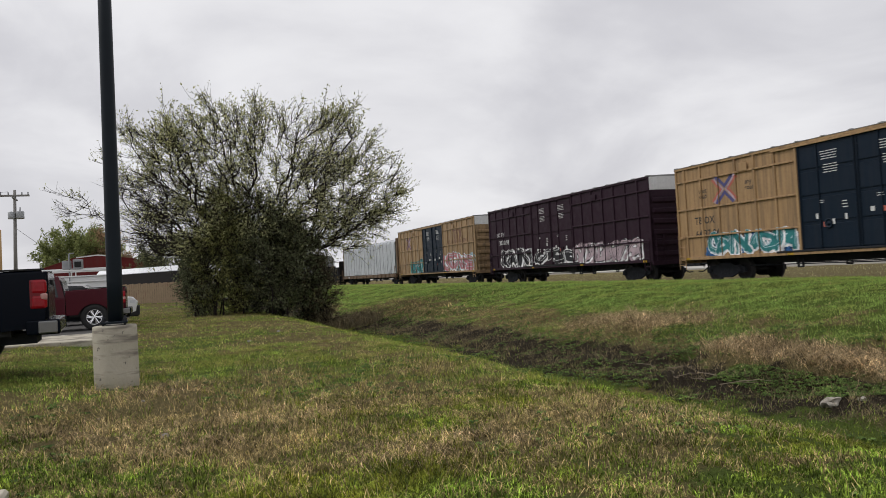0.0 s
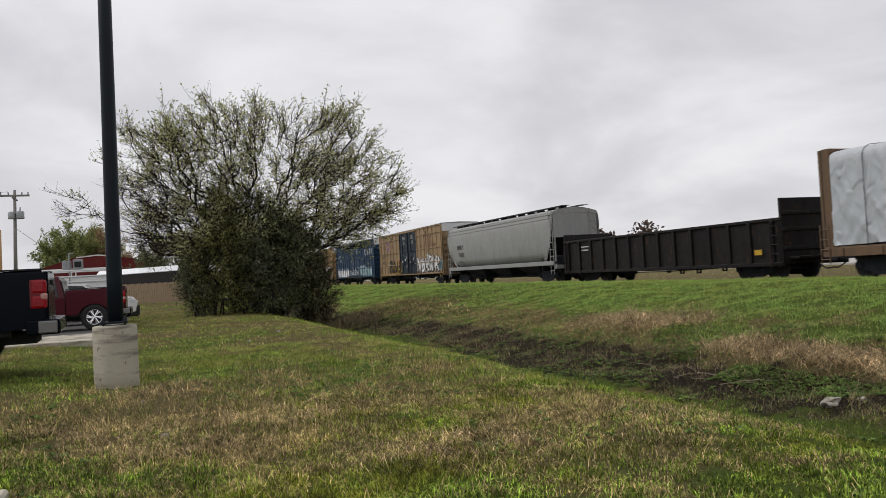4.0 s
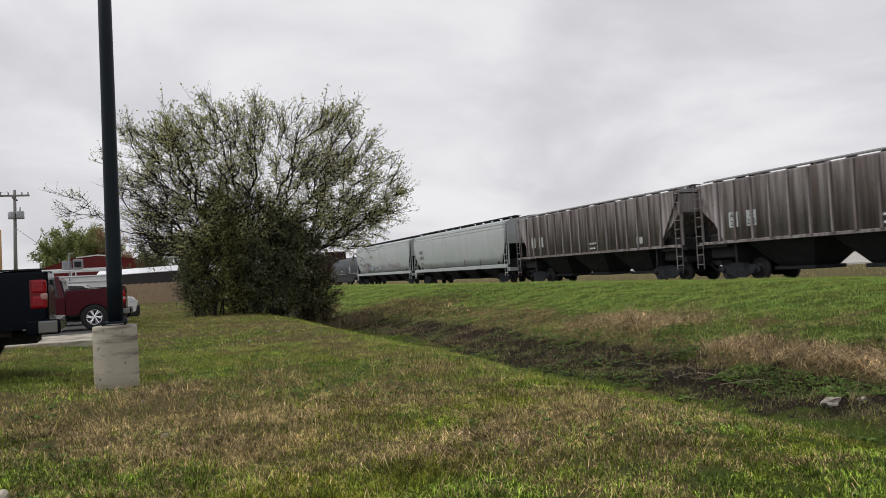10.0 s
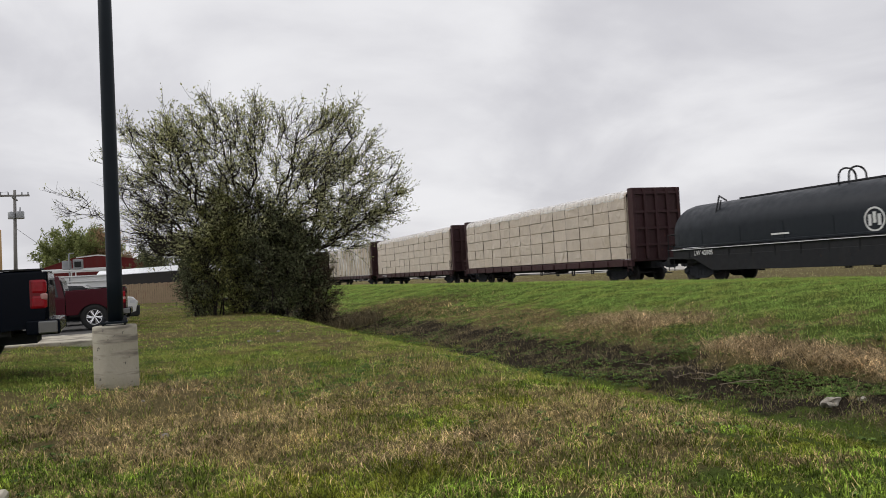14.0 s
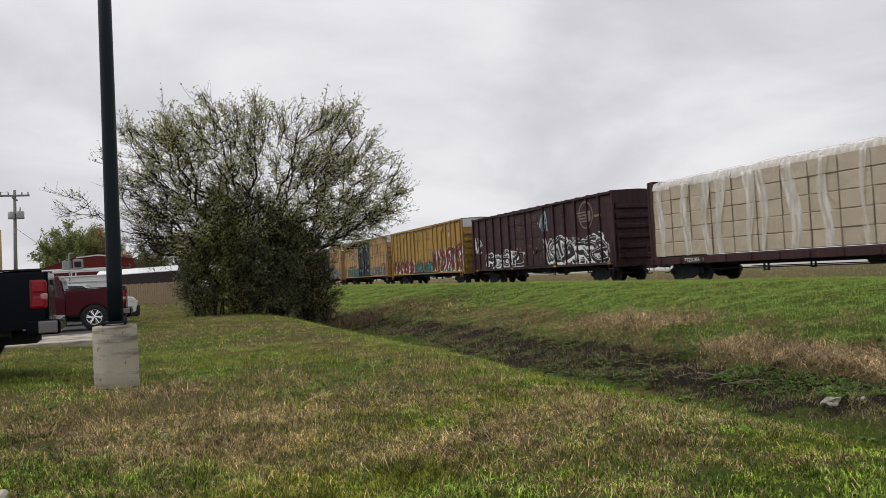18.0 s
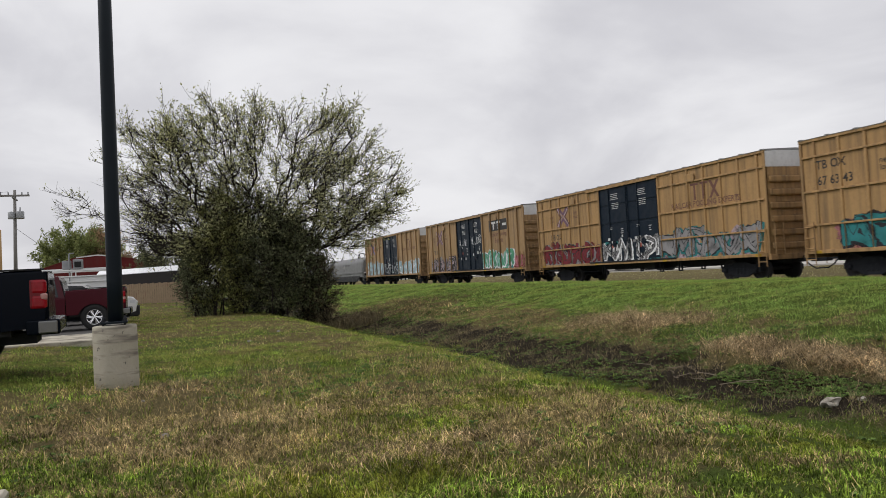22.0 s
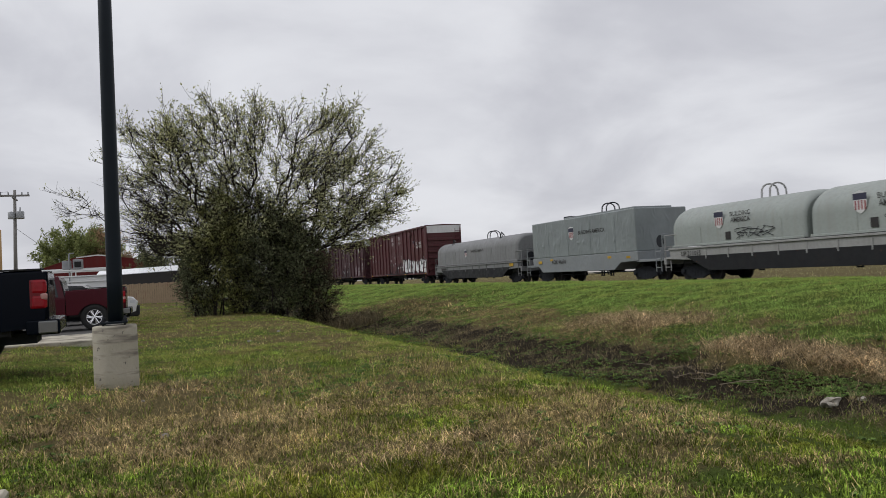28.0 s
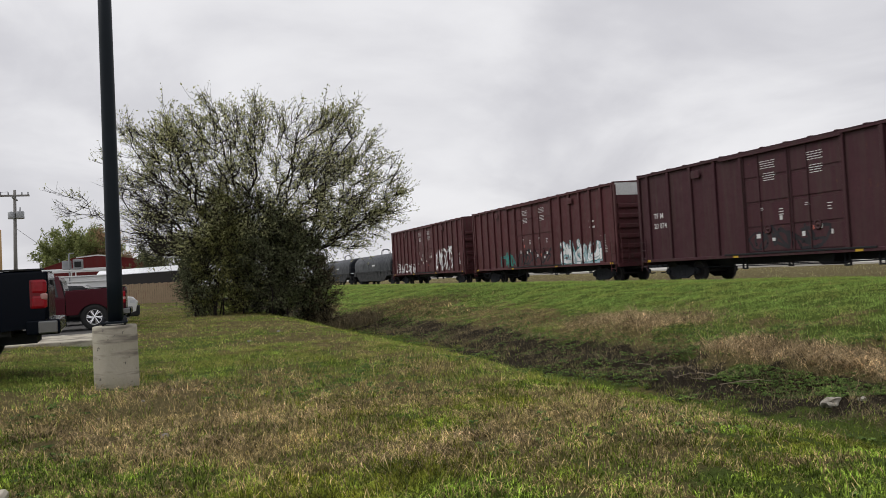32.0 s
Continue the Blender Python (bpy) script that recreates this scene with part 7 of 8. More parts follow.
t, h, rb = boxcar("tan steel boxcar with dark doors and large white graffiti letters", -189.45, -170.9, TAN3, door_mat=NAVY)
slogan(t, h, rb)
marks(t, h, rb, "TB OX", "63 18 07", 1.35, 3.35)
experts(t, h, rb)
graffiti(t, 2.8, 8.0, 1.05, 2.75, ("white", "black", "white", "white"), 13, WY, rb, fat=0.36, count=5, cloud=False)
graffiti(t, -h + 1.4, -2.5, 1.05, 2.05, ("lilac", "red", "pink", "white"), 14, WY, rb, fat=0.3, count=8)

for a, b in ((-208.3, -191.3), (-225.9, -208.9 - 0.6)):
    t, h = hopper("sooty grey ribbed covered hopper with stained sides", a, b, HOPPER_OLD, "ribbed", 4.02, 1.62, 3)
    bars(t, -h + 2.2, 2.45, 0.7, 0.75, 1, HOPPER_WHITE, -1.55, 1, "patch")
    bars(t, -h + 3.2, 2.45, 0.7, 0.75, 1, HOPPER_WHITE, -1.55, 1, "patch")
    if a == -208.3:
        for text, xx, zz in (("AE", -h + 2.2, 2.60), ("X", -h + 3.2, 2.60), ("25", -h + 2.2, 2.30), ("230", -h + 3.2, 2.30)):
            word(t, text, xx, zz, 0.30, LETTER_K, -1.557)
    bars(t, h - 4.2, 2.0, 0.5, 0.4, 1, LETTER_K, -1.55, 1, "patch")
    bars(t, h - 3.1, 2.0, 0.5, 0.4, 1, HOPPER_WHITE, -1.55, 2, "patch")
    bars(t, 0.8, 1.95, 0.7, 0.5, 2, LETTER_W, -1.55, 2)

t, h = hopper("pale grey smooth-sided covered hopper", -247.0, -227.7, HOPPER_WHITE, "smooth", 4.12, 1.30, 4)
word(t, "EQUX", -h + 1.9, 2.75, 0.36, LETTER_K, -1.605)
word(t, "632030", -h + 2.0, 2.3, 0.36, LETTER_K, -1.605)
bars(t, -h + 2.2, 1.8, 0.9, 0.22, 2, LETTER_FADED, -1.605, 3)
for x in (-5.4, -1.8, 2.2, 5.2):
    part("rust_streak", bev(boxed(x, x + 0.10, -1.60, -1.585, 1.33, 1.85), 0.01), DECK_TAN, t)
t, h = hopper("pale grey smooth-sided covered hopper with worn grey graffiti", -268.1, -248.4, HOPPER_WHITE, "smooth", 4.10, 1.30, 4)
word(t, "CBFX", -h + 1.8, 2.72, 0.36, LETTER_K, -1.605)
word(t, "491005", -h + 1.9, 2.28, 0.36, LETTER_K, -1.605)
graffiti(t, -h + 2.4, -h + 5.8, 1.4, 2.5, ("grey", "lilac", "grey", "grey"), 15, -1.60, fat=0.1, cloud=False)
for x in (-3.2, -0.1, 3.6):
    bars(t, x, 1.85, 1.6, 0.6, 1, SPRAY["blotch"], -1.60, 4, "paint_patch")
graffiti(t, -2.2, -0.9, 1.45, 2.1, ("grey", "grey", "grey", "grey"), 16, -1.60, fat=0.12, cloud=False, count=2)
graffiti(t, 0.9, h - 3.0, 1.45, 2.1, ("grey", "lilac", "grey", "grey"), 17, -1.60, fat=0.1, cloud=False)


def hood_profile(w, z0, z1, corner):
    """Half round-shouldered section of a coil hood."""
    pts = [(-w, z0), (-w, z1 - corner)]
    for k in range(1, 7):
        a = math.pi / 2 * k / 6
        pts.append((-w + corner * (1 - math.cos(a)) * 1.25, z1 - corner + corner * math.sin(a)))
    return pts + [(-x, z) for x, z in reversed(pts)]


def hood(t, x0, x1, mat, z0=1.5, z1=3.2, w=1.42, corner=0.75, name="hood", taper=0.0):
    """A steel coil hood: a round-shouldered shell with softened ends."""
    prof = hood_profile(w, z0, z1, corner)
    V, F = [], []
    n = len(prof)
    xs = [(x0, 0.80), (x0 + 0.06, 0.90), (x0 + 0.18, 0.965), (x0 + 0.40, 1.0), (x1 - 0.40, 1.0), (x1 - 0.18, 0.965), (x1 - 0.06, 0.90), (x1, 0.80)]
    for x, k in xs:
        for y, z in prof:
            V.append((x, y * (0.5 + 0.5 * k), z0 + (z - z0) * (0.45 + 0.55 * k)))
    for i in range(len(xs) - 1):
        for j in range(n - 1):
            F.append((i * n + j, (i + 1) * n + j, (i + 1) * n + j + 1, i * n + j + 1))
    bm = B()
    vs = [bm.verts.new(v) for v in V]
    for f in F:
        bm.faces.new([vs[i] for i in f]).smooth = True
    bm.faces.new(vs[:n][::-1])
    bm.faces.new(vs[-n:])
    bmesh.ops.recalc_face_normals(bm, faces=bm.faces[:])
    hd = part(name, bm, mat, t, "round-shouldered steel hood")
    part("hood_rim", bev(boxed(x0 + 0.02, x1 - 0.02, -w - 0.03, -w + 0.02, z0 - 0.02, z0 + 0.07), 0.01), mat, hd)
    for x in np.arange(x0 + 2.0, x1 - 1.0, 2.3):
        part("hood_seam", bev(boxed(x - 0.02, x + 0.02, -w - 0.012, -w + 0.01, z0 + 0.06, z1 - corner), 0.004), mat, hd)
    return hd


def lift_hoops(hd, x, z, mat):
    for dx in (-0.22, 0.22):
        bm = B()
        pts = [Vector((x + dx, 0.42 * math.cos(a), z - 0.05 + 0.58 * max(0, math.sin(a)) ** 0.5)) for a in [math.pi * k / 8 for k in range(9)]]
        for a, b in zip(pts, pts[1:]):
            tube(bm, a, b, 0.035, 6)
        part("lifting_hoop", bm, mat, hd)


def guide_arm(hd, x, z, mat, w=1.42):
    bm = B()
    tube(bm, (x, -w + 0.12, z - 0.75), (x, -w + 0.50, z + 0.42), 0.035, 6)
    tube(bm, (x, -w + 0.50, z + 0.38), (x + 0.42, -w + 0.50, z + 0.16), 0.035, 6)
    tube(bm, (x + 0.18, -w + 0.12, z - 0.8), (x + 0.08, -w + 0.50, z + 0.2), 0.03, 6)
    part("guide_arm", bm, mat, hd)


def coil_car(label, left, right, hood_mat, body_mat, hoods, z1=3.2, platform=0.95, z0=1.5, corner=0.75):
    t, half = car(label, "coil car", left - platform * 0.4, right + platform * 0.6)
    part("trough", boxed(-half + 1.1, half - 1.1, -1.25, 1.25, 0.80, z0 - 0.08), BLACK, t)
    for s in (-1, 1):
        y0, y1 = sorted((s * 1.30, s * 1.50))
        part("side_sill", bev(extrude(B(), [(-half + 0.5, 1.02), (-half + 2.9, 0.92), (half - 2.9, 0.92), (half - 0.5, 1.02), (half - 0.5, z0 - 0.06), (-half + 0.5, z0 - 0.06)], "y", y0, y1), 0.015), body_mat, t)
        part("sill_web", bev(extrude(B(), [(-half + 1.6, 1.12), (-half + 3.1, 0.48), (half - 3.1, 0.48), (half - 1.6, 1.12)], "y", *sorted((s * 1.40, s * 1.515))), 0.01), BLACK, t, "dark lower sill web")
        part("top_ledge", bev(boxed(-half + 0.45, half - 0.45, *sorted((s * 1.36, s * 1.56)), z0 - 0.12, z0 - 0.04), 0.01), body_mat, t)
        part("end_platform", bev(boxed(*sorted((s * half, s * (half - 1.5))), -1.45, 1.45, 1.02, 1.12), 0.01), body_mat, t)
        part("end_sill", bev(boxed(*sorted((s * half, s * (half - 0.18))), -1.48, 1.48, 0.80, 1.10), 0.015), body_mat, t)
        for yy in (-1.42, 1.42):
            ladder(t, s * (half - 0.3), yy * 1.03, 0.5, 1.6, body_mat, w=0.4)
        e, c = s * (half - 0.06), s * (half - 0.9)
        for yy in (-1.4, -0.5, 0.5, 1.4):
            part("rail_post", tube(B(), (e, yy, 1.1), (e, yy, 2.1), 0.025, 5), body_mat, t)
        for zz in (1.6, 2.1):
            part("end_rail", tube(B(), (e, -1.4, zz), (e, 1.4, zz), 0.025, 5), body_mat, t, "tube hand rail")
        for yy in (-1.4, 1.4):
            part("side_rail", tube(tube(B(), (e, yy, 2.1), (c, yy, 2.1), 0.025, 5), (c, yy, 1.1), (c, yy, 2.1), 0.025, 5), body_mat, t, "bent tube hand rail")
    stock("brake_wheel", "cb", lambda: lathe(B(), [(0.27, 0), (0.29, 0.02), (0.27, 0.04), (0.24, 0.03), (0.06, 0.05), (0.05, 0.02)], 16, "y"), STEEL, t, (half - 0.45, -0.55, 1.75), math.pi / 2)
    part("brake_stand", bev(boxed(half - 0.65, half - 0.46, -0.66, -0.44, 1.1, 1.95), 0.015), body_mat, t)
    n = 11
    for i in range(n):
        stock("sill_gusset", "s", lambda: bev(boxed(-0.03, 0.03, -0.018, 0.02, 0.98, 1.38), 0.006), body_mat, t, (-half + 1.6 + i * (2 * half - 3.2) / (n - 1), -1.51, 0))
    out = []
    for a, b in hoods:
        out.append(hood(t, a, b, hood_mat, z0, z1, corner=corner))
    running_gear(t, half, 1.75, 0.75, 0.55)
    return t, half, out


# black coil car
t, h, hd = coil_car("black coil car with a long rounded hood", -283.2, -268.4, COIL_BLACK, BLACK, ((-7.45, 7.0),), 3.37, corner=1.15)
lift_hoops(hd[0], 1.05, 3.37, BLACK)
part("top_rail", bev(boxed(-4.6, 6.4, -0.09, 0.09, 3.36, 3.44), 0.015), BLACK, hd[0], "long rail along the crown of the hood")
for x in (-4.8, 3.4, 6.1):
    guide_arm(hd[0], x, 3.15, BLACK)
bm = B()
for k in range(24):
    a0, a1 = k * math.pi / 12, (k + 1) * math.pi / 12
    bm.faces.new([bm.verts.new((rr * math.cos(a), -0.004, rr * math.sin(a))) for rr, a in ((0.34, a0), (0.40, a0), (0.40, a1), (0.34, a1))])
for k in range(3):
    box(bm, -0.24 + 0.18 * k, -0.12 + 0.18 * k, -0.006, -0.002, -0.20 + 0.08 * (k % 2), 0.16 + 0.08 * (k % 2))
bmesh.ops.recalc_face_normals(bm, faces=bm.faces[:])
part("emblem", bm, LETTER_W, t, "round white line emblem", at=(3.1, -1.44, 1.95))["kind"] = "stuff"
word(t, "LW 42005", -h + 2.6, 1.22, 0.28, LETTER_W, -1.535)
part("painted_line", boxed(-h + 0.5, h - 0.5, -1.572, -1.563, 1.40, 1.425), LETTER_W, t, "thin white painted line")
bars(t, -1.0, 1.75, 0.9, 0.08, 1, LETTER_W, -1.44, 2)

wrapped_flat("centre-beam flatcar with white-wrapped lumber packs", -308.1, -286.3, DECK_RED, WRAP_WHITE, 4.56, DECK_RED, 21, 0.02, True, 14)
wrapped_flat("centre-beam flatcar with white-wrapped lumber packs", -333.0, -310.9, DECK_RED, WRAP_WHITE, 4.58, DECK_RED, 22, 0.02, True, 14)
word(bpy.data.objects[CARS[-1][0].name], "TTZX 857440", -8.0, 0.95, 0.26, LETTER_W, -1.575)
t, h = wrapped_flat("flatcar with lumber packs under loose clear film", -357.3, -335.4, DECK_RED, WRAP_FILM, 4.62, DECK_RED, 23, 0.05, True, 16, 16)
word(t, "TTZX 85664", -h + 3.2, 0.95, 0.24, LETTER_W, -1.53)

t, h, rb = boxcar("dark brown steel boxcar with white graffiti lettering", -378.7, -360.1, BROWN, "post", doors=(-3.2, 1.6), eave=4.58, end_top=False, posts=1.25, roof=BROWN, stencil=LETTER_FADED)
graffiti(t, -h + 2.4, -1.4, 1.05, 2.1, ("black", "white", "black", "white"), 17, WY, rb, rib_w=0.16, fat=0.24)
graffiti(t, 1.6, 8.4, 1.05, 2.6, ("black", "white", "grey", "white"), 18, WY, rb, rib_w=0.16, fat=0.26, count=6)
graffiti(t, -h + 0.3, -h + 1.5, 2.1, 3.3, ("white", "grey", "grey", "white"), 19, WY, rb, rib_w=0.16, fat=0.1, count=2, cloud=False)
graffiti(t, 0.9, 2.1, 3.0, 4.2, ("sky", "blue", "blue", "sky"), 20, WY, rb, rib_w=0.16, fat=0.16, count=2, cloud=False)
bm = B()
for k in range(28):
    a0, a1 = k * math.pi / 14, (k + 1) * math.pi / 14
    bm.faces.new([bm.verts.new((rr * math.cos(q), -0.004, rr * math.sin(q))) for rr, q in ((0.66, a0), (0.74, a0), (0.74, a1), (0.66, a1))])
for k, (xa, xb) in enumerate(((-0.95, 0.1), (-0.85, 0.2), (-0.75, 0.3), (-0.65, 0.45))):
    box(bm, xa, xb, -0.008, -0.005, 0.12 - 0.16 * k, 0.20 - 0.16 * k)
box(bm, 0.2, 0.5, -0.012, -0.009, -0.30, 0.20)
box(bm, 0.85, 1.55, -0.008, -0.005, -0.18, -0.06)
bmesh.ops.recalc_face_normals(bm, faces=bm.faces[:])
conform(bm, 6.5, 3.62, WY - 0.003, rb, 0.16, 0.05)
part("emblem", bm, plain("faded_beige_emblem_paint", (0.20, 0.14, 0.125), 0.7, 0, 0.25), t, "faded beige ring emblem")["kind"] = "stuff"

t, h, rb = boxcar("yellow steel boxcar with red, white and teal graffiti", -399.5, -380.7, YELLOW, "post", doors=(-2.4, 2.5), posts=1.05, stencil=LETTER_FADED)
shield(t, 6.4, 4.05, 0.55, WY, rb)
marks(t, h, rb, "UP", "70 03 83", 1.9, 4.0, 0.36)
graffiti(t, -h + 0.9, -2.6, 1.02, 2.25, ("red", "black", "teal", "white"), 22, WY, rb, rib_w=0.16, fat=0.34, count=7)
graffiti(t, -2.6, 2.6, 1.05, 2.0, ("teal", "black", "teal", "black"), 23, WY, fat=0.22, count=5)
graffiti(t, 2.5, 9.0, 1.02, 2.85, ("red", "black", "teal", "white"), 24, WY, rb, rib_w=0.16, fat=0.27, count=7)

t, h, rb = boxcar("tan steel boxcar with dark doors and teal graffiti", -419.9, -401.1, TAN3, door_mat=NAVY)
slogan(t, h, rb, dx=1.7)
marks(t, h, rb, "TB OX", "67 63 43", 1.3, 3.95)
experts(t, h, rb)
graffiti(t, -h + 1.7, -h + 6.9, 1.02, 2.1, ("teal", "black", "pink", "teal"), 25, WY, rb, fat=0.36, count=6)
graffiti(t, 2.7, 8.4, 1.05, 2.1, ("grey", "black", "lilac", "grey"), 26, WY, rb, fat=0.24)

t, h, rb = boxcar("tan steel boxcar with dark doors and dark red graffiti", -440.4, -421.6, TAN3, door_mat=NAVY)
slogan(t, h, rb, True)
marks(t, h, rb, "TB OX", "67 53 81", 2.2, 2.6)
experts(t, h, rb)
graffiti(t, -h + 0.8, -2.5, 1.02, 2.2, ("red", "black", "red", "grey"), 27, WY, rb, fat=0.36, count=7)
graffiti(t, 2.6, 8.9, 1.02, 2.3, ("grey", "black", "lilac", "teal"), 28, WY, rb, fat=0.3, count=6)
graffiti(t, -2.3, 2.4, 1.1, 2.3, ("grey", "black", "teal", "white"), 48, WY, fat=0.12, count=6)

t, h, rb = boxcar("tan ribbed boxcar with dark doors and a white sign", -460.95, -442.3, TAN, "post", door_mat=NAVY, posts=1.4)
slogan(t, h, rb, True)
marks(t, h, rb, "TB OX", "66 03 67", 2.2, 2.6)
bm = B()
box(bm, -1.5, 1.5, -0.003, 0, -0.36, 0.36)
for k in range(2):
    box(bm, -1.2 + 0.8 * k, -0.55 + 0.8 * k, -0.006, -0.004, 0.12, 0.26, 1)
    box(bm, -0.98 + 0.8 * k, -0.78 + 0.8 * k, -0.009, -0.007, -0.26, 0.26, 1)
box(bm, 0.55, 1.15, -0.006, -0.004, -0.08, 0.08, 1)
conform(bm, 5.4, 3.95, WY - 0.003, rb, 0.16, 0.05)
part("sign", bm, [LETTER_K, LETTER_W], t, "black sign with plain white bars")
for i, text in enumerate(("Railcar Pooling", "Experts")):
    word(t, text, 5.3, 3.35 - 0.42 * i, 0.42, LETTER_FADED, WY, rb, rib_w=0.16)
graffiti(t, 2.6, 7.4, 1.02, 2.3, ("green", "sky", "teal", "white"), 29, WY, rb, rib_w=0.16, fat=0.4, count=7)
graffiti(t, 7.4, 9.2, 1.05, 1.9, ("pink", "red", "pink", "pink"), 30, WY, rb, rib_w=0.16, count=2)
graffiti(t, -h + 1.0, -2.6, 1.05, 2.2, ("lilac", "black", "grey", "black"), 31, WY, rb, rib_w=0.16, fat=0.14, count=7)
graffiti(t, -1.9, -0.5, 2.75, 3.45, ("white", "white", "white", "white"), 32, WY, fat=0.07, cloud=False, count=4)
graffiti(t, 0.4, 2.2, 2.85, 3.5, ("white", "white", "white", "white"), 37, WY, fat=0.07, cloud=False, count=5)

t, h, rb = boxcar("tan ribbed boxcar with dark doors and washed-out white graffiti", -481.6, -462.9, TAN, "post", door_mat=NAVY, posts=1.4)
slogan(t, h, rb)
marks(t, h, rb, "TB OX", "66 74 83", 2.2, 2.6)
experts(t, h, rb)
graffiti(t, -h + 0.7, -2.5, 1.05, 2.35, ("sky", "grey", "white", "grey"), 33, WY, rb, rib_w=0.16, fat=0.28, count=6)
graffiti(t, -2.3, 2.4, 1.15, 2.2, ("white", "sky", "sky", "white"), 34, WY, fat=0.05, count=8, cloud=False)
graffiti(t, 2.6, 8.6, 1.05, 2.25, ("sky", "grey", "white", "white"), 35, WY, rb, rib_w=0.16, fat=0.28, count=6)

for a, b, num in ((-499.4, -483.8, "UP 210000"), (-516.6, -501.5, "UP 210416")):
    t, h, hd = coil_car("mid-grey coil car with a long rounded hood", a, b, COIL_GREY, COIL_GREY, ((-7.85, 7.55),), 3.22, 1.0)
    lift_hoops(hd[0], 2.1, 3.22, BLACK)
    guide_arm(hd[0], -4.3, 3.1, BLACK)
    guide_arm(hd[0], 4.6, 3.1, BLACK)
    shield(t, -1.3, 2.3, 0.46, -1.44)
    word(t, "BUILDING AMERICA", 0.6, 2.4, 0.26, LETTER_K, -1.44)
    word(t, num, -h + 2.0, 1.22, 0.24, LETTER_K, -1.535)
    bars(t, 3.0, 1.25, 0.25, 0.15, 1, LETTER_W, -1.535, 2)

t, h, hd = coil_car("pale green-grey coil car with two rounded hoods", -535.1, -519.3, COIL_PALE, HOPPER_GREY, ((-7.8, -0.12), (0.12, 7.8)), 3.27, 1.0, 1.55, 0.95)
for x in (-3.0, 3.9):
    lift_hoops(hd[0] if x < 0 else hd[1], x, 3.27, HOPPER_GREY)
    shield(t, x - 1.6, 2.55, 0.62, -1.44)
    word(t, "BUILDING", x - 0.35, 2.68, 0.26, LETTER_K, -1.44)
    word(t, "AMERICA", x - 0.35, 2.44, 0.26, LETTER_K, -1.44)
    bars(t, x - 1.1, 1.85, 0.4, 0.4, 1, LETTER_K, -1.44, 1, "patch")
    graffiti(t, x - 0.6, x + 1.4, 1.65, 2.2, ("black", "black", "black", "black"), 36, -1.45, fat=0.04, cloud=False, count=3)
word(t, "UP 211015", -h + 2.0, 1.22, 0.3, LETTER_K, -1.535)
bars(t, h - 1.1, 1.25, 1.0, 0.3, 1, SPRAY["yellow"], -1.535, 1)

# silver car with a slab-sided load cover
t, h = car("silver-grey coil car with a slab-sided cover", "coil car", -549.6, -535.6)
bm = boxed(-5.95, 5.0, -1.48, 1.48, 1.5, 3.58)
cv = part("cover", bev(bm, 0.05, 2), CREASED, t, "creased silver-grey cover")
part("side_sill", bev(extrude(B(), [(-6.0, 1.5), (-6.0, 1.05), (-5.3, 1.0), (-4.8, 0.65), (3.0, 0.65), (3.6, 1.0), (5.1, 1.05), (5.1, 1.5)], "y", -1.5, 1.5), 0.02), COIL_SILVER, t)
for s in (-1, 1):
    part("end_platform", bev(boxed(*sorted((s * h, s * 4.9)), -1.45, 1.45, 0.98, 1.10), 0.01), COIL_SILVER, t)
    e = s * (h - 0.06)
    for yy in (-1.4, -0.5, 0.5, 1.4):
        part("rail_post", tube(B(), (e, yy, 1.1), (e, yy, 2.2), 0.025, 5), COIL_SILVER, t)
    for zz in (1.6, 2.2):
        part("end_rail", tube(B(), (e, -1.4, zz), (e, 1.4, zz), 0.025, 5), COIL_SILVER, t)
    ladder(t, s * (h - 0.3), -1.47, 0.5, 1.6, COIL_SILVER, w=0.4)
bm = B()
lathe(bm, [(0.27, 0), (0.29, 0.02), (0.27, 0.04), (0.24, 0.03), (0.06, 0.05), (0.05, 0.02)], 16, "y")
part("brake_wheel", bm, STEEL, t, at=(6.2, -1.0, 1.9))
for x in (-3.9, -1.6, 0.8, 3.2):
    part("cover_seam", bev(boxed(x - 0.02, x + 0.02, -1.495, -1.47, 1.5, 3.4), 0.004), CREASED, cv)
bm = B()
box(bm, -4.0, -3.4, -0.35, 0.35, 3.58, 3.86)
part("roof_plate", bev(boxed(-2.6, 4.4, -1.1, 1.1, 3.575, 3.70), 0.02), CREASED, cv)
part("vent_box", bev(bm, 0.02), BLACK, cv)
lift_hoops(cv, 0.6, 3.70, BLACK)
shield(t, -1.2, 2.75, 0.62, -1.485)
word(t, "BUILDING AMERICA", 0.9, 2.72, 0.30, LETTER_K, -1.485)
word(t, "AOK 44610", -2.7, 1.22, 0.34, LETTER_K, -1.535)
bars(t, -5.0, 1.25, 0.6, 0.2, 1, SPRAY["yellow"], -1.535, 1)
for x, zz in ((-3.6, 1.35), (2.6, 1.3), (4.3, 1.25)):
    bars(t, x, zz, 0.35, 0.14, 1, SPRAY["yellow"], -1.505, 2)
running_gear(t, h, 1.9, 0.75, 0.5)

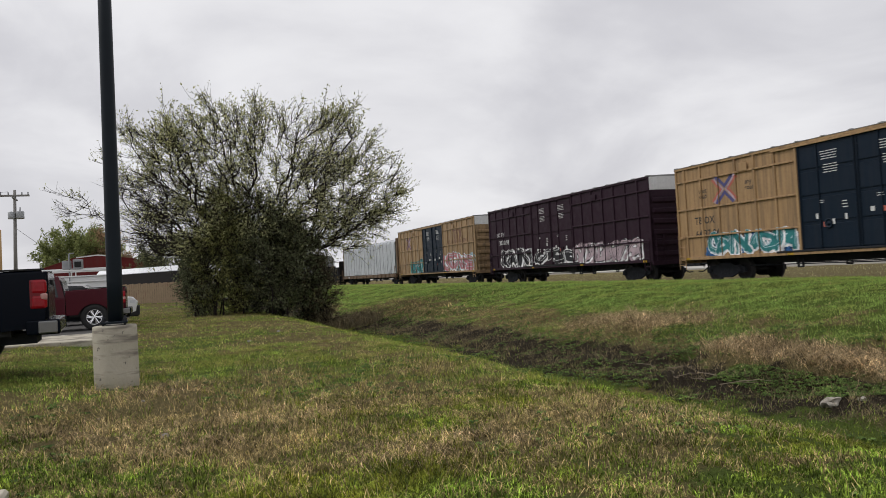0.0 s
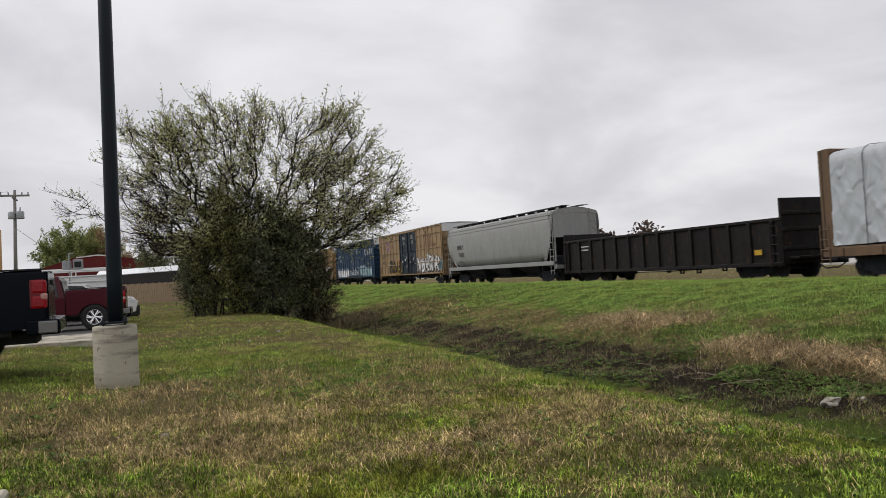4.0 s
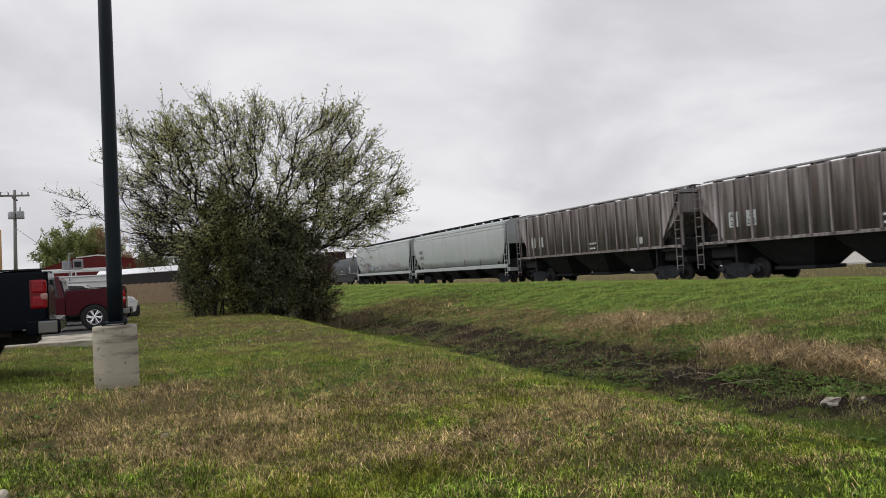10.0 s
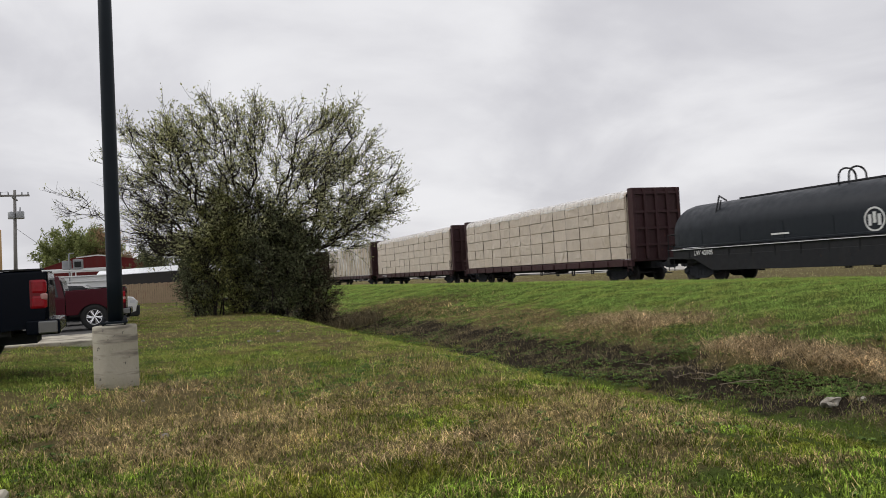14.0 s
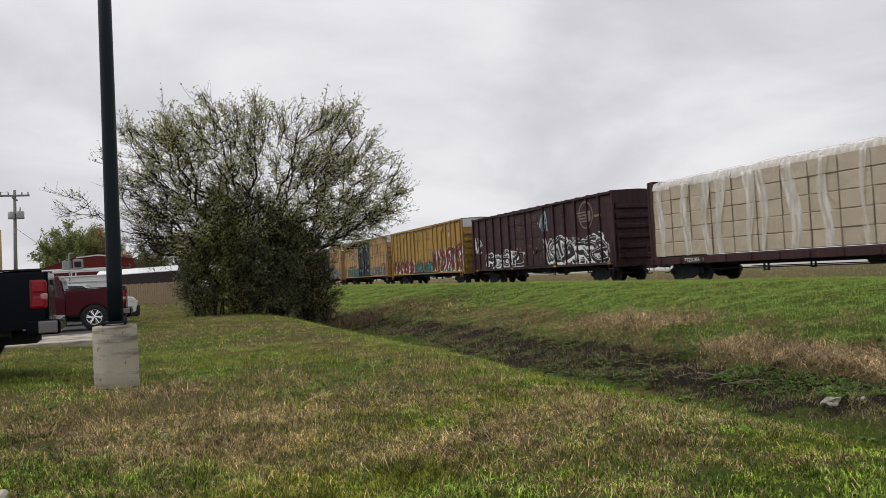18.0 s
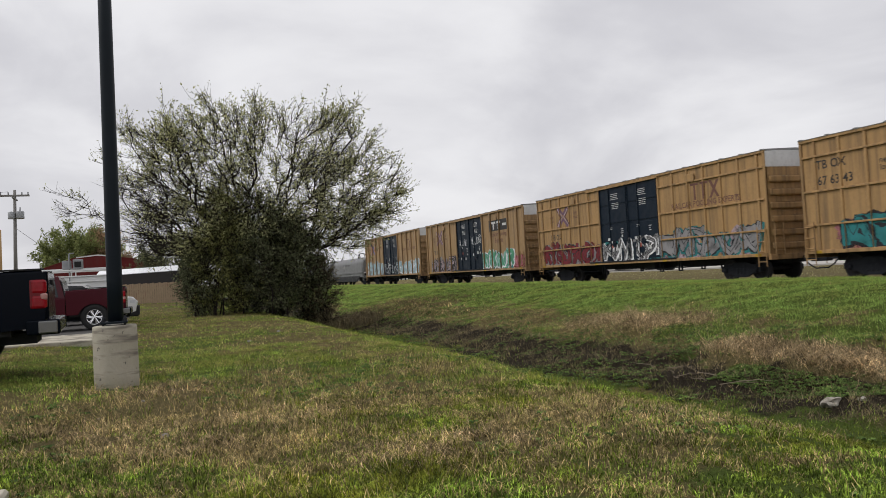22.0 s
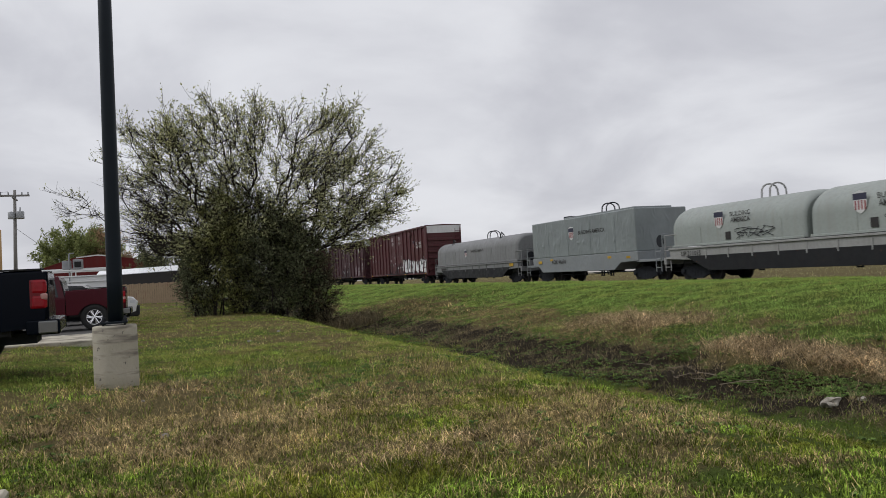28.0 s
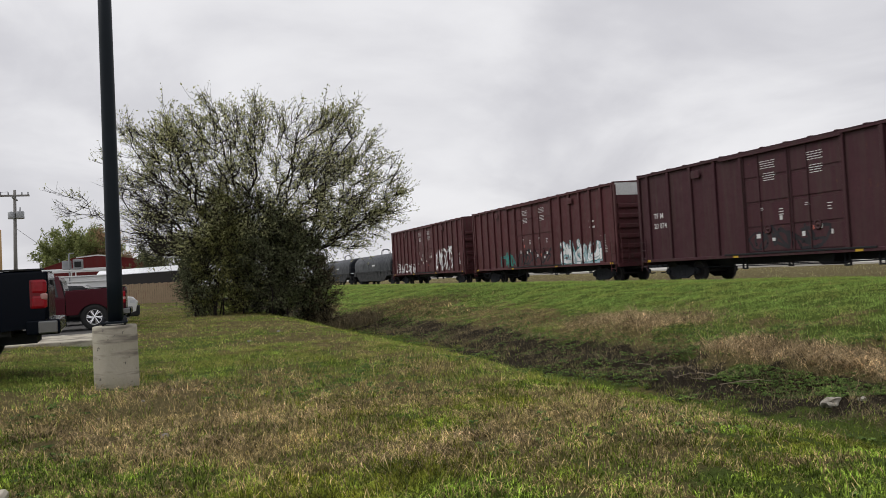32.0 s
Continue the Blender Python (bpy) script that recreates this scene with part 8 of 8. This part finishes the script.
t, h, hd = coil_car("mid-grey coil car with a long rounded hood", -566.2, -550.9, COIL_GREY, COIL_GREY, ((-7.75, 7.5),), 3.25, 1.0)
lift_hoops(hd[0], 0.8, 3.25, BLACK)
guide_arm(hd[0], -4.9, 3.1, BLACK)
guide_arm(hd[0], 4.2, 3.1, BLACK)
shield(t, -1.3, 2.3, 0.48, -1.44)
word(t, "BUILDING AMERICA", 0.9, 2.4, 0.26, LETTER_K, -1.44)
bars(t, -h + 2.2, 1.22, 1.1, 0.2, 1, LETTER_K, -1.535, 2)
bars(t, h - 1.4, 1.25, 0.8, 0.25, 1, SPRAY["yellow"], -1.535, 1)

REDS = (
    ("oxide-red steel boxcar with bold white graffiti", -586.8, -568.2, RED, True),
    ("dull oxide-red steel boxcar with white stencilling", -608.0, -589.3, RED2, False),
    ("oxide-red steel boxcar with pale blue graffiti", -628.7, -610.0, RED, True),
    ("oxide-red steel boxcar with white graffiti tags", -649.4, -630.6, RED, False),
)
for i, (lab, a, b, m, light) in enumerate(REDS):
    t, h, rb = boxcar(lab, a, b, m, "post", doors=(-2.35, 2.4), eave=4.98, end_top=light or i == 1, posts=1.10 if i != 1 else 1.55, roof=m)
    if i == 0:
        word(t, "UP", -h + 0.9, 2.9, 0.34, LETTER_W, WY, rb, rib_w=0.16)
        word(t, "96 05 19", -h + 1.4, 2.45, 0.34, LETTER_W, WY, rb, rib_w=0.16)
        shield(t, 5.6, 3.55, 0.7, WY, rb)
        word(t, "BUILDING", 6.9, 3.62, 0.34, LETTER_W, WY, rb, rib_w=0.16)
        word(t, "AMERICA", 6.9, 3.32, 0.34, LETTER_W, WY, rb, rib_w=0.16)
        graffiti(t, 2.4, 8.9, 1.05, 2.35, ("white", "black", "grey", "white"), 41, WY, rb, rib_w=0.16, fat=0.36, count=6)
    elif i == 1:
        word(t, "TF M", -h + 1.4, 3.0, 0.34, LETTER_W, WY, rb, rib_w=0.16)
        word(t, "20 074", -h + 1.5, 2.55, 0.34, LETTER_W, WY, rb, rib_w=0.16)
        bars(t, 6.4, 3.9, 0.42, 0.62, 1, LETTER_W, WY - 0.005, 1, "placard")
        graffiti(t, 4.6, 6.8, 1.1, 2.2, ("lilac", "grey", "red", "lilac"), 42, WY, rb, rib_w=0.16, fat=0.1, cloud=False, count=3)
    elif i == 2:
        bars(t, 6.9, 3.1, 0.7, 0.6, 2, LETTER_W, WY - 0.005, 1, "placard")
        graffiti(t, 3.6, 7.6, 1.05, 2.4, ("white", "teal", "teal", "sky"), 43, WY, rb, rib_w=0.16, fat=0.24, count=4, cloud=False)
        graffiti(t, -4.8, -2.5, 1.05, 2.1, ("teal", "green", "green", "sky"), 44, WY, rb, rib_w=0.16, fat=0.16, count=3, cloud=False)
    else:
        graffiti(t, 2.9, 6.8, 1.05, 3.2, ("white", "grey", "grey", "white"), 45, WY, rb, rib_w=0.16, fat=0.14, count=3, cloud=False)
        graffiti(t, -h + 1.5, -2.5, 1.05, 1.9, ("white", "grey", "grey", "white"), 46, WY, rb, rib_w=0.16, fat=0.12, cloud=False)
    bars(t, h - 1.4, 2.2, 0.45, 0.6, 6, LETTER_W, WY - 0.005, i + 20)
    # black strokes stand for the dark stains low on the doors
    if i < 3:
        graffiti(t, -2.2, 2.3, 1.08, 2.1, ("black", "black", "black", "black"), 60 + i, WY, fat=0.10, count=5, cloud=False)

for a, b in ((-665.5, -650.0), (-683.0, -667.5)):
    t, h, hd = coil_car("black coil car with a long rounded hood", a - 0.3, b - 0.6, COIL_BLACK, BLACK, ((-7.6, 7.4),), 3.25, 0.95, corner=1.0)
    lift_hoops(hd[0], 1.0, 3.25, BLACK)
    bars(t, 1.0, 2.1, 1.6, 0.2, 1, LETTER_W, -1.44, 1)


# ---- what moves ----
def run(s):
    """How far the train has gone at s seconds: a slightly slowing 18 metres a second."""
    return 18.116 * s - 0.01385 * (s - 16) ** 2


def motions():
    """The cars roll along the track; their wheelsets turn while they pass the bank."""
    for t, middle in CARS:
        walk(t, [(s, pose(middle + run(s), TRACK_Y, 0)) for s in (0, 4, 8, 12, 16, 20, 24, 28, 32)])
    for wheel, offset, number in WHEELS:
        # from the gap behind the tree to the end of the bank, one row each 1/30 s
        place = CARS[number][1] + offset
        shown = [k for k in range(0, 961) if -78 < place + run(k / 30) < -12]
        here = Matrix.Translation(wheel.location.copy())
        rows = [(k / 30, here @ Matrix.Rotation((run(k / 30) / 0.457) % (2 * math.pi), 4, "Y")) for k in shown]
        if not rows:
            continue
        rows = ([(0, rows[0][1])] if shown[0] else []) + rows + ([(32, rows[-1][1])] if shown[-1] < 960 else [])
        walk(wheel, rows)


motions()
